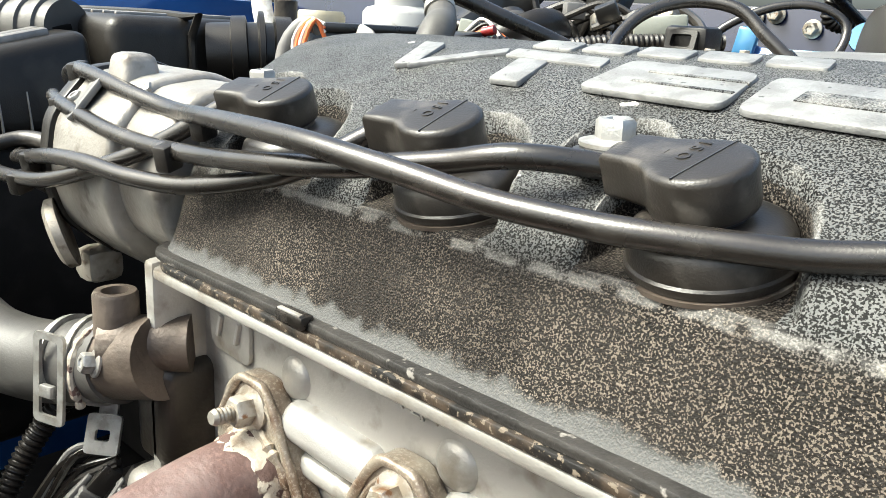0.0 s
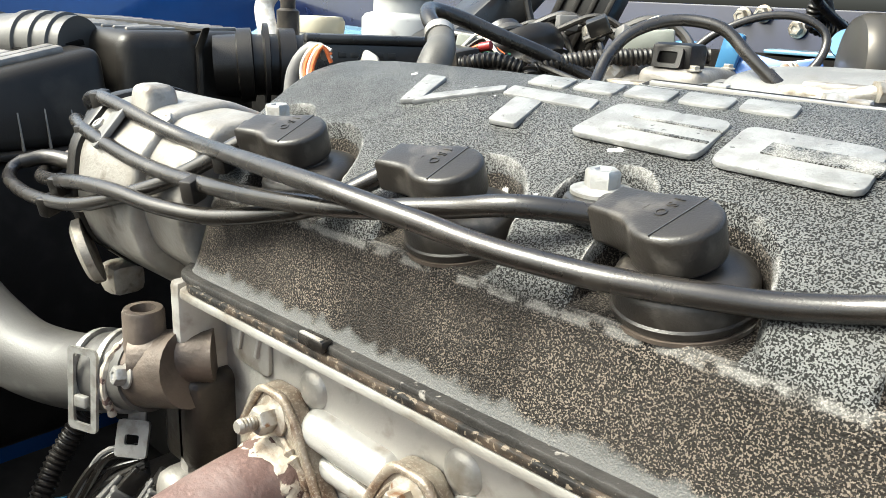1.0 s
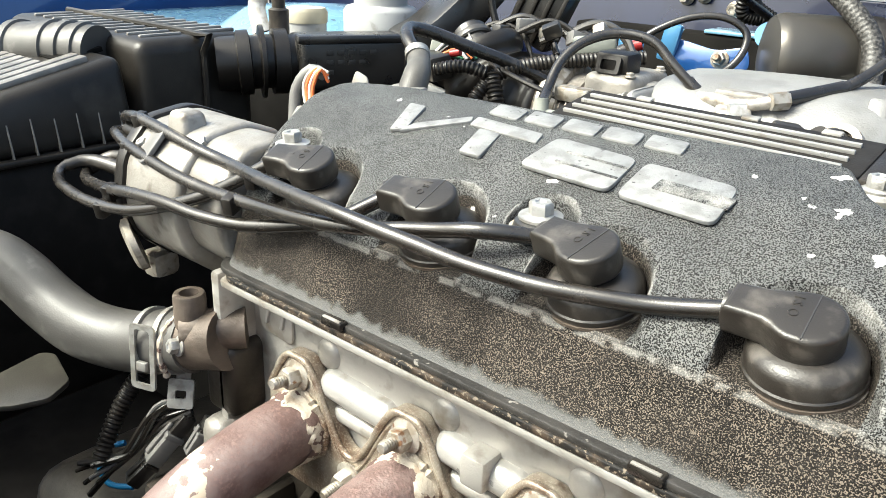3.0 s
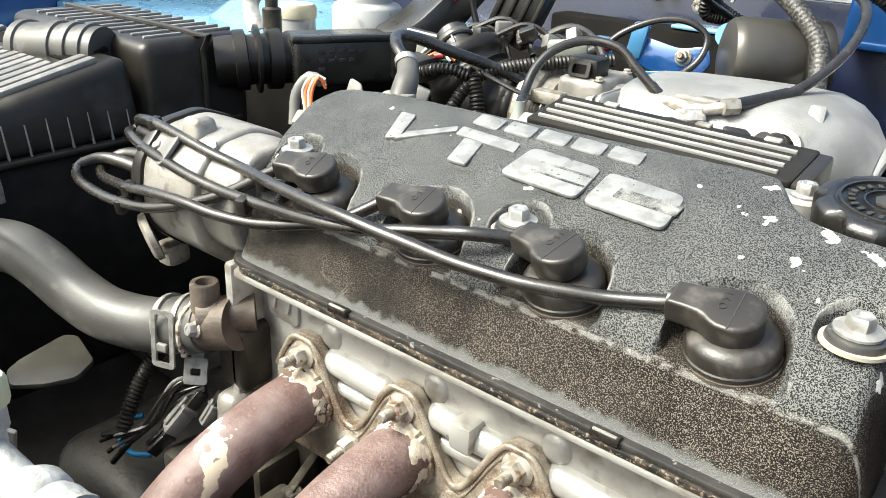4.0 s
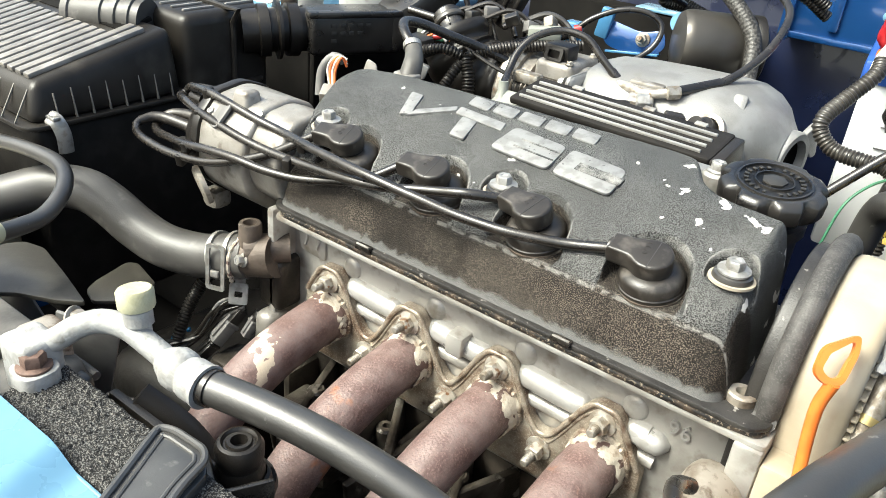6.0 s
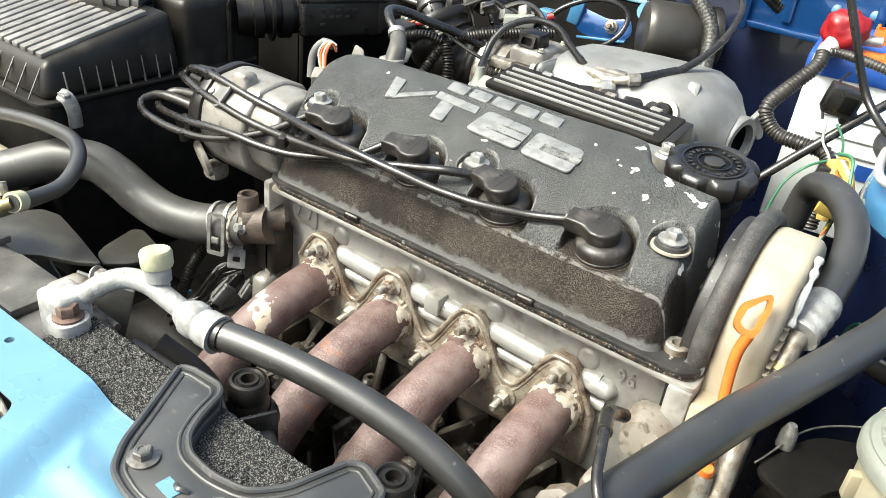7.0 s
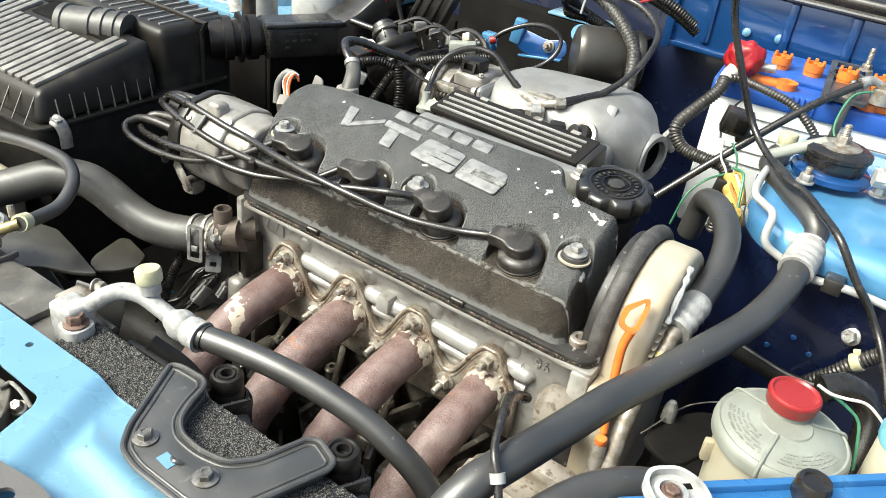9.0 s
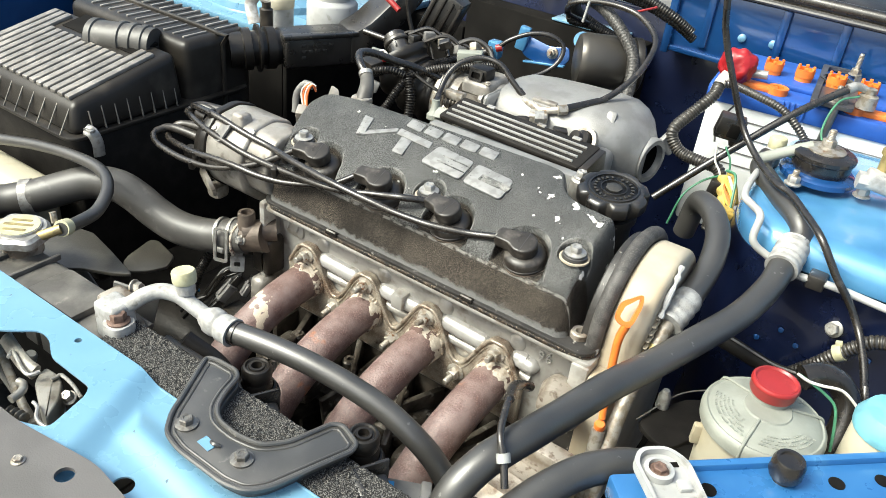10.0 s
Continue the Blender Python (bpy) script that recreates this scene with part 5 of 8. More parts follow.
for cx, cy, cz in ((0.009, -0.228, 0.784), (0.119, -0.2320, 0.788)):
    mt = thing("radiator_mount", (cx, cy, cz - 0.03), "black rubber radiator mount bush on its bracket", "mount", "radiator mounts")
    part("bush", lathe([(0.0122, -0.034), (0.0122, -0.010), (0.0108, -0.007), (0.0118, -0.003), (0.0120, 0.003), (0.0104, 0.0062), (0.0088, 0.0068), (0.0076, 0.0052), (0.0066, 0.0052), (0.0060, 0.0066), (0.0042, 0.0066), (0.0034, 0.001), (0, 0.001)], pose(cx, cy, cz), 30), PLASTIC, mt)
    part("cup", lathe([(0.0150, -0.040), (0.0155, -0.020), (0.0146, -0.014), (0.0130, -0.013), (0.0128, -0.030)], pose(cx, cy, cz), 28), PLASTIC, mt)
    part("skirt_fold", lathe([(0.0160, -0.030), (0.0172, -0.026), (0.0164, -0.022), (0.0150, -0.023)], pose(cx, cy, cz, 6, 4), 28), PLASTIC, mt)
    part("arm", block(cx - 0.004, cx + 0.026, cy - 0.032, cy - 0.006, cz - 0.044, cz - 0.026, 0.005), PLASTIC, mt)
    part("wing", block(-0.024, 0.030, -0.0030, 0.0030, -0.022, 0.004, 0.0015, pose(cx + 0.004, cy - 0.020, cz - 0.008, 12, 0, -28)), PLASTIC_DARK, mt)
    part("saddle", block(0.012, 0.036, -0.016, 0.010, -0.022, -0.010, 0.004, pose(cx, cy, cz, 0, 14, -28)), PLASTIC_DARK, mt)
    part("fin", block(0.018, 0.021, -0.018, 0.012, -0.030, -0.004, 0.001, pose(cx, cy, cz, 0, 0, -28)), PLASTIC_DARK, mt)

# ---- radiator, cap and hoses ----
rad = thing("radiator", (-0.25, -0.24, 0.40), "black radiator with a grimy plastic top tank", "radiator")
part("core", block(-0.48, 0.20, -0.265, -0.232, 0.36, 0.735, 0.003), DARK, rad)
part("top_tank", block(-0.48, -0.125, -0.283, -0.222, 0.728, 0.768, 0.016, seg=4), DIRTY_TANK, rad)
for i in range(14):
    x0 = -0.47 + i * 0.025
    part("crimp_tab", block(x0, x0 + 0.018, -0.286, -0.281, 0.728, 0.750, 0.0015), DIRTY_TANK, rad)
for k in range(7):
    part("tank_web", block(-0.460 + k * 0.034, -0.456 + k * 0.034, -0.281, -0.224, 0.7665, 0.7725, 0.0015), DIRTY_TANK, rad)
part("tank_seam", tube([(-0.478, -0.2235, 0.752), (-0.30, -0.2225, 0.752), (-0.128, -0.2225, 0.752)], 0.0030, 8, 0.02), DIRTY_TANK, rad)
part("tank_end", block(-0.150, -0.120, -0.284, -0.226, 0.736, 0.7600, 0.006, seg=3), PLASTIC_DARK, rad)
part("tank_rib", block(-0.225, -0.160, -0.275, -0.232, 0.765, 0.775, 0.004), DIRTY_TANK, rad)
part("end_bracket", block(-0.162, -0.140, -0.250, -0.226, 0.755, 0.785, 0.004), ALU_DIRTY, rad)
hex_bolt("bracket_bolt", (-0.150, -0.220, 0.782), (0.9, 0.3, 0.2), 0.011, rad, STEEL_OLD, "rusty bracket bolt")
cap = thing("filler_cap", (-0.291, -0.238, 0.768), "silver pressed metal radiator cap with a brass-coloured label on the radiator", "filler cap")
cm = pose(-0.291, -0.238, 0.772)
part("neck", lathe([(0.018, -0.006), (0.018, 0.010), (0.023, 0.011), (0.023, 0.014)], cm, 28), ALU_DIRTY, cap)
part("shell", lathe([(0.0265, 0.010), (0.0265, 0.0165), (0.0235, 0.0195), (0.020, 0.0195), (0.0195, 0.0215), (0, 0.0215)], cm, 60, wave=lambda a, r, h: 1 + (0.16 * max(0, math.cos(2 * a + 0.6)) ** 8 if r > 0.022 else 0)), ZINC, cap)
part("label", lathe([(0.0185, 0.0212), (0.0185, 0.0222), (0, 0.0224)], cm, 32), CAP_YELLOW, cap, "worn yellow printed disc")
for k, (w, h) in enumerate(((0.010, -0.009), (0.013, 0.0), (0.009, 0.008))):
    part("printed_bar", block(-w, w, h - 0.0016, h + 0.0016, 0.0222, 0.0227, 0, cm @ pose(0, 0, 0, 0, 0, 35)), BRASS, cap)
RH = [(-0.200, -0.043, 0.735), (-0.217, -0.047, 0.731), (-0.245, -0.057, 0.723), (-0.280, -0.069, 0.723), (-0.311, -0.075, 0.731), (-0.338, -0.082, 0.746), (-0.360, -0.091, 0.755), (-0.389, -0.108, 0.753), (-0.422, -0.145, 0.739), (-0.449, -0.170, 0.730), (-0.470, -0.205, 0.730)]
rh = thing("radiator_hose", (-0.30, -0.07, 0.71), "thick dusty black upper radiator hose", "hose")
part("hose", tube(RH, 0.0188, 28, 0.005), HOSE_GREY, rh)


def spring_clamp(at, ahead, r, mat, parent, label):
    m = axis(at, ahead)
    ob = None
    for h in (-0.0098, 0.0064):
        bm = lathe([(r, h), (r + 0.0015, h), (r + 0.0015, h + 0.0036), (r, h + 0.0036)], m, 32)
        ob = part("clamp_band", bm, mat, parent, label)
    return ob


spring_clamp((-0.222, -0.0485, 0.7295), (-1, -0.35, -0.25), 0.0190, ZINC, rh, "bright spring hose clamp")
CLAMP = axis((-0.2155, -0.0680, 0.7325), (0.33, -0.92, 0.10))
part("clamp_frame", ring_frame(round_outline([(-0.0085, -0.024), (0.0085, -0.024), (0.0085, 0.016), (-0.0085, 0.016)], 0.003, 3), round_outline([(-0.0052, -0.0205), (0.0052, -0.0205), (0.0052, 0.0130), (-0.0052, 0.0130)], 0.002, 3), -0.0007, 0.0009, CLAMP), ZINC, rh, "bright spring frame of the clamp")
part("clamp_tongue", block(-0.0035, 0.0035, -0.0120, -0.0065, -0.0006, 0.0026, 0.0007, CLAMP), ZINC, rh)
part("clamp_band", lathe([(0.0192, -0.006), (0.0206, -0.006), (0.0206, 0.006), (0.0192, 0.006)], axis((-0.432, -0.153, 0.735), (-0.6, -0.7, -0.1)), 32), ZINC, rh, "pale hose clamp")
out = thing("thermostat_housing", (-0.196, -0.045, 0.70), "brown-stained aluminium coolant outlet on the head", "coolant outlet")
part("pipe", tube([(-0.214, -0.0465, 0.7315), (-0.196, -0.042, 0.737), (-0.178, -0.036, 0.742)], lambda s, d: 0.0170 + 0.001 * s, 24, 0.003), CAST_BROWN, out)
part("body", block(-0.200, -0.172, -0.040, -0.012, 0.690, 0.738, 0.006, seg=3), BLOCK, out)
part("side_boss", tube([(-0.200, -0.050, 0.7440), (-0.190, -0.040, 0.7450), (-0.176, -0.024, 0.7460)], 0.0125, 22, 0.003), CAST_BROWN, out)
part("tower", lathe([(0.0096, 0), (0.0092, 0.0265), (0.0084, 0.0280), (0.0056, 0.0280), (0.0050, 0.020), (0, 0.020)], pose(-0.198, -0.046, 0.7400), 24), CAST_BROWN, out)
part("sealant", tube([(-0.206, -0.060, 0.716), (-0.2055, -0.0635, 0.730), (-0.206, -0.060, 0.744), (-0.206, -0.050, 0.752)], lambda s, d: 0.0019 + 0.0004 * math.sin(d * 700 + 3 * math.sin(d * 190)), 8, 0.001), PIPE_FLAKED, out, "flaking pale sealant")
hex_bolt("bolt", (-0.194, -0.0575, 0.7400), (-0.1, -1, 0.25), 0.009, out, ZINC, "small zinc bolt")
TH = [(-0.540, -0.130, 0.764), (-0.522, -0.127, 0.767), (-0.461, -0.120, 0.779), (-0.400, -0.117, 0.788), (-0.340, -0.120, 0.793), (-0.302, -0.137, 0.791), (-0.281, -0.164, 0.784), (-0.269, -0.192, 0.787), (-0.256, -0.218, 0.795)]
th = thing("overflow_hose", (-0.30, -0.14, 0.78), "thin black rubber overflow hose looping to the radiator cap", "hose")
part("hose", tube(TH, 0.0064, 16, 0.004), RUBBER_DULL, th)
part("clamp", lathe([(0.0068, -0.005), (0.0080, -0.005), (0.0080, 0.005), (0.0068, 0.005)], axis((-0.2585, -0.213, 0.794), (0.4, -0.85, 0.3)), 18), CAP_YELLOW, th, "worn brass-coloured worm clamp")
part("clamp_screw", lathe([(0.003, 0), (0.003, 0.010), (0, 0.010)], axis((-0.266, -0.217, 0.798), (-0.3, 0.1, 1)), 8), STEEL_OLD, th)
part("spigot", tube([(-0.257, -0.217, 0.795), (-0.266, -0.228, 0.790), (-0.276, -0.236, 0.784)], 0.0048, 10), BRASS, th)
tank = thing("coolant_tank", (-0.52, -0.11, 0.66), "yellowed white plastic coolant tank in front of the filter box", "tank")
part("body", block(-0.640, -0.432, -0.165, -0.112, 0.640, 0.746, 0.018, seg=4), RESERVOIR, tank)

# fan shroud and blades seen below the hose
fan = thing("radiator_fan", (-0.23, -0.19, 0.55), "grey plastic radiator fan with pale blades in a black shroud", "fan")
part("hub", lathe([(0.035, 0), (0.035, 0.03), (0.028, 0.036), (0, 0.036)], axis((-0.23, -0.205, 0.64), (0, 1, 0)), 28), PLASTIC, fan)
for k in range(5):
    a = 2 * math.pi * k / 5 + 0.35
    bm = block(-0.022, 0.022, -0.0015, 0.0015, 0.034, 0.112, 0.001, pose(-0.23, -0.190, 0.64) @ Matrix.Rotation(a, 4, "Y") @ Matrix.Rotation(radians(32), 4, "Z"), taper=1.0)
    part("blade", bm, GREY_PLASTIC, fan)
part("cowl_plate", prism(round_outline([(-0.3310, -0.2120), (-0.3310, -0.1750), (-0.3240, -0.1630), (-0.3050, -0.1580), (-0.2610, -0.1670), (-0.2150, -0.1780), (-0.2300, -0.1900), (-0.2580, -0.2040), (-0.2890, -0.2350)], 0.004, 3), 0.741, 0.745, 0.001), FAN_GREY, fan, "dusty curved cowl plate")
part("near_blade", prism(round_outline([(-0.2980, -0.1340), (-0.3050, -0.1220), (-0.3150, -0.0860), (-0.3070, -0.0800), (-0.2690, -0.0890), (-0.2580, -0.1070), (-0.2650, -0.1250), (-0.2790, -0.1400)], 0.004, 3), 0.696, 0.700, 0.001), FAN_GREY, fan, "pale dusty fan blade")
shr = thing("fan_shroud", (-0.05, -0.215, 0.55), "black plastic fan shroud behind the radiator", "shroud")
part("panel", block(-0.10, 0.02, -0.232, -0.226, 0.45, 0.762, 0.002), PLASTIC, shr)
part("curved_guard", tube([(-0.085, -0.225, 0.760), (-0.060, -0.210, 0.735), (-0.045, -0.200, 0.69), (-0.05, -0.205, 0.62)], 0.012, 12, flat=0.5), PLASTIC, shr)
part("shroud_edge", tube([(-0.120, -0.222, 0.742), (-0.085, -0.205, 0.738), (-0.055, -0.196, 0.715), (-0.040, -0.196, 0.66)], 0.0022, 8, 0.005), PLASTIC, shr)

# ---- air conditioning lines ----
ac = thing("refrigerant_pipe", (-0.10, -0.23, 0.77), "white oxidised aluminium refrigerant pipe with a yellowed valve cap", "pipe")
part("block", block(-0.134, -0.108, -0.270, -0.247, 0.768, 0.803, 0.004, seg=3), WHITE, ac)
part("bolt_boss", prism(round_outline([(-0.120, -0.275), (-0.098, -0.275), (-0.098, -0.253), (-0.120, -0.253)], 0.009, 5), 0.768, 0.7915, 0.001), WHITE, ac)
part("foot", block(-0.121, -0.092, -0.280, -0.250, 0.764, 0.769, 0.0015), WHITE, ac)
part("mount", block(-0.140, -0.094, -0.284, -0.246, 0.735, 0.7638, 0.002), PLASTIC_DARK, ac, "black mounting base")
hex_bolt("bolt", (-0.1090, -0.2640, 0.7915), (0, 0, 1), 0.0135, ac, RUST_BOLT, "rusty brown hex bolt", height=0.65)
part("pipe", tube([(-0.122, -0.256, 0.795), (-0.112, -0.2500, 0.800), (-0.105, -0.2410, 0.807), (-0.096, -0.2320, 0.811), (-0.083, -0.2255, 0.810), (-0.067, -0.2220, 0.804), (-0.053, -0.2200, 0.799)], 0.0066, 18, 0.003), WHITE, ac)
part("valve", lathe([(0.0062, 0), (0.0062, 0.006), (0.0078, 0.007), (0.0078, 0.015), (0.0060, 0.017)], axis((-0.0765, -0.2215, 0.8065), (-0.15, 0.05, 1)), 16), WHITE, ac)
part("valve_cap", lathe([(0.0090, 0.0160), (0.0096, 0.0175), (0.0096, 0.0255), (0.0086, 0.0270), (0, 0.0270)], axis((-0.0765, -0.2215, 0.8065), (-0.15, 0.05, 1)), 40, wave=lambda a, r, h: 1 + 0.02 * math.cos(20 * a)), CAP_YELLOW, ac, "yellowed plastic valve cap")
part("ferrule", tube([(-0.058, -0.2205, 0.8005), (-0.0555, -0.2205, 0.7998), (-0.052, -0.2200, 0.7990), (-0.0470, -0.2195, 0.7980), (-0.040, -0.2190, 0.7970), (-0.027, -0.2180, 0.7965)], lambda s, d: 0.0072 + 0.0044 * min(1.0, s * 4) - 0.0012 * math.exp(-((s - 0.55) / 0.06) ** 2) + 0.0006 * (s > 0.93), 26, 0.0012), WHITE, ac)
HA = [(-0.036, -0.2190, 0.7965), (0.002, -0.211, 0.797), (0.036, -0.204, 0.795), (0.070, -0.197, 0.789), (0.105, -0.191, 0.779), (0.134, -0.187, 0.764), (0.154, -0.183, 0.745), (0.170, -0.181, 0.718), (0.178, -0.180, 0.670)]
rfh = thing("refrigerant_hose", (0.05, -0.20, 0.77), "black rubber refrigerant hose crossing in front of the exhaust", "hose")
part("hose", tube(HA, 0.0092, 22, 0.005), RUBBER_DULL, rfh)
part("crimp_edge", lathe([(0.0092, -0.003), (0.0102, -0.003), (0.0102, 0.003), (0.0092, 0.003)], axis((-0.0265, -0.2172, 0.7966), (1, 0.2, 0.0)), 24), RUBBER, rfh, "rubber collar at the ferrule")
suc = thing("suction_hose", (0.25, -0.09, 0.80), "thick black suction hose with a white crimped ferrule", "hose")
SU = [(0.1900, -0.2520, 0.7000), (0.1930, -0.2470, 0.7600), (0.1975, -0.2360, 0.7950), (0.2046, -0.2160, 0.8105), (0.2112, -0.1972, 0.8145), (0.2179, -0.1769, 0.8165), (0.2259, -0.1400, 0.8138), (0.2395, -0.0971, 0.8182), (0.2553, -0.0491, 0.8183), (0.2733, 0.0020, 0.8223), (0.2901, 0.0520, 0.8277), (0.2990, 0.1000, 0.8360), (0.3000, 0.1400, 0.8460)]
part("hose", tube(SU, 0.0118, 26, 0.005), RUBBER_DULL, suc)
part("ferrule", tube([(0.3000, 0.128, 0.8425), (0.3005, 0.140, 0.8455), (0.3005, 0.152, 0.8500), (0.3000, 0.162, 0.8550)], lambda s, d: 0.0148 + 0.0005 * math.sin(26 * s) - 0.0012 * (s > 0.94), 28, 0.0015), WHITE, suc, "white oxidised ferrule")
part("upper_hose", tube([(0.300, 0.156, 0.853), (0.3018, 0.1678, 0.8622), (0.2916, 0.1814, 0.8704), (0.2718, 0.2069, 0.8706), (0.2493, 0.2427, 0.8690), (0.2329, 0.2691, 0.8700), (0.232, 0.300, 0.872)], 0.0108, 22, 0.004), RUBBER_DULL, suc)
vh = thing("heater_hose", (0.24, 0.08, 0.80), "bent black hose with a grey crimped ferrule beside the belt cover", "hose")
part("hose", tube([(0.2465, 0.030, 0.8250), (0.2485, 0.052, 0.831), (0.2485, 0.085, 0.843), (0.2415, 0.117, 0.855), (0.226, 0.149, 0.859), (0.208, 0.177, 0.854), (0.196, 0.200, 0.838), (0.190, 0.208, 0.80)], 0.0112, 22, 0.004), RUBBER_DULL, vh)
part("ferrule", tube([(0.2440, 0.012, 0.8170), (0.2455, 0.022, 0.8210), (0.2470, 0.034, 0.8260), (0.2480, 0.044, 0.8290)], lambda s, d: 0.0126 + 0.0005 * math.sin(24 * s), 24, 0.0015), WHITE, vh, "grey-white oxidised ferrule")
part("pipe", tube([(0.2440, 0.014, 0.8180), (0.2430, 0.002, 0.802), (0.2390, -0.022, 0.770), (0.2400, -0.046, 0.737), (0.2440, -0.065, 0.700), (0.246, -0.09, 0.63)], 0.0068, 18, 0.004), STEEL_OLD, vh, "dull metal pipe")
part("band", lathe([(0.0066, -0.002), (0.0078, -0.002), (0.0078, 0.003), (0.0066, 0.003)], axis((0.2425, -0.002, 0.798), (0.1, 0.6, 0.8)), 18), BRASS, vh)
wp = thing("white_pipe", (0.25, 0.22, 0.83), "thin white aluminium pipe running along the inner fender", "pipe")
part("pipe", tube([(0.2340, 0.3090, 0.8720), (0.2350, 0.2310, 0.8725), (0.2410, 0.1850, 0.8725), (0.2530, 0.1700, 0.8722), (0.2650, 0.1530, 0.8722), (0.2675, 0.1410, 0.8530), (0.2840, 0.1430, 0.8420), (0.3120, 0.1400, 0.8360), (0.3300, 0.1400, 0.8375), (0.3520, 0.1400, 0.8380), (0.3820, 0.1400, 0.8365), (0.45, 0.1380, 0.835)], 0.0036, 14, 0.003), WHITE_PLASTIC, wp)
part("clip", block(-0.008, 0.008, -0.009, 0.009, -0.007, 0.007, 0.002, pose(0.330, 0.145, 0.836, 0, 0, 0)), PLASTIC_DARK, wp)
pc = thing("service_port", (0.236, 0.303, 0.86), "white service port with a yellowed plastic cap", "valve")
part("stem", lathe([(0.008, -0.02), (0.008, 0.004), (0.010, 0.006), (0.010, 0.014), (0.008, 0.016)], pose(0.236, 0.303, 0.868), 18), WHITE, pc)
part("cap", lathe([(0.0088, 0.015), (0.0092, 0.017), (0.0092, 0.025), (0.0080, 0.027), (0, 0.027)], pose(0.236, 0.303, 0.868), 40, wave=lambda a, r, h: 1 + 0.02 * math.cos(20 * a)), CAP_YELLOW, pc)

# ---- power steering reservoir ----
res = thing("fluid_reservoir", (0.338, -0.043, 0.70), "round yellowed plastic fluid reservoir with a red screw cap", "reservoir")
RM = pose(0.3417, -0.0347, 0.7205) @ Matrix.Scale(0.83, 4)
part("body", lathe([(0.040, 0.0), (0.046, 0.006), (0.0480, 0.05), (0.0495, 0.098), (0.0, 0.098)], RM, 48), RESERVOIR, res)
part("lid", lathe([(0.0500, 0.090), (0.0545, 0.093), (0.0552, 0.100), (0.0540, 0.1050), (0.0515, 0.1072), (0.0498, 0.1066), (0.0480, 0.1078), (0.0455, 0.1095), (0.0300, 0.1130), (0.0215, 0.1150), (0.0205, 0.1165), (0, 0.1165)], RM, 64), LID, res, "pale grey embossed lid")
part("neck", lathe([(0.0178, 0.114), (0.0172, 0.124), (0, 0.124)], RM @ pose(-0.0030, 0.0165, 0), 28), LID, res)
part("cap", lathe([(0.0194, 0.1215), (0.0204, 0.1235), (0.0210, 0.1310), (0.0216, 0.1318), (0.0216, 0.1338), (0.0204, 0.1356), (0.0186, 0.1360), (0.0168, 0.1340), (0, 0.1332)], RM @ pose(-0.0030, 0.0165, 0), 44), RED, res, "red plastic screw cap")
for a in (35, 150, 265):
    part("lid_rib", tube([tuple((RM @ pose(0, 0, 0, 0, 0, a)) @ Vector(p)) for p in ((0.0210, 0, 0.1158), (0.0300, 0, 0.1136), (0.0450, 0, 0.1102), (0.0515, 0, 0.1082), (0.0548, 0, 0.1040), (0.0556, 0, 0.0960))], 0.0012, 8, 0.002), LID, res)
part("ear", block(-0.056, -0.046, -0.004, 0.004, 0.06, 0.082, 0.002, RM @ pose(0, 0, 0, 0, 0, 25)), RESERVOIR, res)
row = None
for r0, a0, a1 in ((0.0440, 182, 258), (0.0405, 184, 256), (0.0370, 187, 252), (0.0335, 190, 248), (0.0300, 195, 243), (0.0440, 278, 352), (0.0405, 280, 350), (0.0370, 283, 346), (0.0335, 287, 341), (0.0440, 55, 120), (0.0400, 58, 116)):
    count = int((a1 - a0) * r0 * 8)
    z0 = 0.1098 + (0.0455 - r0) * 0.2258
    for k in range(count):
        a = a0 + (a1 - a0) * k / (count - 1)
        if k % 5 != 4:
            row = block(r0 - 0.0011, r0 + 0.0011, -0.0009, 0.0009, z0 - 0.0006, z0 + 0.0002, 0, RM @ pose(0, 0, 0, 0, 0, a), row)
tagged(part("lid_embossing", row, LID, res), "rows of small raised moulded bars on the lid", kind="stuff")
# hose ends and pump beside it
pump = thing("pump_bracket", (0.29, 0.03, 0.66), "black curved guard plate beside the fluid reservoir", "guard")
part("plate", prism(round_outline([(0.250, -0.030), (0.275, 0.030), (0.330, 0.060), (0.385, 0.060), (0.385, 0.035), (0.300, -0.010), (0.285, -0.045)], 0.015, 5), 0.735, 0.741, 0.002), MATTE_BLACK, pump)
part("rim", tube([(0.252, -0.030, 0.744), (0.276, 0.030, 0.748), (0.330, 0.062, 0.752), (0.386, 0.062, 0.752)], 0.0007, 8), STEEL_OLD, pump, "thin pale edge of the guard")
part("bolt_cap", lathe([(0.006, 0), (0.0055, 0.012), (0.003, 0.018), (0, 0.019)], pose(0.262, 0.004, 0.741), 12), ZINC, pump)
part("body", lathe([(0.045, 0), (0.045, 0.04), (0.03, 0.05), (0, 0.05)], axis((0.30, 0.06, 0.66), (0, -1, 0.2)), 28), BLOCK, pump)
rh2 = tube([(0.225, -0.262, 0.790), (0.237, -0.228, 0.800), (0.247, -0.201, 0.806), (0.262, -0.170, 0.808), (0.284, -0.140, 0.803), (0.305, -0.110, 0.78), (0.315, -0.09, 0.74)], 0.0115, 18, 0.004)
solo("return_hose", rh2, RUBBER_DULL, "black rubber return hose curving to the reservoir", "hose")

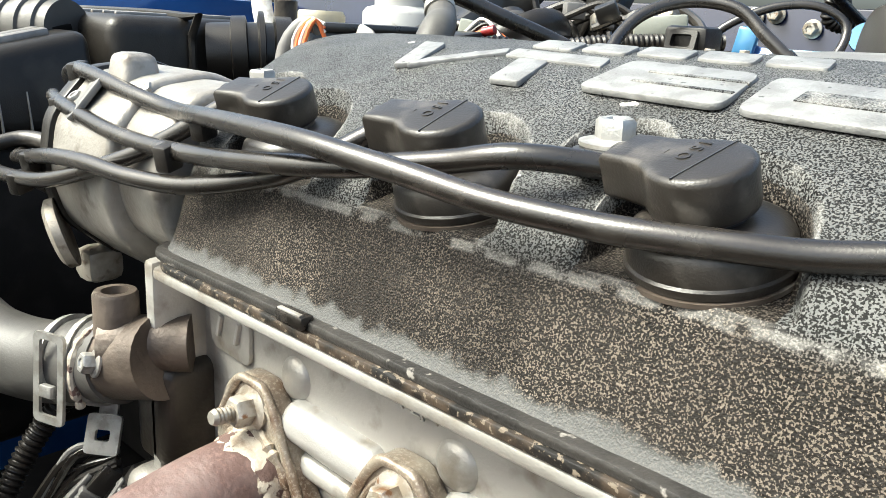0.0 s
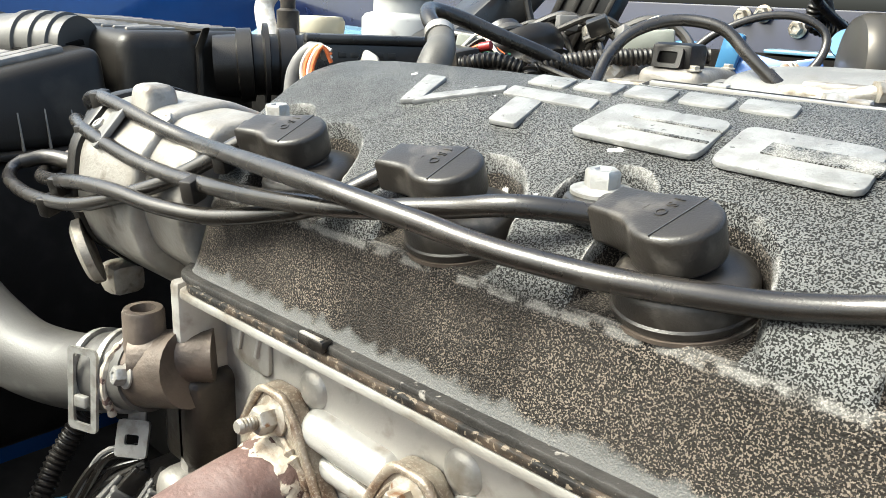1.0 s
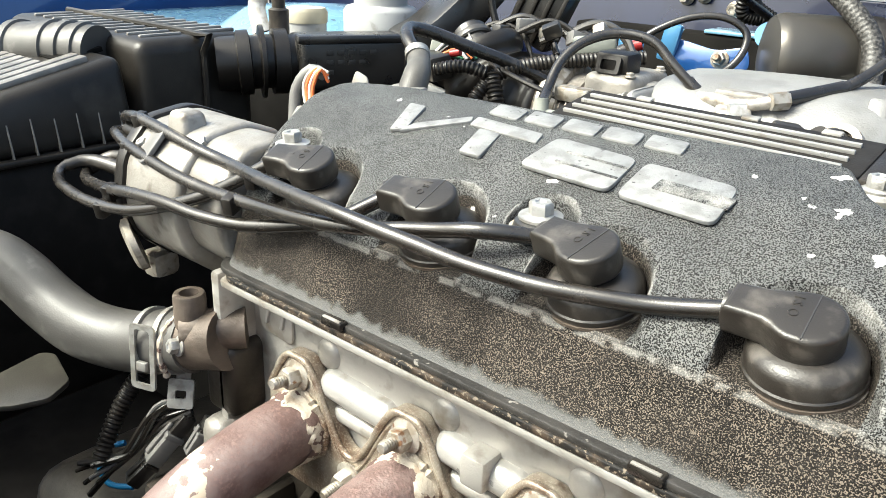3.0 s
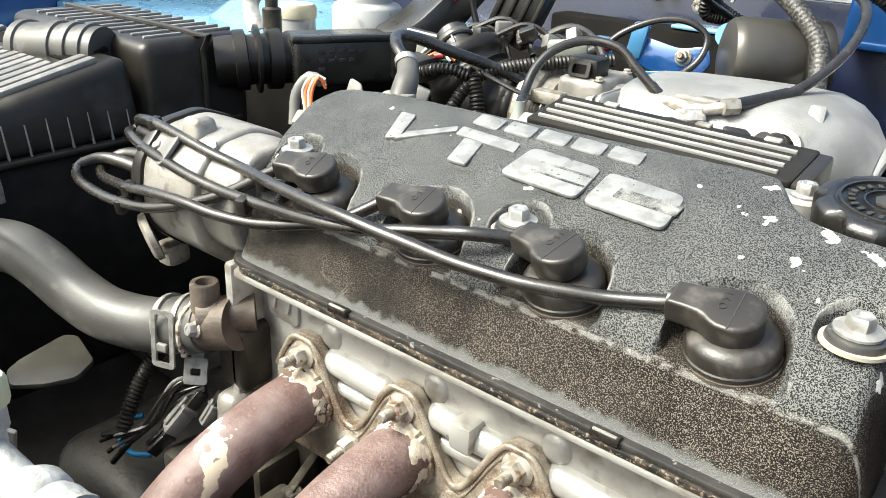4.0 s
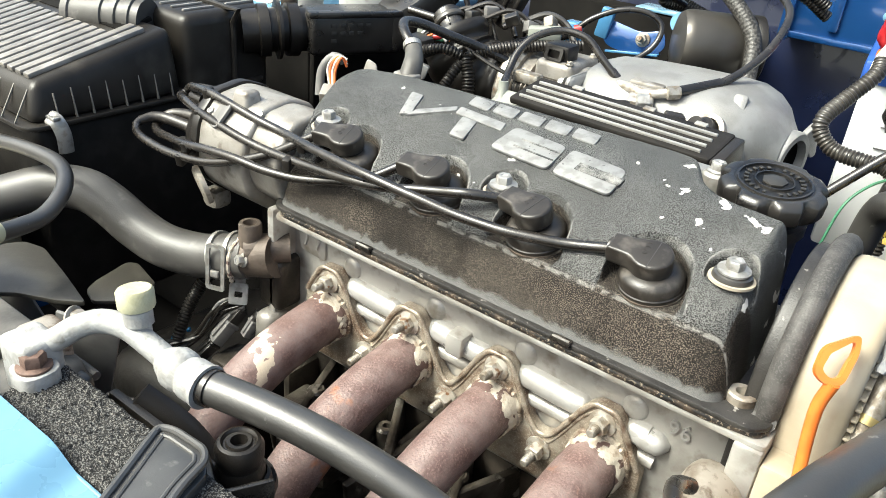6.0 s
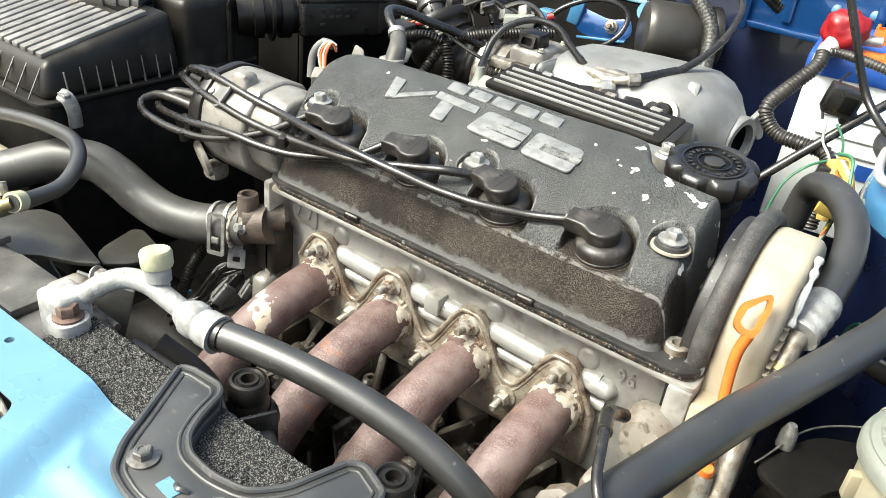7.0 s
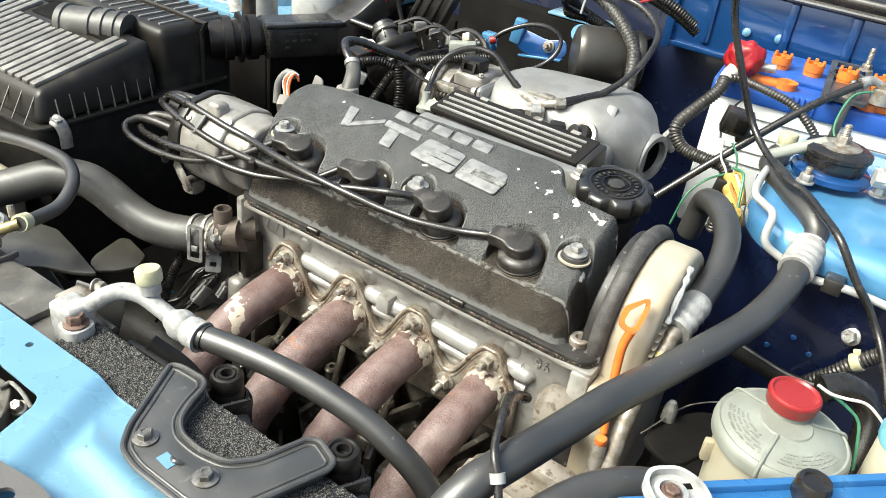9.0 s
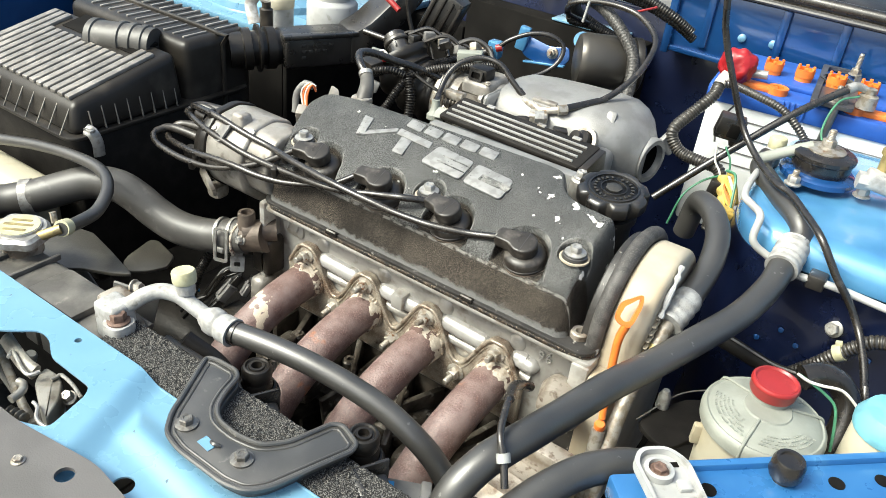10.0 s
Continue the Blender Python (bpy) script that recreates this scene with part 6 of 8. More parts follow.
part("arm", tube([(0.2759, 0.0687, 0.7881), (0.2940, 0.0747, 0.7810), (0.3123, 0.0804, 0.7735), (0.3279, 0.0855, 0.7675), (0.3479, 0.0945, 0.7628)], 0.0075, 12, 0.005), MATTE_BLACK, pump)
part("arm_edge", tube([(0.2759, 0.0647, 0.7966), (0.2940, 0.0707, 0.7895), (0.3123, 0.0764, 0.7820), (0.3279, 0.0815, 0.7760), (0.3479, 0.0905, 0.7713)], 0.0011, 8, 0.005), GREY_PLASTIC, pump, "thin pale edge of the arm")
bh = thing("feed_hose", (0.385, 0.02, 0.74), "black rubber feed hose bent behind the fluid reservoir", "hose")
part("hose", tube([(0.3531, 0.0324, 0.8089), (0.3653, 0.0422, 0.8120), (0.3794, 0.0475, 0.8074), (0.3900, 0.0455, 0.7958), (0.3935, 0.0368, 0.7809), (0.3937, 0.0252, 0.7648), (0.3935, 0.0133, 0.7487)], 0.0105, 18, 0.004), RUBBER, bh)

# side rail in front of the reservoir
bar = thing("side_rail", (0.36, -0.12, 0.79), "deep blue painted rail in front of the fluid reservoir", "body panel", kind="structure")
BAR = Matrix.Translation((0.275, -0.172, 0.808)) @ Matrix.Rotation(radians(43.5), 4, "Z")
part("rail", block(0.0, 0.36, -0.036, 0.0, -0.012, 0.008, 0.003, BAR), RAIL_BLUE, bar)
part("rail_lip", block(0.045, 0.36, -0.002, 0.004, 0.004, 0.013, 0.0015, BAR), RAIL_BLUE, bar)
# front face takes the darker copy of the blue, as its shaded side
part("front_face", block(0.0, 0.36, -0.040, -0.035, -0.12, 0.004, 0.002, BAR), BLUE_DEEP, bar)
# holes are black discs on the rail, painting the shade inside them
for u in (0.062, 0.155, 0.190):
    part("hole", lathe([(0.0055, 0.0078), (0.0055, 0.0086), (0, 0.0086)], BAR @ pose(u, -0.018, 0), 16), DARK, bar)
stop = thing("bonnet_stop", tuple(BAR @ Vector((0.118, -0.012, 0.008))), "black rubber bonnet stop screwed into the rail", "rubber stop")
part("stem", lathe([(0.007, 0.006), (0.007, 0.014)], BAR @ pose(0.118, -0.012, 0), 16), RUBBER, stop)
part("buffer", lathe([(0.010, 0.012), (0.0112, 0.015), (0.0108, 0.024), (0.0094, 0.027), (0.007, 0.027), (0.0065, 0.0255), (0, 0.0255)], BAR @ pose(0.118, -0.012, 0), 24), RUBBER, stop)
HLM = Matrix.Translation((0.0062, 0.0102, 0.0087)) @ BAR @ Matrix.Translation((0.014, -0.017, 0.010)) @ Matrix.Scale(0.80, 4) @ Matrix.Translation((-0.014, 0.017, -0.010))
hl = thing("headlamp_mount", tuple(HLM @ Vector((0.018, -0.02, 0.012))), "white plastic headlamp mount with a rusty screw", "mount")
line = round_outline([(-0.002, -0.062), (0.040, -0.062), (0.042, -0.010), (0.030, 0.006), (0.006, 0.006), (-0.004, -0.006)], 0.008, 4)
inner = [(0.019 + (x - 0.019) * 0.86, -0.028 + (y + 0.028) * 0.90) for x, y in line]
part("plate", prism(line, 0.010, 0.0135, 0.001, HLM), WHITE_PLASTIC, hl)
part("rim", ring_frame(line, inner, 0.013, 0.0195, HLM), WHITE_PLASTIC, hl)
part("boss", lathe([(0.0125, 0.013), (0.0120, 0.019), (0.009, 0.020), (0.0085, 0.016), (0, 0.016)], HLM @ pose(0.014, -0.017, 0), 24), WHITE_PLASTIC, hl)
hex_bolt("screw", tuple(HLM @ Vector((0.014, -0.017, 0.016))), (0, 0, 1), 0.0095, hl, RUST_BOLT, "rusty cross-head screw", height=0.5)
# black slab laid on the plate as the shade of a slot
part("slot", block(0.026, 0.034, -0.012, -0.007, 0.0134, 0.0142, 0, HLM), DARK, hl)
part("square_boss", block(0.024, 0.034, -0.038, -0.028, 0.013, 0.018, 0.001, HLM), WHITE_PLASTIC, hl)

# ---- intake side ----
rail = thing("fuel_rail_cover", (0.0, 0.155, 0.855), "black fuel rail cover with bright raised stripes", "engine cover")
RT = Matrix.Translation((0.0, 0.157, 0.866)) @ Matrix.Rotation(radians(10), 4, "X") @ Matrix.Rotation(radians(-1.5), 4, "Z")
part("plate", prism(round_outline([(-0.088, -0.020), (0.088, -0.020), (0.088, 0.029), (-0.088, 0.029)], 0.003, 3), -0.006, 0.0, 0.0015, RT), MATTE_BLACK, rail)
part("end_cap", block(0.0865, 0.096, -0.019, 0.028, -0.034, -0.001, 0.002, RT), PLASTIC, rail)
for k in range(4):
    v = -0.0130 + k * 0.0100
    part("stripe", block(-0.082, 0.078, v - 0.0012, v + 0.0012, -0.0005, 0.0020, 0.0004, RT), ALU_BRIGHT, rail, "bright raised stripe")
for u, v in ((-0.050, 0.027), (0.016, 0.0275), (0.060, 0.0275)):
    part("notch_tab", block(u - 0.005, u + 0.005, v - 0.002, v + 0.0035, -0.004, 0.0012, 0.0006, RT), ALU, rail)
inl = thing("intake_runner", (0.0, 0.14, 0.80), "pale cast aluminium intake runner flange behind the valve cover", "intake manifold")
part("side_flange", block(-0.088, 0.094, 0.119, 0.134, 0.825, 0.8600, 0.003), PLENUM, inl)
part("runners", block(-0.085, 0.085, 0.128, 0.25, 0.76, 0.846, 0.012, seg=3), PLENUM, inl)
hex_bolt("screw", (0.100, 0.118, 0.862), (0, 0, 1), 0.011, inl, ZINC, "zinc flanged screw")
part("screw_post", lathe([(0.010, 0), (0.010, 0.028), (0.008, 0.030), (0, 0.030)], pose(0.100, 0.118, 0.832), 18), ALU, inl)

plen = thing("intake_plenum", (0.03, 0.285, 0.79), "smooth pale cast aluminium intake plenum with an open end port", "intake manifold")
PLEN = [(-0.080, 0.283, 0.835, 0.036, 0.030), (-0.076, 0.284, 0.835, 0.050, 0.038), (-0.066, 0.287, 0.834, 0.060, 0.043), (-0.040, 0.291, 0.834, 0.066, 0.045), (0.000, 0.296, 0.834, 0.070, 0.046), (0.040, 0.301, 0.834, 0.071, 0.046),
        (0.062, 0.303, 0.834, 0.067, 0.045), (0.078, 0.303, 0.832, 0.058, 0.042), (0.090, 0.302, 0.829, 0.047, 0.037), (0.098, 0.300, 0.826, 0.036, 0.031), (0.104, 0.298, 0.824, 0.029, 0.027)]
pbm = bmesh.new()
rings = []
for x, y, z, ry, rz in PLEN:
    ring = []
    for k in range(48):
        c, d = math.cos(2 * math.pi * k / 48), math.sin(2 * math.pi * k / 48)
        ring.append(pbm.verts.new((x, y + ry * math.copysign(abs(c) ** 0.78, c), z + rz * math.copysign(abs(d) ** 0.78, d))))
    rings.append(ring)
for r0, r1 in zip(rings, rings[1:]):
    for k in range(48):
        pbm.faces.new((r0[k], r0[(k + 1) % 48], r1[(k + 1) % 48], r1[k]))
pbm.faces.new(rings[0][::-1])
pbm.faces.new(rings[-1])
part("body", pbm, PLENUM, plen)
PORT = axis((0.103, 0.298, 0.824), (1, -0.22, 0.0))
part("port_rim", lathe([(0.0255, -0.006), (0.0275, 0.0), (0.0275, 0.007), (0.0260, 0.009), (0.0205, 0.009), (0.0190, 0.001), (0, 0.001)], PORT, 40), PLENUM, plen)
# black disc painting the dark of the bore
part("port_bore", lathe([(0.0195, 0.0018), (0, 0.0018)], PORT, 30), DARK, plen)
part("ear", prism(round_outline([(-0.004, 0.0), (0.028, 0.010), (0.030, 0.018), (-0.004, 0.026)], 0.005, 3), 0, 0.006, 0.0012, axis((0.105, 0.318, 0.838), (1, -0.3, 0.0)) @ pose(0, 0, 0, 0, 0, -60)), PLENUM, plen)
part("boss", block(-0.006, 0.006, -0.008, 0.008, 0, 0.012, 0.003, pose(0.062, 0.270, 0.866, 48, 0, 10)), PLENUM, plen)
part("sensor_ring", lathe([(0.0165, 0), (0.0165, 0.005), (0.0125, 0.006), (0.0120, 0.001)], axis((0.056, 0.222, 0.852), (-0.3, -0.8, 0.45)), 24), STEEL_OLD, plen, "tarnished ring")
part("sensor", lathe([(0.0115, -0.004), (0.0115, 0.010), (0.0080, 0.014), (0.0080, 0.020), (0, 0.020)], axis((0.056, 0.222, 0.852), (-0.45, -0.75, 0.45)), 20), PLASTIC, plen, "black sensor plug")
part("sensor_plug", block(-0.007, 0.007, -0.006, 0.006, 0, 0.016, 0.002, axis((0.040, 0.202, 0.862), (-0.8, -0.5, 0.1))), PLASTIC, plen)

thr = thing("throttle_body", (-0.105, 0.25, 0.80), "cast aluminium throttle body with a black sensor on top", "throttle body")
part("bore", lathe([(0.035, 0), (0.035, 0.012), (0.030, 0.014), (0.030, 0.052), (0.037, 0.054), (0.037, 0.064)], axis((-0.140, 0.258, 0.832), (1, 0.06, 0)), 36), DIZ_ALU, thr)
part("plate", block(-0.082, -0.072, 0.218, 0.292, 0.795, 0.868, 0.006, seg=3), PLENUM, thr)
part("top_block", block(-0.122, -0.082, 0.232, 0.290, 0.846, 0.874, 0.006, seg=3), DIZ_ALU, thr)
part("side_block", block(-0.118, -0.084, 0.212, 0.235, 0.815, 0.852, 0.006, seg=3), DIZ_ALU, thr)
part("sensor", block(-0.118, -0.092, 0.240, 0.262, 0.870, 0.888, 0.003), PLASTIC, thr, "black throttle sensor")
part("sensor_frame", ring_frame(round_outline([(-0.009, -0.006), (0.009, -0.006), (0.009, 0.006), (-0.009, 0.006)], 0.002, 2), round_outline([(-0.006, -0.0035), (0.006, -0.0035), (0.006, 0.0035), (-0.006, 0.0035)], 0.0015, 2), 0, 0.004, axis((-0.105, 0.240, 0.879), (0, -1, 0.3))), PLASTIC, thr)
part("pale_plug", block(-0.020, 0.012, -0.008, 0.008, -0.006, 0.006, 0.002, pose(-0.134, 0.274, 0.888, 0, -6, 28)), LID, thr, "off-white connector")
part("boot_ring", lathe([(0.040, -0.010), (0.044, -0.006), (0.044, 0.004), (0.040, 0.008), (0.033, 0.008)], axis((-0.148, 0.258, 0.832), (1, 0.06, 0)), 32), STEEL_OLD, thr, "tarnished clamp ring")
part("intake_boot", tube([(-0.146, 0.258, 0.832), (-0.165, 0.252, 0.832), (-0.188, 0.245, 0.838), (-0.210, 0.243, 0.850), (-0.228, 0.244, 0.872)], ribbed(0.036, 0.011, 0.06), 28, 0.002), PLASTIC, thr, "black ribbed intake boot")
for x0, y0 in ((-0.117, 0.284), (-0.088, 0.284), (-0.088, 0.238)):
    hex_bolt("cover_screw", (x0, y0, 0.8735), (0, 0, 1), 0.0062, thr, STEEL_OLD, "small dull screw", height=0.5)
part("joint_line", block(-0.1225, -0.0815, 0.2315, 0.2905, 0.8575, 0.8587, 0.0003), BOLT_DARK, thr)
part("stop_screw", lathe([(0.0022, 0), (0.0022, 0.016), (0.004, 0.016), (0.004, 0.019), (0, 0.019)], axis((-0.098, 0.211, 0.836), (-0.5, -0.8, 0.3)), 10), BRASS, thr)
part("return_spring", tube([(-0.120, 0.206, 0.850), (-0.112, 0.203, 0.852), (-0.100, 0.202, 0.853)], ribbed(0.0065, 0.0022, 0.25), 14, 0.0006), BOLT_DARK, thr)
part("throttle_cable", tube([(-0.118, 0.202, 0.858), (-0.150, 0.200, 0.866), (-0.190, 0.215, 0.872), (-0.235, 0.262, 0.872)], 0.0020, 8, 0.004), PLASTIC, thr)
for y0, z0 in ((0.224, 0.860), (0.286, 0.862), (0.222, 0.803)):
    hex_bolt("bolt", (-0.0825, y0, z0), (-1, 0, 0), 0.009, thr, ZINC, "small zinc bolt")
part("cable_wheel", prism(round_outline([(-0.016, -0.010), (0.014, -0.014), (0.016, 0.008), (-0.006, 0.014)], 0.006, 4), 0, 0.004, 0.001, axis((-0.112, 0.207, 0.846), (0, -0.8, 0.5))), STEEL_OLD, thr)
part("lever", block(-0.122, -0.096, 0.196, 0.208, 0.858, 0.868, 0.002), STEEL_OLD, thr)
noz = thing("vacuum_nipple", (-0.108, 0.170, 0.85), "white plastic vacuum nipple behind the valve cover", "fitting")
part("base", lathe([(0.010, 0.0), (0.010, 0.005), (0.007, 0.008), (0.0048, 0.014), (0.0044, 0.022), (0, 0.022)], axis((-0.112, 0.168, 0.842), (-0.1, 0.1, 1)), 20), LID, noz)
part("wing", prism(round_outline([(0.0, -0.008), (0.028, -0.004), (0.030, 0.006), (0.0, 0.008)], 0.004, 3), 0, 0.004, 0.001, axis((-0.110, 0.166, 0.850), (0.1, -0.6, 0.8))), LID, noz)
vac = thing("vacuum_hose", (-0.104, 0.241, 0.901), "black rubber vacuum hose arching over the throttle body", "hose")
part("hose", tube([(-0.1145, 0.172, 0.860), (-0.123, 0.190, 0.866), (-0.126, 0.207, 0.881), (-0.120, 0.223, 0.894), (-0.104, 0.241, 0.901), (-0.080, 0.248, 0.898), (-0.062, 0.248, 0.884), (-0.047, 0.249, 0.872), (-0.038, 0.252, 0.866)], 0.0035, 16, 0.004), RUBBER, vac)
part("end_collar", tube([(-0.1145, 0.172, 0.860), (-0.1175, 0.178, 0.8615), (-0.120, 0.184, 0.8635)], 0.0041, 16, 0.002), RUBBER, vac)
part("end_collar", tube([(-0.051, 0.2485, 0.8755), (-0.045, 0.249, 0.8705), (-0.038, 0.252, 0.866)], 0.0041, 16, 0.002), RUBBER, vac)
fit = thing("hose_fitting", (0.0, 0.222, 0.855), "oxidised metal hose fitting on the intake plenum", "fitting")
part("pipe", tube([(-0.042, 0.246, 0.866), (-0.026, 0.238, 0.868), (-0.008, 0.232, 0.868), (0.010, 0.238, 0.872)], 0.0042, 14, 0.004), STUD_STEEL, fit)
part("junction", block(-0.012, 0.010, -0.008, 0.008, -0.010, 0.006, 0.003, pose(-0.008, 0.226, 0.861, 10, 0, 25), seg=3), STUD_STEEL, fit)
part("nut", lathe([(0, -0.005), (0.0066, -0.005), (0.0066, 0.005), (0, 0.005)], axis((-0.003, 0.216, 0.866), (0.8, 0.5, 0.1)), 6), ZINC, fit)
part("nut", lathe([(0, -0.005), (0.0058, -0.005), (0.0058, 0.006), (0, 0.006)], axis((0.013, 0.238, 0.873), (0.7, 0.7, 0.1)), 6), STEEL_OLD, fit)
part("black_end", lathe([(0.0055, 0), (0.0065, 0.004), (0.0055, 0.012), (0.003, 0.020), (0, 0.020)], axis((-0.010, 0.206, 0.860), (-0.9, -0.4, 0)), 14), PLASTIC, fit)
part("bracket", block(-0.030, 0.002, 0.244, 0.262, 0.868, 0.874, 0.002), DIZ_ALU, fit)
LA = [(0.014, 0.240, 0.873), (0.038, 0.279, 0.880), (0.054, 0.315, 0.897), (0.059, 0.352, 0.917), (0.050, 0.389, 0.935), (0.016, 0.416, 0.949), (-0.022, 0.424, 0.953), (-0.061, 0.430, 0.948), (-0.089, 0.432, 0.938), (-0.098, 0.450, 0.92), (-0.09, 0.50, 0.90)]
lh = thing("fuel_hose", (0.04, 0.30, 0.87), "long black rubber hose looping back to the firewall", "hose")
part("hose", tube(LA, 0.0037, 16, 0.005), RUBBER, lh)
part("sleeve", tube([(0.012, 0.238, 0.873), (0.024, 0.257, 0.876), (0.038, 0.279, 0.880)], 0.0046, 16, 0.003), RUBBER, lh)
solo("braided_hose", tube([(0.030, 0.385, 0.845), (0.026, 0.404, 0.866), (0.016, 0.420, 0.897), (-0.013, 0.430, 0.924), (-0.047, 0.440, 0.942), (-0.080, 0.450, 0.945), (-0.103, 0.47, 0.93), (-0.11, 0.52, 0.90)], lambda s, d: 0.0080 * (1 + 0.02 * math.sin(d * 1500)), 22, 0.0009), BRAID, "grey braided hose looping beside the black canister", "hose")
for dz, dy in ((0.012, 0.02), (0.0, 0.035)):
    solo("corrugated_conduit", tube([(0.062, 0.47 + dy, 0.915 + dz), (0.035, 0.455 + dy, 0.934 + dz), (-0.01, 0.452 + dy, 0.948 + dz), (-0.055, 0.455 + dy, 0.950 + dz), (-0.098, 0.462 + dy, 0.938), (-0.112, 0.470 + dy, 0.915 - dz), (-0.09, 0.49 + dy, 0.895), (-0.05, 0.52, 0.885)], ribbed(0.0058, 0.0018, 0.1), 12, 0.0006), PLASTIC, "black corrugated wiring conduit looping by the firewall", "conduit", "firewall conduits")
solo("cable_tie", block(-0.0165, 0.0165, -0.0018, 0.0018, -0.001, 0.001, 0.0006, pose(0.012, 0.432, 0.954, 10, -20, 30)), RED, "red cable tie round the loom", "cable tie")
solo("cable_tie", block(-0.0015, 0.0015, -0.002, 0.002, -0.014, 0.014, 0.0006, pose(-0.062, 0.425, 0.935, 0, 8, 0)), WHITE_PLASTIC, "white cable tie hanging from the loom", "cable tie")
can = thing("canister", (-0.02, 0.44, 0.84), "round satin black metal canister by the firewall", "canister")
cx = axis((-0.055, 0.412, 0.876), (0.82, 0.55, -0.02))
part("drum", lathe([(0, -0.004), (0.026, -0.003), (0.0325, -0.001), (0.0350, 0.003), (0.0360, 0.008), (0.0360, 0.054), (0.0345, 0.056), (0.0345, 0.059), (0.0360, 0.061), (0.0360, 0.068), (0.0345, 0.071), (0, 0.071)], cx, 48), CANISTER, can)
part("cap", lathe([(0.036, 0.071), (0.0375, 0.073), (0.0375, 0.080), (0.030, 0.084), (0, 0.085)], cx, 36), PLASTIC, can)
part("strap", block(0.0, 0.016, -0.02, 0.02, -0.06, -0.034, 0.003, pose(-0.015, 0.44, 0.876)), NAVY, can)
bb = thing("blue_bracket", (-0.13, 0.44, 0.83), "small blue painted steel bracket with bolts on the firewall", "bracket")
# plate in the shaded blue, flange and arm in the lit blue
part("plate", prism(round_outline([(-0.044, -0.004), (-0.030, -0.018), (0.020, -0.024), (0.036, -0.008), (0.030, 0.010), (0.004, 0.004), (-0.036, 0.012)], 0.007, 4), 0, 0.004, 0.001, axis((-0.114, 0.440, 0.868), (0.1, -0.95, 0.25))), BLUE_DEEP, bb)
part("flange", block(-0.030, 0.030, -0.014, 0.002, -0.002, 0.001, 0.001, pose(-0.112, 0.436, 0.850, -8, -6, 8)), TOWER_BLUE, bb, "bright edge of the bracket")
part("arm", block(-0.046, -0.030, -0.006, 0.006, -0.020, 0.014, 0.003, pose(-0.114, 0.438, 0.872, 0, 10, 8)), TOWER_BLUE, bb)
part("tab", lathe([(0.012, 0), (0.012, 0.003), (0, 0.003)], axis((-0.072, 0.455, 0.888), (0.2, -0.8, 0.4)), 24), TOWER_BLUE, bb)
part("post", block(-0.162, -0.144, 0.352, 0.368, 0.862, 0.886, 0.003), TOWER_BLUE, bb)
hex_bolt("bolt", (-0.104, 0.4345, 0.866), (0.1, -0.95, 0.25), 0.012, bb, STEEL_OLD, "steel bolt", stud=0.008)
hex_bolt("nut", (-0.170, 0.352, 0.872), (-0.5, -0.7, 0.4), 0.013, bb, STEEL_OLD, "grey nut")
part("red_collar", lathe([(0.005, -0.004), (0.005, 0.004), (0, 0.004)], axis((-0.143, 0.352, 0.880), (0.8, 0.4, 0.3)), 12), RED, bb)
solo("thin_hose", tube([(-0.146, 0.350, 0.878), (-0.131, 0.357, 0.893), (-0.107, 0.370, 0.905), (-0.083, 0.380, 0.906), (-0.066, 0.384, 0.895), (-0.066, 0.376, 0.877), (-0.078, 0.362, 0.862), (-0.10, 0.34, 0.85)], 0.0030, 12, 0.004), RUBBER, "thin black hose curving over the blue bracket", "hose")
solo("rubber_pipe", tube([(-0.150, 0.348, 0.876), (-0.165, 0.335, 0.868), (-0.185, 0.310, 0.862), (-0.20, 0.28, 0.855)], 0.006, 12, 0.004), RUBBER, "black rubber pipe below the blue bracket", "hose")

vc = thing("vacuum_valve", (-0.2538, 0.2657, 0.8855), "black round vacuum valve behind the throttle body", "valve")
VC = axis((-0.2538, 0.2657, 0.8855), (0.7452, -0.3167, -0.5868))
part("cap", lathe([(0, 0), (0.0130, 0.0005), (0.0150, 0.003), (0.0150, 0.008), (0.0140, 0.009)], VC, 28), PLASTIC_DARK, vc)
part("collar", lathe([(0.0165, 0.009), (0.0172, 0.0105), (0.0172, 0.014), (0.0160, 0.0155)], VC, 28), CONDUIT, vc, "dusty flange")
part("body", lathe([(0.0145, 0.015), (0.0145, 0.0236), (0.0200, 0.0344), (0.0215, 0.0429), (0, 0.0429)], VC, 28), PLASTIC_DARK, vc)
part("spout", tube([(-0.2442, 0.2616, 0.8779), (-0.2942, 0.2556, 0.8819)], 0.0042, 10, 0.004), RUBBER, vc)
for k in range(3):
    a = radians(40 + 120 * k)
    part("rib", block(-0.001, 0.001, 0.0140, 0.0180, 0.016, 0.0258, 0.0004, VC @ Matrix.Rotation(a, 4, "Z")), PLASTIC_DARK, vc)

# breather elbow and its hose
pcv = thing("breather_pipe", (-0.172, 0.112, 0.86), "grey rubber breather elbow rising from the valve cover", "breather")
part("elbow", tube([(-0.160, 0.094, 0.868), (-0.163, 0.102, 0.878), (-0.170, 0.112, 0.882), (-0.178, 0.120, 0.888)], lambda s, d: 0.0092 - 0.002 * s, 20, 0.003), BREATHER, pcv)
part("band", lathe([(0.0065, -0.002), (0.0080, -0.002), (0.0080, 0.003), (0.0065, 0.003)], axis((-0.178, 0.119, 0.888), (-0.6, 0.5, 0.55)), 20), ZINC, pcv, "metal band")
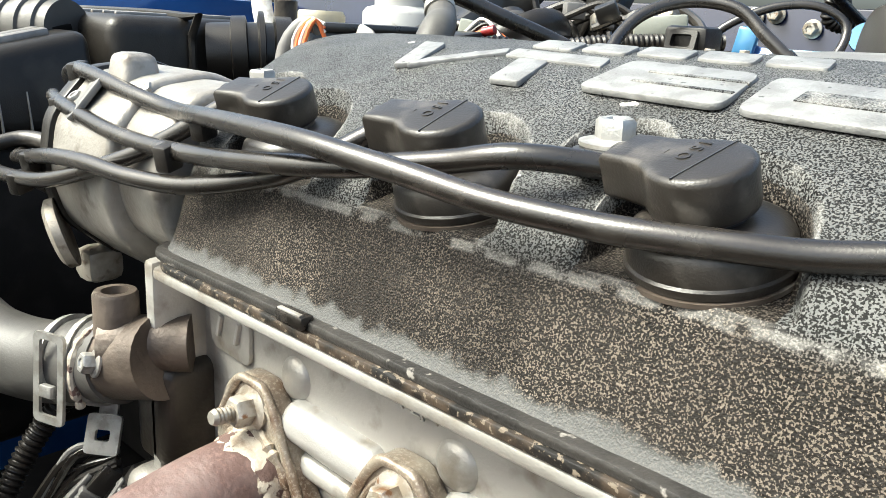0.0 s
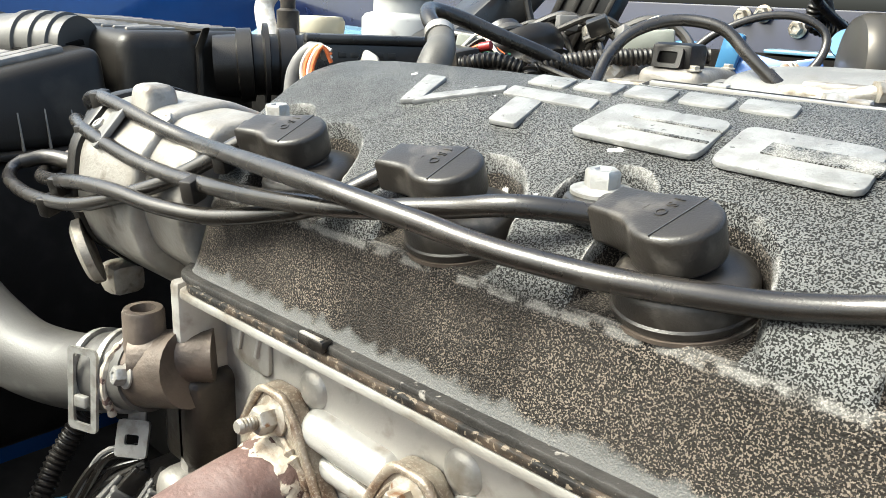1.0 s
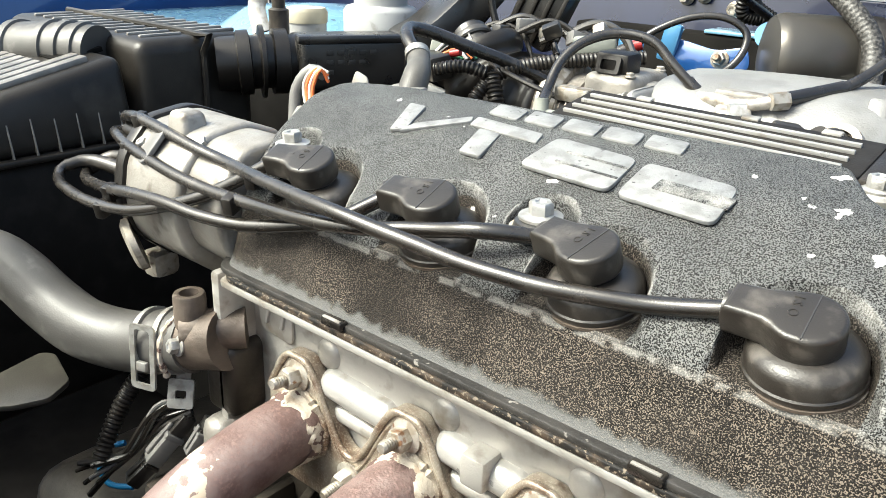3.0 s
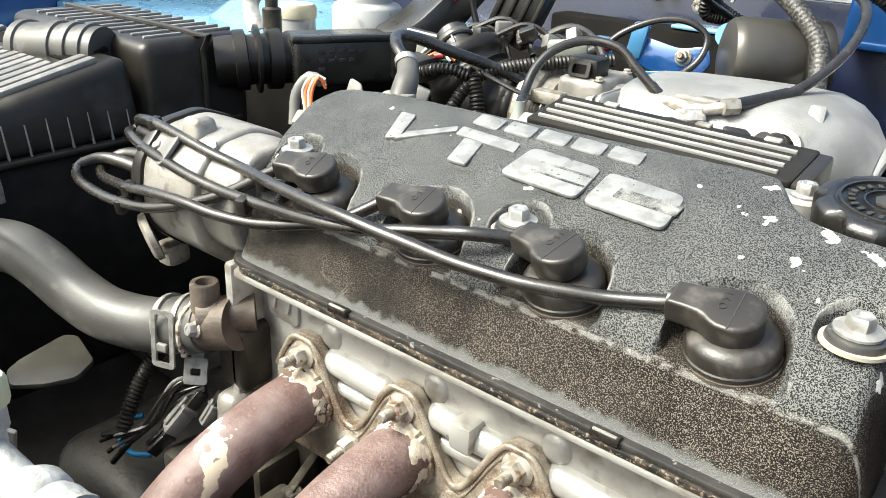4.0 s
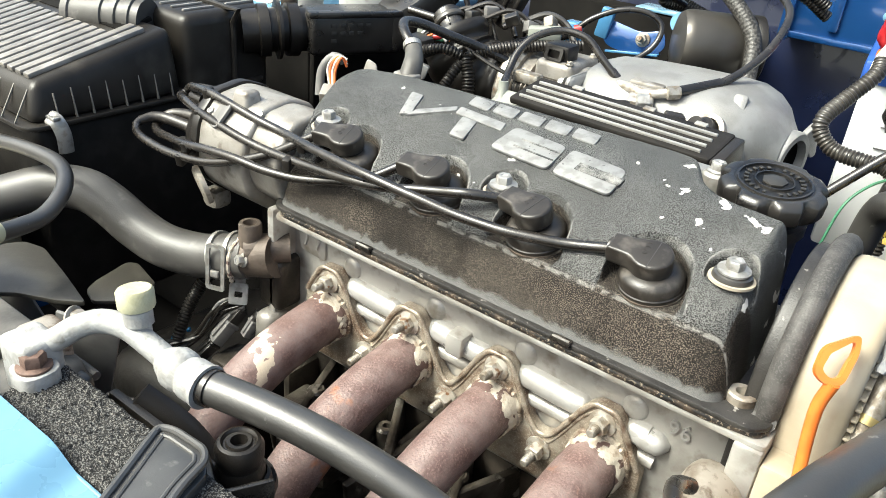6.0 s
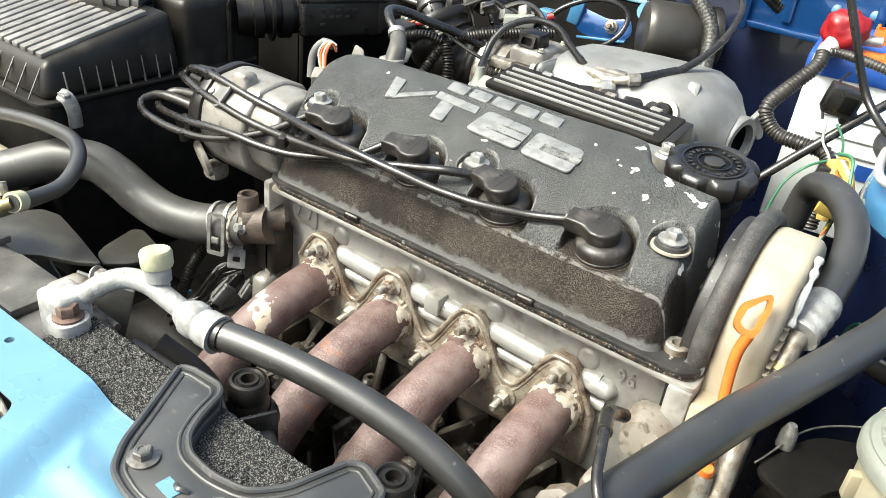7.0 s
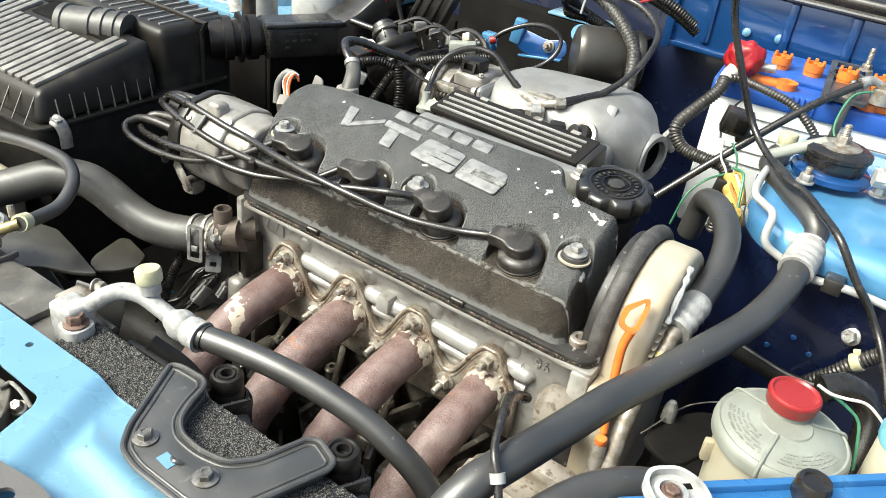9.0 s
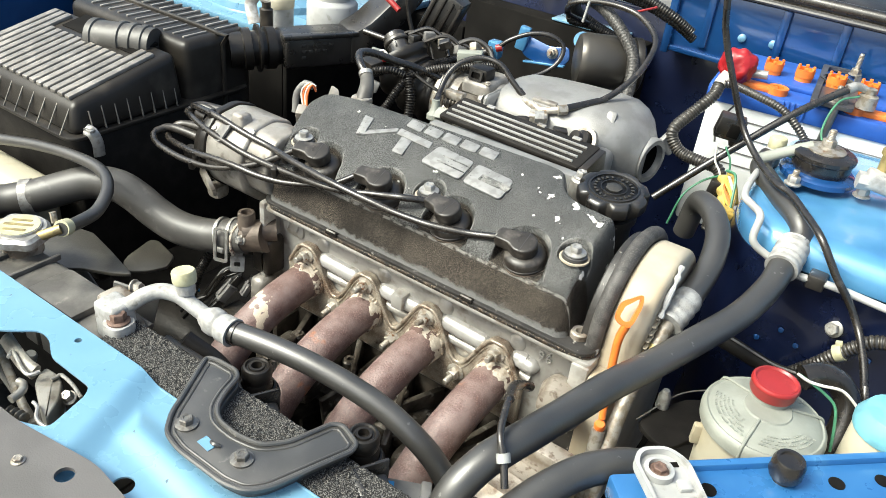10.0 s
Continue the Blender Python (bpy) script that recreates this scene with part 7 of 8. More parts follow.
part("hose", tube([(-0.176, 0.118, 0.887), (-0.193, 0.126, 0.896), (-0.207, 0.143, 0.900), (-0.204, 0.164, 0.896), (-0.188, 0.186, 0.886), (-0.172, 0.210, 0.876), (-0.150, 0.235, 0.862)], 0.0046, 18, 0.003), RUBBER, pcv)
part("stub", block(-0.172, -0.150, 0.086, 0.100, 0.864, 0.874, 0.003), ALU, pcv)
loom = [(-0.205, 0.150, 0.790), (-0.190, 0.175, 0.83), (-0.178, 0.200, 0.864), (-0.160, 0.226, 0.874), (-0.130, 0.262, 0.878), (-0.105, 0.29, 0.88)]
solo("wiring_loom", tube(loom, ribbed(0.0050, 0.0016, 0.11), 12, 0.0007), PLASTIC, "black corrugated wiring loom behind the valve cover", "conduit")
solo("wiring_loom", tube([(-0.178, 0.200, 0.868), (-0.168, 0.195, 0.84), (-0.165, 0.185, 0.80), (-0.17, 0.18, 0.72)], ribbed(0.0058, 0.0016, 0.11), 12, 0.0007), PLASTIC, "black corrugated wiring loom hanging behind the cover", "conduit")
solo("wiring_loom", tube([(-0.180, 0.196, 0.868), (-0.195, 0.188, 0.872), (-0.215, 0.18, 0.868)], ribbed(0.0046, 0.0016, 0.11), 12, 0.0007), PLASTIC, "black corrugated wiring loom joined with tape", "conduit")
sen = thing("sensor_cluster", (-0.225, 0.195, 0.86), "cluster of small connectors behind the valve cover", "connector")
part("pale_plug", block(-0.006, 0.006, -0.005, 0.005, -0.006, 0.007, 0.0015, pose(-0.234, 0.205, 0.878, 0, 10, 30)), LID, sen)
part("dark_plug", block(-0.014, 0.014, -0.009, 0.009, -0.009, 0.009, 0.002, pose(-0.226, 0.190, 0.868, 10, 0, -20)), PLASTIC, sen)
part("clip", block(-0.010, 0.010, -0.004, 0.004, -0.010, 0.004, 0.002, pose(-0.217, 0.180, 0.852, 0, 20, 30)), ALU, sen)
part("red_tip", lathe([(0.003, 0), (0.003, 0.008), (0, 0.009)], axis((-0.214, 0.196, 0.878), (0.8, 0.2, 0.2)), 10), RED, sen)
for k in range(5):
    part("wire", tube([(-0.232 + 0.004 * k, 0.198, 0.876), (-0.222 + 0.003 * k, 0.205, 0.886 - 0.003 * k), (-0.205, 0.204 + 0.003 * k, 0.874)], 0.0012, 8, 0.003), (WIRE_WHITE, PLASTIC, WIRE_ORANGE, PLASTIC, WIRE_GREEN)[k], sen)

# ---- air filter box ----
air = thing("air_filter_box", (-0.55, 0.03, 0.66), "large black plastic air filter box with a ridged lid", "air filter box")


def sloped_lid(x0, x1, y0, y1, z_low, z_front, z_back, inset, bm=None):
    """A lid whose top slopes, with sides drawn in."""
    out = bmesh.new()
    v = [out.verts.new(c) for c in ((x0, y0, z_low), (x1, y0, z_low), (x1, y1, z_low), (x0, y1, z_low),
                                    (x0 + inset, y0 + inset * 1.1, z_front), (x1 - inset, y0 + inset * 1.1, z_front), (x1 - inset, y1 - inset * 0.3, z_back), (x0 + inset, y1 - inset * 0.3, z_back))]
    for f in ((3, 2, 1, 0), (4, 5, 6, 7), (0, 1, 5, 4), (1, 2, 6, 5), (2, 3, 7, 6), (3, 0, 4, 7)):
        out.faces.new([v[i] for i in f])
    bmesh.ops.bevel(out, geom=out.edges, offset=0.009, segments=4, profile=0.5, affect="EDGES")
    return join(bm, out)


part("lid", sloped_lid(-0.660, -0.402, -0.106, 0.046, 0.802, 0.836, 0.866, 0.009), LID_PLASTIC, air)
part("lower_tray", block(-0.655, -0.404, -0.102, 0.150, 0.60, 0.800, 0.012, seg=3), MATTE_BLACK, air)
part("joint_flange", prism(round_outline([(-0.668, -0.114), (-0.397, -0.114), (-0.397, 0.150), (-0.668, 0.150)], 0.016, 4), 0.7985, 0.8030, 0.0015), LID_PLASTIC, air)
TOPM = Matrix.Translation((0, 0, 0.8365)) @ Matrix.Rotation(math.atan(0.030 / 0.138), 4, "X")
# ridges wear the pale copy, so the lid top looks lit from above
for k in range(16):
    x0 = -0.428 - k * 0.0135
    part("lid_ridge", block(x0 - 0.0049, x0 + 0.0049, 0.002, 0.130 if k > 12 else 0.097 if k > 1 else 0.120, -0.002, 0.0040, 0.0018, Matrix.Translation((0, -0.094, 0)) @ TOPM), RIDGE_SHEEN, air, "raised ridge")
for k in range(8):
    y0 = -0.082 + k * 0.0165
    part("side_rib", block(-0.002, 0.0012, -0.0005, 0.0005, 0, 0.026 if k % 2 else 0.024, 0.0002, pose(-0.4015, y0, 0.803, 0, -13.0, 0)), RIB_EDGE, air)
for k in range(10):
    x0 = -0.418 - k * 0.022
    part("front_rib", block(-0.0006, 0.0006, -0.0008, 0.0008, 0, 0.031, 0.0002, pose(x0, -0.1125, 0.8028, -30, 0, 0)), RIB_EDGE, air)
part("rear_box", block(-0.640, -0.405, 0.054, 0.160, 0.70, 0.876, 0.012, seg=4), LID_PLASTIC, air)
part("parting_ridge", tube([(-0.4035, 0.110, 0.74), (-0.4035, 0.110, 0.864), (-0.412, 0.110, 0.8765), (-0.63, 0.110, 0.8770)], 0.0030, 8, 0.01), LID_PLASTIC, air)
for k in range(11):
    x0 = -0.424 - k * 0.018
    part("rear_ridge", block(x0 - 0.0018, x0 + 0.0018, 0.117, 0.154, 0.8745, 0.8785, 0.0012), RIDGE_SHEEN, air, "raised ridge")
    part("rear_ridge", block(x0 - 0.0018, x0 + 0.0018, 0.066, 0.103, 0.8745, 0.8780, 0.0012), RIDGE_SHEEN, air, "raised ridge")
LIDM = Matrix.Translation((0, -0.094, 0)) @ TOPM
# no recess is cut; a black slab paints its shade
part("recess_shade", block(-0.590, -0.447, 0.108, 0.144, -0.003, 0.0008, 0.0002, LIDM), DARK, air, "black slab painted as the shade of a lid recess")
part("snorkel", tube([tuple(LIDM @ Vector(p)) for p in ((-0.530, 0.114, -0.003), (-0.506, 0.122, -0.002), (-0.482, 0.131, -0.002), (-0.452, 0.143, -0.004))], lambda s, d: 0.0225 - 0.002 * s + (0.0020 if 0.46 < s < 0.54 or 0.64 < s < 0.72 or 0.82 < s < 0.90 or s < 0.10 else 0), 30, 0.0010), HOSE_GREY, air, "ribbed round snorkel in the lid recess")
part("clip", tube([(-0.4040, -0.0900, 0.808), (-0.3960, -0.0880, 0.806), (-0.3925, -0.0850, 0.794), (-0.3950, -0.0830, 0.776)], 0.0065, 8, 0.003, flat=0.3), ZINC, air, "bright steel spring clip")
part("clip_bar", block(-0.407, -0.392, -0.0925, -0.0855, 0.8065, 0.8100, 0.001), ZINC, air)
duct = thing("air_duct", (-0.31, 0.19, 0.83), "black plastic air duct with a ribbed coupling to the filter box", "air duct")
DU = Vector((0.45, 0.893, 0))
DUCT = Matrix(((DU.x, -DU.y, 0, -0.352), (DU.y, DU.x, 0, 0.160), (0, 0, 1, 0), (0, 0, 0, 1)))
part("coupling", tube([(-0.412, 0.128, 0.851), (-0.402, 0.142, 0.852), (-0.392, 0.157, 0.853), (-0.382, 0.174, 0.853), (-0.372, 0.192, 0.853)], lambda s, d: 0.0225 + (0.0045 if 0.22 < s < 0.36 else 0.0080 if 0.46 < s < 0.51 else 0.0048 if 0.60 < s < 0.76 else 0), 36, 0.0010), PLASTIC, duct)
part("channel", block(0.006, 0.110, 0, 0.052, 0.832, 0.876, 0.006, DUCT, seg=3), PLASTIC_DARK, duct)
part("top_lip", block(0.004, 0.108, -0.003, 0.010, 0.8715, 0.8785, 0.002, DUCT), PLASTIC_DARK, duct, "moulded lip along the duct")
SIDE = DUCT @ Matrix(((1, 0, 0, 0), (0, 0, 1, 0), (0, 1, 0, 0), (0, 0, 0, 1)))
part("riser", prism(round_outline([(0.096, 0.832), (0.135, 0.845), (0.205, 0.920), (0.188, 0.945), (0.122, 0.888), (0.096, 0.876)], 0.010, 4), -0.002, 0.054, 0.005, SIDE), PLASTIC_DARK, duct)
for row in range(3):
    for k in range((5, 4, 1)[row]):
        part("moulded_bar", block(0.028 + k * 0.0095, 0.034 + k * 0.0095, -0.0008, 0.0006, 0.862 - row * 0.0080, 0.8660 - row * 0.0080, 0.0003, DUCT), CAP_MARK, duct)
brk = thing("brake_fluid_reservoir", (-0.40, 0.305, 0.84), "white plastic brake fluid reservoir beyond the air duct", "reservoir")
part("body", lathe([(0.030, 0.0), (0.036, 0.004), (0.036, 0.040), (0.033, 0.044), (0.026, 0.046), (0.026, 0.060), (0, 0.060)], pose(-0.395, 0.305, 0.848), 32), WHITE_PLASTIC, brk)
part("cap", lathe([(0.028, 0.058), (0.029, 0.060), (0.029, 0.074), (0.026, 0.078), (0, 0.078)], pose(-0.395, 0.305, 0.848), 32), RESERVOIR, brk, "yellowed screw cap")
part("cylinder", tube([(-0.395, 0.29, 0.835), (-0.395, 0.45, 0.845)], 0.018, 20), ALU_DIRTY, brk)
clu = thing("fluid_reservoir", (-0.455, 0.245, 0.84), "small white fluid reservoir with a brown cap behind the filter box", "reservoir")
part("body", lathe([(0.016, 0), (0.020, 0.003), (0.020, 0.036), (0, 0.036)], pose(-0.462, 0.268, 0.838), 24), WHITE_PLASTIC, clu)
part("cap", lathe([(0.021, 0.035), (0.0215, 0.045), (0.019, 0.049), (0, 0.049)], pose(-0.462, 0.268, 0.838), 24), RESERVOIR, clu)
rng_cl = random.Random(11)
for k in range(6):
    x0, y0 = -0.250 + 0.016 * k, 0.262 + 0.010 * (k % 3)
    z0 = 0.884 + 0.006 * (k % 2)
    part("harness_strand", tube([(x0, y0, z0), (x0 + 0.020, y0 + 0.014, z0 + 0.010), (x0 + 0.040, y0 + 0.020, z0 + 0.002), (x0 + 0.058, y0 + 0.010, z0 - 0.016)], 0.0022 + 0.0006 * (k % 3), 8, 0.004), (PLASTIC, RUBBER, CONDUIT)[k % 3], sen)
    part("small_plug", block(-0.007, 0.007, -0.005, 0.005, -0.005, 0.006, 0.0015, pose(x0 + 0.030, y0 + 0.004, z0 + 0.004, rng_cl.uniform(-30, 30), rng_cl.uniform(-30, 30), rng_cl.uniform(0, 90))), (PLASTIC_DARK, GREY_PLASTIC, STEEL_OLD)[k % 3], sen)
vs = thing("bracket_plate", (-0.43, 0.20, 0.85), "bent bare metal bracket beside the filter box", "bracket")
part("plate", tube([(-0.425, 0.185, 0.872), (-0.437, 0.190, 0.895), (-0.428, 0.196, 0.908), (-0.414, 0.200, 0.896)], 0.008, 8, 0.004, flat=0.25), ZINC, vs)
part("post", lathe([(0.009, -0.03), (0.009, 0.012), (0.006, 0.014), (0.006, 0.022), (0, 0.022)], pose(-0.414, 0.196, 0.880), 16), BLOCK, vs)
sb = thing("relay_box", (-0.21, 0.33, 0.86), "dark ribbed relay box on the firewall", "relay box")
part("box", block(-0.022, 0.022, -0.014, 0.014, -0.032, 0.036, 0.004, pose(-0.222, 0.330, 0.905, 0, 24, 10)), PLASTIC_DARK, sb)
for k in range(4):
    part("fin", block(-0.018 + k * 0.012, -0.014 + k * 0.012, -0.017, -0.013, -0.028, 0.030, 0.001, pose(-0.222, 0.330, 0.905, 0, 24, 10)), PLASTIC, sb)
part("bracket", tube([(-0.262, 0.300, 0.935), (-0.255, 0.300, 0.900), (-0.235, 0.300, 0.865), (-0.200, 0.305, 0.850), (-0.180, 0.31, 0.862)], 0.003, 8), PLASTIC, sb)
part("red_lead", tube([(-0.285, 0.285, 0.925), (-0.272, 0.285, 0.918), (-0.262, 0.285, 0.912)], 0.004, 10, 0.003), RED, sb)

# ---- battery ----
bat = thing("battery", (0.26, 0.46, 0.72), "pale car battery with a blue top and orange vent caps", "battery")
BM = Matrix.Translation((0.128, 0.384, 0.0)) @ Matrix.Rotation(radians(7), 4, "Z")
part("case", block(0.004, 0.250, 0.004, 0.142, 0.720, 0.887, 0.005, BM), BATTERY_WHITE, bat, "white battery case with printed lines")
part("lid", block(0.0, 0.254, 0.0, 0.146, 0.884, 0.906, 0.004, BM), BATTERY_BLUE, bat)
part("lid_step", block(0.006, 0.248, 0.040, 0.140, 0.905, 0.913, 0.003, BM), BATTERY_BLUE, bat)
for k, u in enumerate((0.060, 0.096, 0.132, 0.168, 0.204, 0.232)):
    cap_ob = part("vent_cap", lathe([(0.0100, 0.911), (0.0100, 0.9175), (0.0108, 0.918), (0.0108, 0.927), (0.0088, 0.927), (0.0088, 0.920), (0, 0.920)], BM @ pose(u, 0.070, 0), 36, wave=lambda a, r, h: 1.0), ORANGE, bat, "orange vent cap")
    for j in range(6):
        a = 2 * math.pi * j / 6
        part("crown_tooth", block(-0.0020, 0.0020, 0.0084, 0.0110, 0.926, 0.9305, 0.0008, BM @ pose(u, 0.070, 0, 0, 0, math.degrees(a))), ORANGE, cap_ob)
for u0, u1 in ((0.006, 0.075), (0.160, 0.235)):
    h = part("handle", block(u0, u1, 0.010, 0.026, 0.905, 0.913, 0.003, BM @ pose(0, 0, 0, 0, 0, 0)), ORANGE, bat, "orange carrying handle")
    part("handle_eye", lathe([(0.012, 0.904), (0.012, 0.9135), (0.0065, 0.9135), (0.0065, 0.904)], BM @ pose(u1 if u0 < 0.1 else u0, 0.018, 0), 24), ORANGE, h)
for k in range(5):
    part("lid_fin", block(0.085 + k * 0.006, 0.0875 + k * 0.006, -0.0025, 0.002, 0.888, 0.905, 0.0008, BM), BATTERY_BLUE, bat)
for z0 in (0.868, 0.848, 0.828, 0.812):
    part("level_line", block(0.030, 0.235, 0.0030, 0.0042, z0 - 0.0006, z0 + 0.0006, 0, BM), GREY_PLASTIC, bat)
part("printed_bar", block(0.172, 0.206, 0.0030, 0.0042, 0.838, 0.843, 0, BM), RED, bat, "faded red print")
part("printed_bar", block(0.188, 0.206, 0.0030, 0.0042, 0.828, 0.833, 0, BM), RED, bat, "faded red print")
part("blue_sticker", block(0.078, 0.098, 0.0030, 0.0042, 0.790, 0.806, 0, BM), BATTERY_BLUE, bat)
hold = thing("battery_clamp", tuple(BM @ Vector((0.135, 0.07, 0.905))), "rusty black steel hold-down clamp across the battery", "clamp")
part("bar", ring_frame(round_outline([(0.112, -0.012), (0.158, -0.012), (0.158, 0.150), (0.112, 0.150)], 0.008, 3), round_outline([(0.119, -0.004), (0.151, -0.004), (0.151, 0.142), (0.119, 0.142)], 0.006, 3), 0.9135, 0.9175, BM), SATIN_STEEL, hold)
part("web", block(0.119, 0.151, 0.0, 0.060, 0.9135, 0.9155, 0.0008, BM), SATIN_STEEL, hold)
part("ring", lathe([(0.019, 0.914), (0.019, 0.9185), (0.0155, 0.9185), (0.0155, 0.914)], BM @ pose(0.132, 0.092, 0), 28), SATIN_STEEL, hold)
hex_bolt("nut", tuple(BM @ Vector((0.138, 0.006, 0.9155))), (0, 0, 1), 0.0125, hold, STEEL_OLD, "rusty nut", stud=0.012)
hex_bolt("nut", tuple(BM @ Vector((0.150, 0.130, 0.9175))), (0, 0, 1), 0.0115, hold, STEEL_OLD, "rusty nut", stud=0.020)
part("rod", tube([tuple(BM @ Vector((0.140, -0.008, 0.913))), tuple(BM @ Vector((0.136, -0.012, 0.86))), tuple(BM @ Vector((0.130, -0.014, 0.80)))], 0.0045, 10), SATIN_STEEL, hold)
boot = thing("terminal_boot", tuple(BM @ Vector((0.024, 0.022, 0.908))), "crumpled glossy red rubber boot over the battery terminal", "terminal boot")
tb = bmesh.new()
bmesh.ops.create_icosphere(tb, subdivisions=4, radius=1.0)
for v in tb.verts:
    p = v.co.copy()
    k = 1 + 0.22 * noise.noise(p * 1.6) + 0.10 * noise.noise(p * 4.0)
    v.co = Vector((p.x * 0.022 * k, p.y * 0.018 * k, max(p.z, -0.8) * 0.021 * k))
tb.transform(Matrix.Translation((0.152, 0.398, 0.928)) @ Matrix.Rotation(radians(20), 4, "Y"))
part("boot", tb, RED_WRAP, boot)
part("cable_end", tube([(0.147, 0.388, 0.918), (0.143, 0.376, 0.909), (0.142, 0.366, 0.900)], lambda s, d: 0.0085 - 0.002 * s, 14, 0.003), WIRE_WHITE, boot, "pale pink taped cable end")
part("terminal", tube([(0.165, 0.405, 0.922), (0.185, 0.408, 0.924)], 0.005, 12), ZINC, boot)
cond = [[(0.1432, 0.3713, 0.9094), (0.143, 0.359, 0.8986), (0.1299, 0.3403, 0.8786), (0.1206, 0.3207, 0.8636), (0.1224, 0.3153, 0.8516), (0.1375, 0.3111, 0.8402), (0.1633, 0.307, 0.8386), (0.1842, 0.3047, 0.8378), (0.194, 0.298, 0.820), (0.196, 0.290, 0.77)],
        [(0.148, 0.372, 0.911), (0.1592, 0.3756, 0.9118), (0.1893, 0.3626, 0.9119), (0.2209, 0.3581, 0.9061), (0.2416, 0.3531, 0.8942), (0.2586, 0.3497, 0.8787), (0.2652, 0.341, 0.8723)]]
for way, r in zip(cond, (0.0076, 0.0050)):
    solo("battery_conduit", tube(way, ribbed(r * 0.88, 0.0017, 0.09), 14, 0.00055), CONDUIT, "black corrugated conduit from the battery terminal", "conduit", "battery conduits")
rodm = tube([(0.1332, 0.2627, 0.7976), (0.16, 0.2871, 0.8279), (0.1927, 0.3147, 0.8641), (0.2317, 0.3554, 0.9037), (0.2594, 0.3883, 0.9254), (0.276, 0.404, 0.937)], 0.0043, 14, 0.006)
solo("battery_cable", rodm, RUBBER, "straight black battery cable crossing in front of the battery", "cable")
solo("cable_lug", tube([(0.272, 0.400, 0.935), (0.280, 0.407, 0.939), (0.290, 0.412, 0.936)], lambda s, d: 0.006 - 0.002 * s, 10, 0.003), ZINC, "crimped metal lug on the battery cable", "cable lug")
solo("clamp_post", lathe([(0.011, 0), (0.010, 0.014), (0.006, 0.016), (0.006, 0.022), (0, 0.022)], pose(0.294, 0.412, 0.917), 20), STEEL_OLD, "oxidised battery terminal clamp", "terminal clamp")

# fuse holder and wires beside the battery
fh = thing("fuse_holder", (0.184, 0.306, 0.87), "grey fuse holder hanging in front of the battery", "fuse holder")
FM = pose(0.181, 0.318, 0.884, 8, 8, 22) @ Matrix.Scale(1.25, 4)
part("body", block(-0.012, 0.011, -0.007, 0.007, -0.010, 0.011, 0.0015, FM), PLASTIC_DARK, fh)
# black block painting the shade inside the fuse slot
part("slot", block(-0.002, 0.008, -0.0082, -0.006, -0.006, 0.007, 0.0006, FM), DARK, fh)
part("tail", block(0.004, 0.015, -0.006, 0.006, -0.015, -0.006, 0.0015, FM), PLASTIC, fh)
wires = ((WIRE_WHITE, "white", [(0.176, 0.302, 0.868), (0.180, 0.298, 0.850), (0.192, 0.292, 0.835), (0.194, 0.286, 0.80)]),
         (WIRE_GREEN, "green", [(0.186, 0.300, 0.868), (0.196, 0.296, 0.856), (0.200, 0.292, 0.840), (0.205, 0.286, 0.80)]),
         (PLASTIC, "black", [(0.176, 0.338, 0.905), (0.172, 0.325, 0.898), (0.168, 0.312, 0.880), (0.172, 0.304, 0.868)]),
         (WIRE_GREEN, "green", [(0.286, 0.395, 0.932), (0.270, 0.378, 0.925), (0.268, 0.345, 0.900), (0.285, 0.315, 0.882), (0.270, 0.290, 0.884), (0.250, 0.282, 0.886)]),
         (WIRE_GREEN, "green", [(0.192, 0.290, 0.838), (0.178, 0.272, 0.832), (0.166, 0.258, 0.815), (0.16, 0.25, 0.78)]),
         (WIRE_WHITE, "white", [(0.205, 0.288, 0.842), (0.214, 0.276, 0.825), (0.222, 0.262, 0.805), (0.23, 0.24, 0.76)]),
         (WIRE_GREEN, "green", [(0.272, 0.090, 0.80), (0.268, 0.100, 0.792), (0.264, 0.112, 0.775), (0.262, 0.12, 0.74)]),
         (WIRE_WHITE, "pink-white", [(0.262, 0.086, 0.786), (0.260, 0.094, 0.778), (0.258, 0.104, 0.765), (0.258, 0.11, 0.74)]),
         (WIRE_WHITE, "white", [(0.3498, 0.0006, 0.8315), (0.3590, 0.0032, 0.8273), (0.3693, 0.0082, 0.8255), (0.3818, 0.0148, 0.8240), (0.3920, 0.0164, 0.8177), (0.3984, 0.0159, 0.8116), (0.4046, 0.0119, 0.8009)]),
         (WIRE_GREEN, "green", [(0.3514, 0.0032, 0.8296), (0.3617, 0.0059, 0.8248), (0.3734, 0.0085, 0.8186), (0.3825, 0.0088, 0.8113), (0.3879, 0.0021, 0.7974), (0.3916, -0.0065, 0.7826)]))
for mat, colour, way in wires:
    solo("wire", tube(way, 0.0012, 8, 0.003), mat, "thin %s insulated wire hanging in the engine bay" % colour, "wire", "loose wires")
ytb = thing("taped_bundle", (0.196, 0.285, 0.80), "bundle of yellow-taped wires in front of the battery", "wiring")
part("tape_wrap", tube([(0.196, 0.292, 0.838), (0.201, 0.284, 0.826), (0.207, 0.276, 0.812), (0.208, 0.268, 0.79)], lambda s, d: 0.0068 + 0.001 * math.sin(d * 500), 12, 0.003), YELLOW, ytb)
part("tape_wrap", tube([(0.205, 0.286, 0.838), (0.212, 0.276, 0.832), (0.219, 0.268, 0.820)], 0.0058, 10, 0.003), YELLOW, ytb)
part("yellow_plug", block(-0.012, 0.012, -0.007, 0.007, -0.010, 0.010, 0.002, pose(0.212, 0.246, 0.815, 10, 15, 20)), YELLOW, ytb)
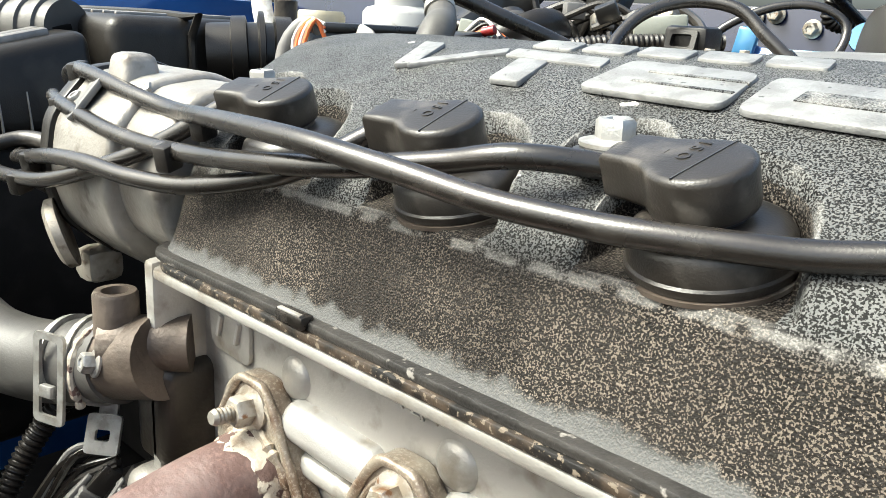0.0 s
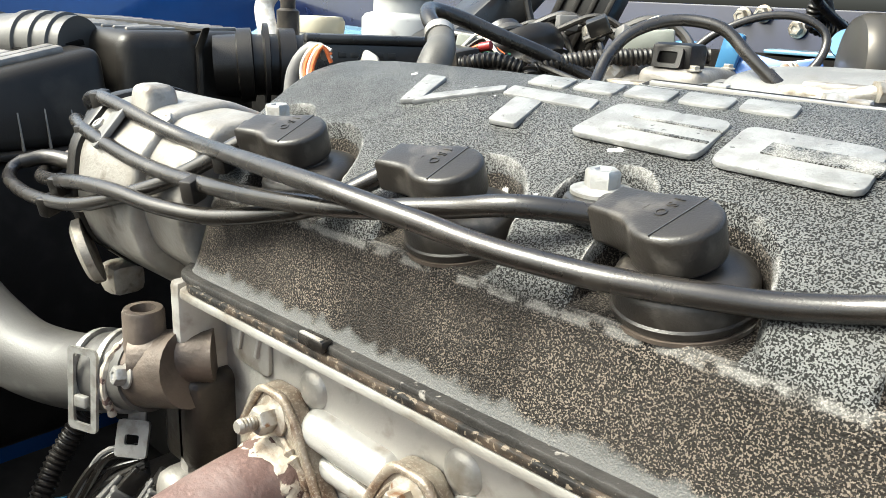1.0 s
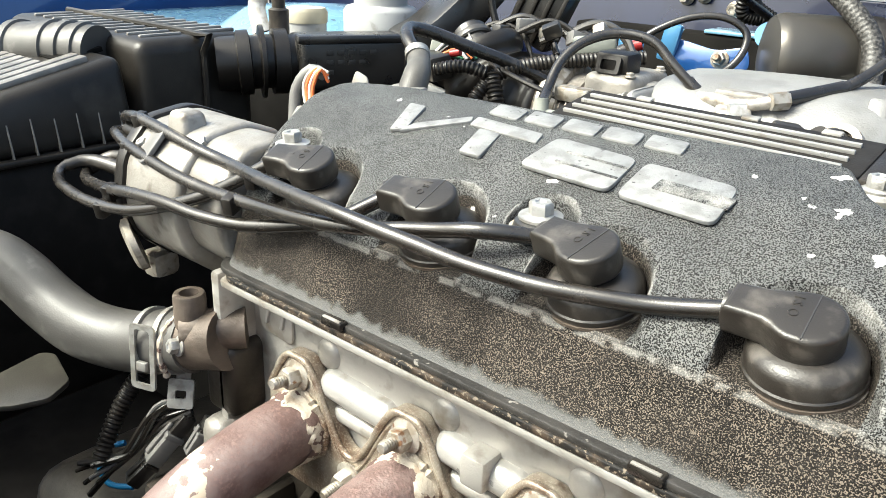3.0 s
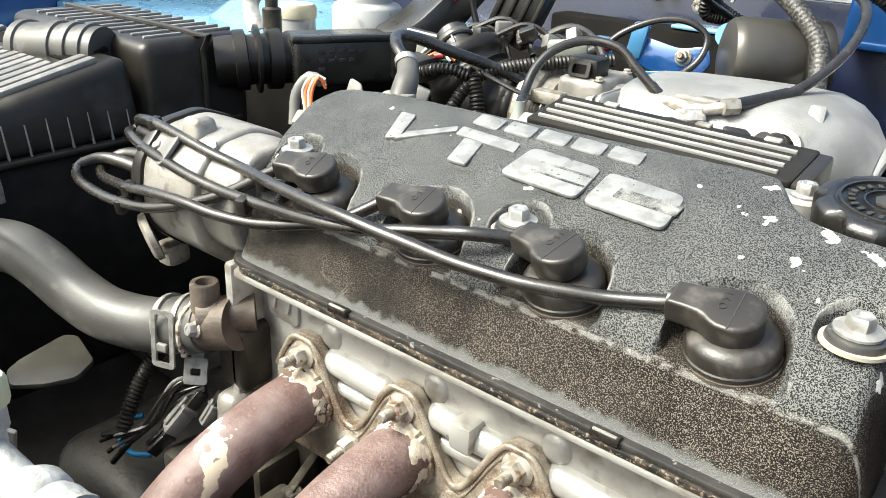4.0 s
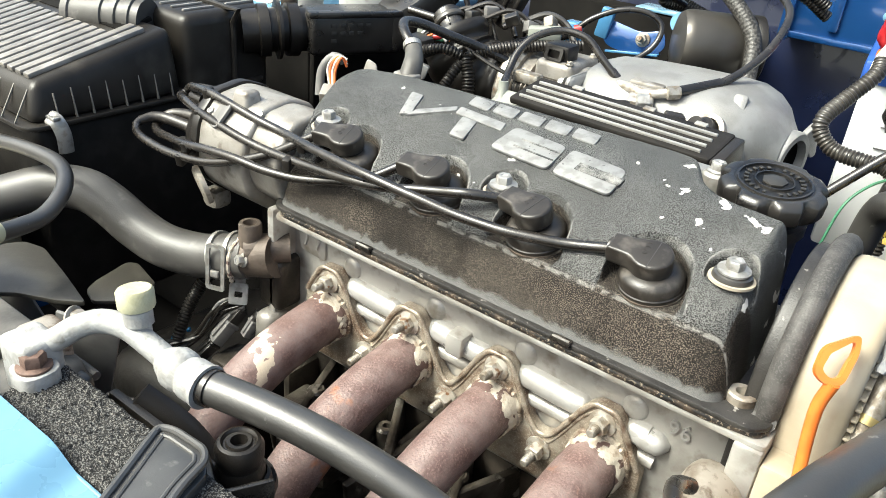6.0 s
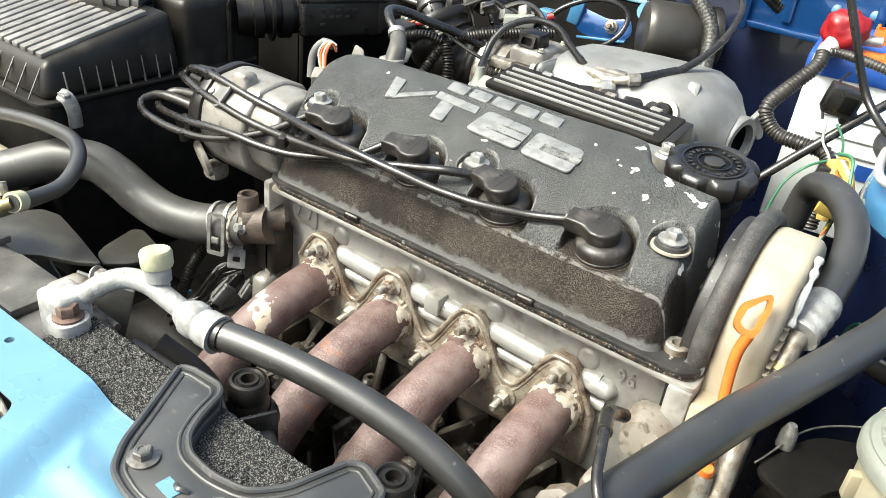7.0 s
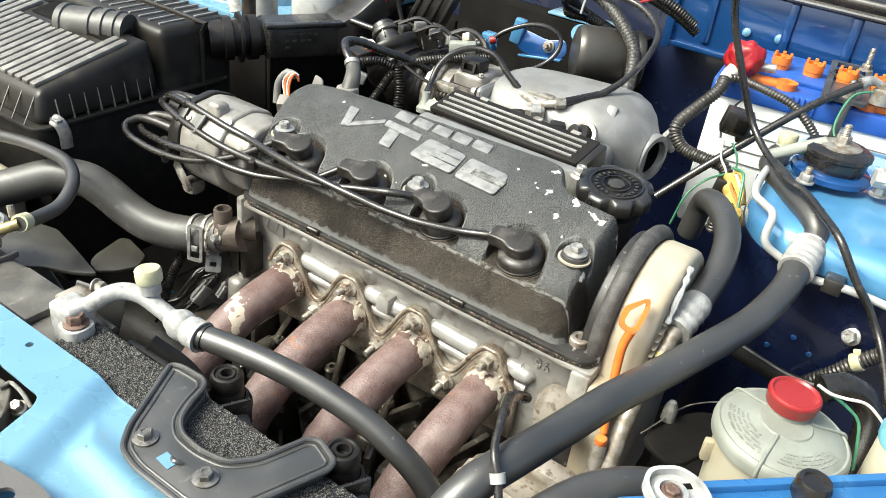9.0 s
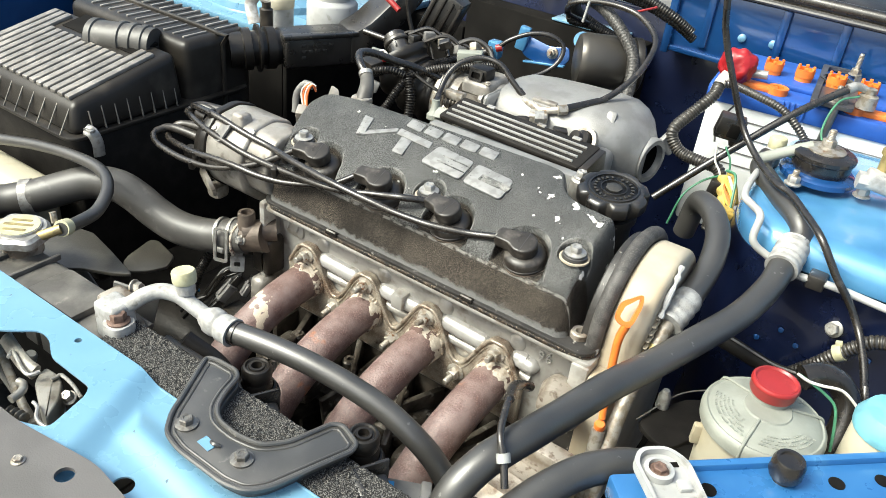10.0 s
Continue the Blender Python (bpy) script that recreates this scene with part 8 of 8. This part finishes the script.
part("grey_plug", block(-0.008, 0.008, -0.006, 0.006, -0.009, 0.009, 0.002, pose(0.224, 0.252, 0.812, 0, 15, 20)), GREY_PLASTIC, ytb)
for k in range(7):
    a = k * 0.9
    part("looped_wire", tube([(0.197 + 0.002 * k, 0.290, 0.846 - 0.003 * k), (0.206 + 0.004 * math.cos(a), 0.276 + 0.004 * math.sin(a), 0.850 - 0.004 * k), (0.216 + 0.003 * math.sin(a), 0.262, 0.838 - 0.003 * k), (0.221, 0.250 + 0.002 * k, 0.818)], 0.0015, 6, 0.004),
         (WIRE_GREEN, YELLOW, WIRE_WHITE, WIRE_YELLOW, WIRE_ORANGE, YELLOW, PLASTIC)[k], ytb)
part("dark_plug", block(-0.006, 0.006, -0.006, 0.006, -0.014, 0.012, 0.002, pose(0.190, 0.285, 0.822, 0, 8, 10)), PLASTIC_DARK, ytb)
for k in range(6):
    part("loose_wire", tube([(0.198 + 0.003 * k, 0.286, 0.832), (0.206 + 0.002 * k, 0.270, 0.826 - 0.004 * k), (0.214, 0.256 - 0.002 * k, 0.812 - 0.006 * k), (0.212, 0.246, 0.78)], 0.0013, 6, 0.004), (WIRE_YELLOW, WIRE_GREEN, WIRE_YELLOW, WIRE_ORANGE, WIRE_WHITE, WIRE_GREEN)[k], ytb)
solo("long_cable", tube([(0.150, 0.245, 1.070), (0.1561, 0.2508, 1.0286), (0.1604, 0.2643, 0.994), (0.1795, 0.2661, 0.952), (0.2032, 0.2691, 0.9062), (0.2304, 0.2453, 0.8882), (0.261, 0.2034, 0.8865), (0.2792, 0.1885, 0.8868), (0.3024, 0.1603, 0.8835),
                        (0.3218, 0.134, 0.8798), (0.3437, 0.1279, 0.8547), (0.3589, 0.1282, 0.838), (0.3753, 0.1241, 0.8181), (0.3896, 0.1006, 0.803), (0.4001, 0.0727, 0.7903), (0.3978, 0.0596, 0.8042), (0.4056, 0.0503, 0.7849), (0.4123, 0.0403, 0.7655), (0.4186, 0.0300, 0.7461)], 0.0034, 14, 0.005), RUBBER, "long black cable draped over the strut tower", "cable")

# strut mount and its bolts
sm = thing("strut_mount", (0.300, 0.262, 0.875), "black rubber strut mount with a threaded rod on the tower", "strut mount")
SMX, SMY = 0.2850, 0.2860
part("dish", lathe([(0.037, -0.006), (0.037, -0.001), (0.033, 0.002), (0, 0.002)], pose(SMX, SMY, 0.880), 40), BLUE_DEEP, sm)
part("rubber", lathe([(0.027, 0.0), (0.029, 0.004), (0.029, 0.012), (0.031, 0.014), (0.031, 0.018), (0.026, 0.021), (0, 0.021)], pose(SMX, SMY, 0.882), 40), RUBBER, sm)
part("washer", lathe([(0.019, 0.020), (0.019, 0.0225), (0.010, 0.024), (0, 0.024)], pose(SMX, SMY, 0.882), 30), STEEL_OLD, sm)
hex_bolt("nut", (SMX, SMY, 0.905), (0, 0, 1), 0.014, sm, STEEL_OLD, "rusty top nut", stud=0.012)
for u, v in ((-0.0150, -0.0380), (0.046, -0.012), (0.0, 0.050)):
    hex_bolt("flange_nut", (SMX + u, SMY + v, 0.873), (0, 0, 1), 0.0125, sm, ZINC, "whitish flange nut", stud=0.008)
lab = thing("clear_tube", (0.26, 0.285, 0.88), "short translucent plastic tube taped over the cables", "tube")
part("tube", tube([(0.2300, 0.2585, 0.8830), (0.2530, 0.2720, 0.8950), (0.2720, 0.2830, 0.9040)], 0.0058, 14, 0.004, flat=0.8), LID, lab)
hb2 = thing("hose_bracket", (0.325, 0.205, 0.845), "small oxidised metal bracket bolted to the strut tower", "bracket")
part("plate", block(-0.026, 0.022, -0.010, 0.010, 0, 0.006, 0.0015, pose(0.335, 0.192, 0.838, 18, 6, 12)), WHITE, hb2)
hex_bolt("bolt", (0.342, 0.194, 0.846), (0.1, -0.2, 1), 0.013, hb2, ZINC, "whitish oxidised bolt")
tv = thing("valve_fitting", (0.340, 0.290, 0.88), "oxidised brass valve fitting with a black hose", "fitting")
part("body", block(-0.018, 0.018, -0.010, 0.010, -0.009, 0.009, 0.004, pose(0.345, 0.272, 0.893, 0, 10, 15), seg=3), WHITE, tv)
part("nut", lathe([(0.009, -0.006), (0.009, 0.006)], axis((0.328, 0.266, 0.892), (1, 0.3, 0)), 6), WHITE, tv)
part("post", lathe([(0.006, 0), (0.006, 0.020), (0.008, 0.021), (0.008, 0.026), (0, 0.026)], pose(0.340, 0.280, 0.898), 14), BRASS, tv)
part("hose", tube([(0.340, 0.280, 0.918), (0.346, 0.290, 0.930), (0.362, 0.300, 0.932), (0.39, 0.31, 0.92)], 0.006, 12, 0.004), RUBBER, tv)
cl = tube([(0.3300, 0.1360, 0.7240), (0.3420, 0.1360, 0.7400), (0.3570, 0.1360, 0.7590), (0.3700, 0.1360, 0.7780), (0.3830, 0.1360, 0.7940), (0.3950, 0.1360, 0.8050), (0.4300, 0.1360, 0.8150)], ribbed(0.0063, 0.0019, 0.09), 14, 0.0006)
lc = thing("fender_conduit", (0.36, 0.137, 0.74), "black corrugated conduit clipped along the inner fender", "conduit")
part("conduit", cl, CONDUIT, lc)
part("clip", lathe([(0.0070, -0.004), (0.0080, -0.004), (0.0080, 0.004), (0.0070, 0.004)], axis((0.3710, 0.1360, 0.7800), (0.75, 0, 0.65)), 18), CAP_YELLOW, lc, "yellowed plastic clip")
part("clip_tab", block(-0.003, 0.003, -0.0015, 0.002, 0.006, 0.012, 0.001, pose(0.3710, 0.1360, 0.7800, 0, -20, 0)), CAP_YELLOW, lc)
rt = thing("washer_tank", (0.43, -0.03, 0.74), "cream plastic washer tank with a turquoise cap", "tank")
part("neck", lathe([(0.026, 0), (0.026, 0.05), (0.023, 0.055), (0, 0.055)], pose(0.4214, -0.0015, 0.7656), 24), RESERVOIR, rt)
part("cap", lathe([(0.027, 0.053), (0.0275, 0.060), (0.022, 0.070), (0.010, 0.074), (0, 0.075)], pose(0.4214, -0.0015, 0.7656), 24), material("turquoise_plastic", (0.15, 0.36, 0.43), 0.45), rt, "turquoise plastic cap")

# ---- oxygen sensor lead in front of the block ----
ox = thing("sensor_lead", (0.18, -0.14, 0.74), "grey sensor lead hanging beside the last exhaust branch", "cable")
part("lead", tube([(0.1909, -0.1556, 0.8287), (0.1977, -0.1757, 0.8358), (0.2022, -0.1888, 0.8359), (0.2063, -0.1995, 0.8329), (0.2111, -0.2071, 0.8298), (0.2176, -0.2122, 0.8223), (0.2262, -0.2210, 0.8078)], 0.0026, 14, 0.003), RUBBER, ox)
part("elbow", tube([(0.1915, -0.1272, 0.8099), (0.1887, -0.1396, 0.8186), (0.1909, -0.1556, 0.8287), (0.1977, -0.1757, 0.8358)], 0.0038, 12, 0.003), RUBBER, ox)
part("tie", lathe([(0.0036, -0.003), (0.0048, -0.003), (0.0048, 0.003), (0.0036, 0.003)], axis((0.2176, -0.2122, 0.8223), (0.0151, -0.0139, -0.0220)), 12), WHITE_PLASTIC, ox, "white cable tie")
oc = thing("sensor_plug", (0.145, -0.225, 0.73), "grey sensor plug with a blue printed mark", "connector")
OM = pose(0.150, -0.218, 0.738, 0, 6, 32)
part("housing", block(-0.022, 0.016, -0.009, 0.009, -0.007, 0.009, 0.002, OM), GREY_PLASTIC, oc)
part("printed_mark", block(-0.020, -0.010, -0.005, 0.005, 0.0088, 0.0096, 0, OM), WIRE_BLUE, oc)
part("collar", block(0.010, 0.018, -0.0105, 0.0105, -0.009, 0.0105, 0.0015, OM), GREY_PLASTIC, oc)
part("tail", tube([tuple(OM @ Vector((0.018, 0, 0))), tuple(OM @ Vector((0.034, 0.003, 0.001))), tuple(OM @ Vector((0.056, 0.008, -0.002)))], ribbed(0.0052, 0.0034, 0.15), 10, 0.001), PLASTIC, oc)
wt = thing("water_outlet", (0.19, -0.06, 0.72), "grimy aluminium fitting at the end of the head", "engine part")
part("body", lathe([(0.016, 0), (0.018, 0.010), (0.014, 0.026), (0, 0.028)], axis((0.186, -0.040, 0.742), (0.1, -1, 0.1)), 20, wave=lambda a, r, h: 1 + 0.06 * math.cos(3 * a)), ALU_DIRTY, wt)
part("cap", lathe([(0.012, 0), (0.012, 0.016), (0.009, 0.019), (0, 0.020)], axis((0.196, -0.055, 0.738), (0.6, -0.8, 0.2)), 18), STEEL_OLD, wt)
alt = thing("alternator", (0.20, -0.13, 0.60), "grimy finned alternator below the thick hose", "alternator")
part("body", lathe([(0.055, 0), (0.060, 0.006), (0.060, 0.060), (0.052, 0.070), (0, 0.072)], axis((0.215, -0.130, 0.655), (-1, 0.0, 0.1)), 40, wave=lambda a, r, h: 1 + 0.03 * math.cos(20 * a)), ALU_DIRTY, alt)
part("bracket", block(0.170, 0.230, -0.110, -0.090, 0.660, 0.735, 0.005), ALU_DIRTY, alt)
part("belt", tube([(0.232, -0.130 + 0.045 * math.cos(a), 0.650 + 0.045 * math.sin(a)) for a in [2 * math.pi * k / 18 for k in range(19)]], 0.007, 8, 0.01, caps=False), RUBBER, alt)

# ---- connectors and wires below the coolant outlet ----
cb = thing("connector_bundle", (-0.225, -0.04, 0.66), "bundle of grey wiring connectors below the radiator hose", "connector")
part("metal_clip", ring_frame(round_outline([(-0.008, -0.009), (0.008, -0.009), (0.008, 0.009), (-0.008, 0.009)], 0.002, 2), round_outline([(-0.0035, -0.003), (0.0035, -0.003), (0.0035, 0.002), (-0.0035, 0.002)], 0.001, 2), 0, 0.002, axis((-0.2130, -0.0480, 0.6960), (0.55, -0.75, 0.40))), ZINC, cb, "bright sheet metal clip")
part("clip_neck", block(-0.0045, 0.0045, -0.001, 0.001, 0.006, 0.020, 0.0006, pose(-0.2125, -0.0475, 0.6960, -20, 0, 35)), ZINC, cb)


def plug_between(a, b, width, mat, label=""):
    """A connector with a latch, from a to b."""
    a, b = Vector(a), Vector(b)
    m = axis(a, b - a)
    length = (b - a).length
    ob = part("plug", block(-width * 0.5, width * 0.5, -width * 0.38, width * 0.38, 0, length * 0.56, 0.0014, m), mat, cb, label)
    join_ring = block(-width * 0.56, width * 0.56, -width * 0.44, width * 0.44, length * 0.52, length * 0.62, 0.001, m)
    part("collar", join_ring, mat, ob)
    part("latch", block(-width * 0.2, width * 0.2, width * 0.34, width * 0.52, length * 0.1, length * 0.75, 0.0008, m), mat, ob)
    part("rear", block(-width * 0.42, width * 0.42, -width * 0.34, width * 0.34, length * 0.6, length, 0.0014, m), PLASTIC_DARK, ob)
    return ob


plug_between((-0.2258, -0.0655, 0.6500), (-0.2150, -0.0430, 0.6780), 0.014, GREY_PLASTIC, "grey two-part wiring connector")
plug_between((-0.2330, -0.0770, 0.6360), (-0.2230, -0.0570, 0.6560), 0.012, PLASTIC_DARK, "black wiring connector")
plug_between((-0.1980, -0.0560, 0.6640), (-0.1930, -0.0420, 0.6850), 0.009, GREY_PLASTIC, "grey wiring connector")
part("flex_tube", tube([(-0.236, -0.036, 0.716), (-0.248, -0.052, 0.700), (-0.254, -0.068, 0.676), (-0.250, -0.086, 0.650)], ribbed(0.0052, 0.0015, 0.11), 12, 0.0006), PLASTIC, cb)
part("blue_wire", tube([(-0.2617, -0.0638, 0.6441), (-0.2705, -0.0727, 0.6401), (-0.2694, -0.0789, 0.6286), (-0.2605, -0.0776, 0.6197), (-0.2479, -0.0688, 0.6190)], 0.0020, 10, 0.003), WIRE_BLUE, cb, "blue looped wire")
for k in range(7):
    u = k / 6
    part("lead", tube([(-0.216 + 0.006 * u, -0.040 - 0.004 * u, 0.690 - 0.010 * u), (-0.224 - 0.006 * u, -0.056 - 0.006 * u, 0.676 + 0.010 * math.sin(5 * u)), (-0.234 - 0.012 * u, -0.070 - 0.010 * u, 0.656 - 0.006 * u), (-0.250 - 0.014 * u, -0.090 - 0.006 * u, 0.634 + 0.012 * math.sin(9 * u))], 0.0016 + 0.0006 * (k % 2), 8, 0.003), (PLASTIC, RUBBER, GREY_PLASTIC, PLASTIC, RUBBER, CONDUIT, PLASTIC)[k], cb)
part("casting", block(-0.196, -0.172, -0.052, -0.022, 0.648, 0.690, 0.008, pose(0, 0, 0), seg=3, taper=0.86), DIZ_ALU, cb, "pale cast sensor body")
trans = thing("transmission_casing", (-0.27, -0.02, 0.50), "grimy cast transmission casing below the distributor", "engine part")
part("casing", block(-0.36, -0.192, -0.10, 0.10, 0.40, 0.596, 0.03, seg=4), GRIMY, trans)
part("bracket", block(-0.225, -0.190, -0.075, -0.04, 0.590, 0.640, 0.006), OILY_ALU, trans)
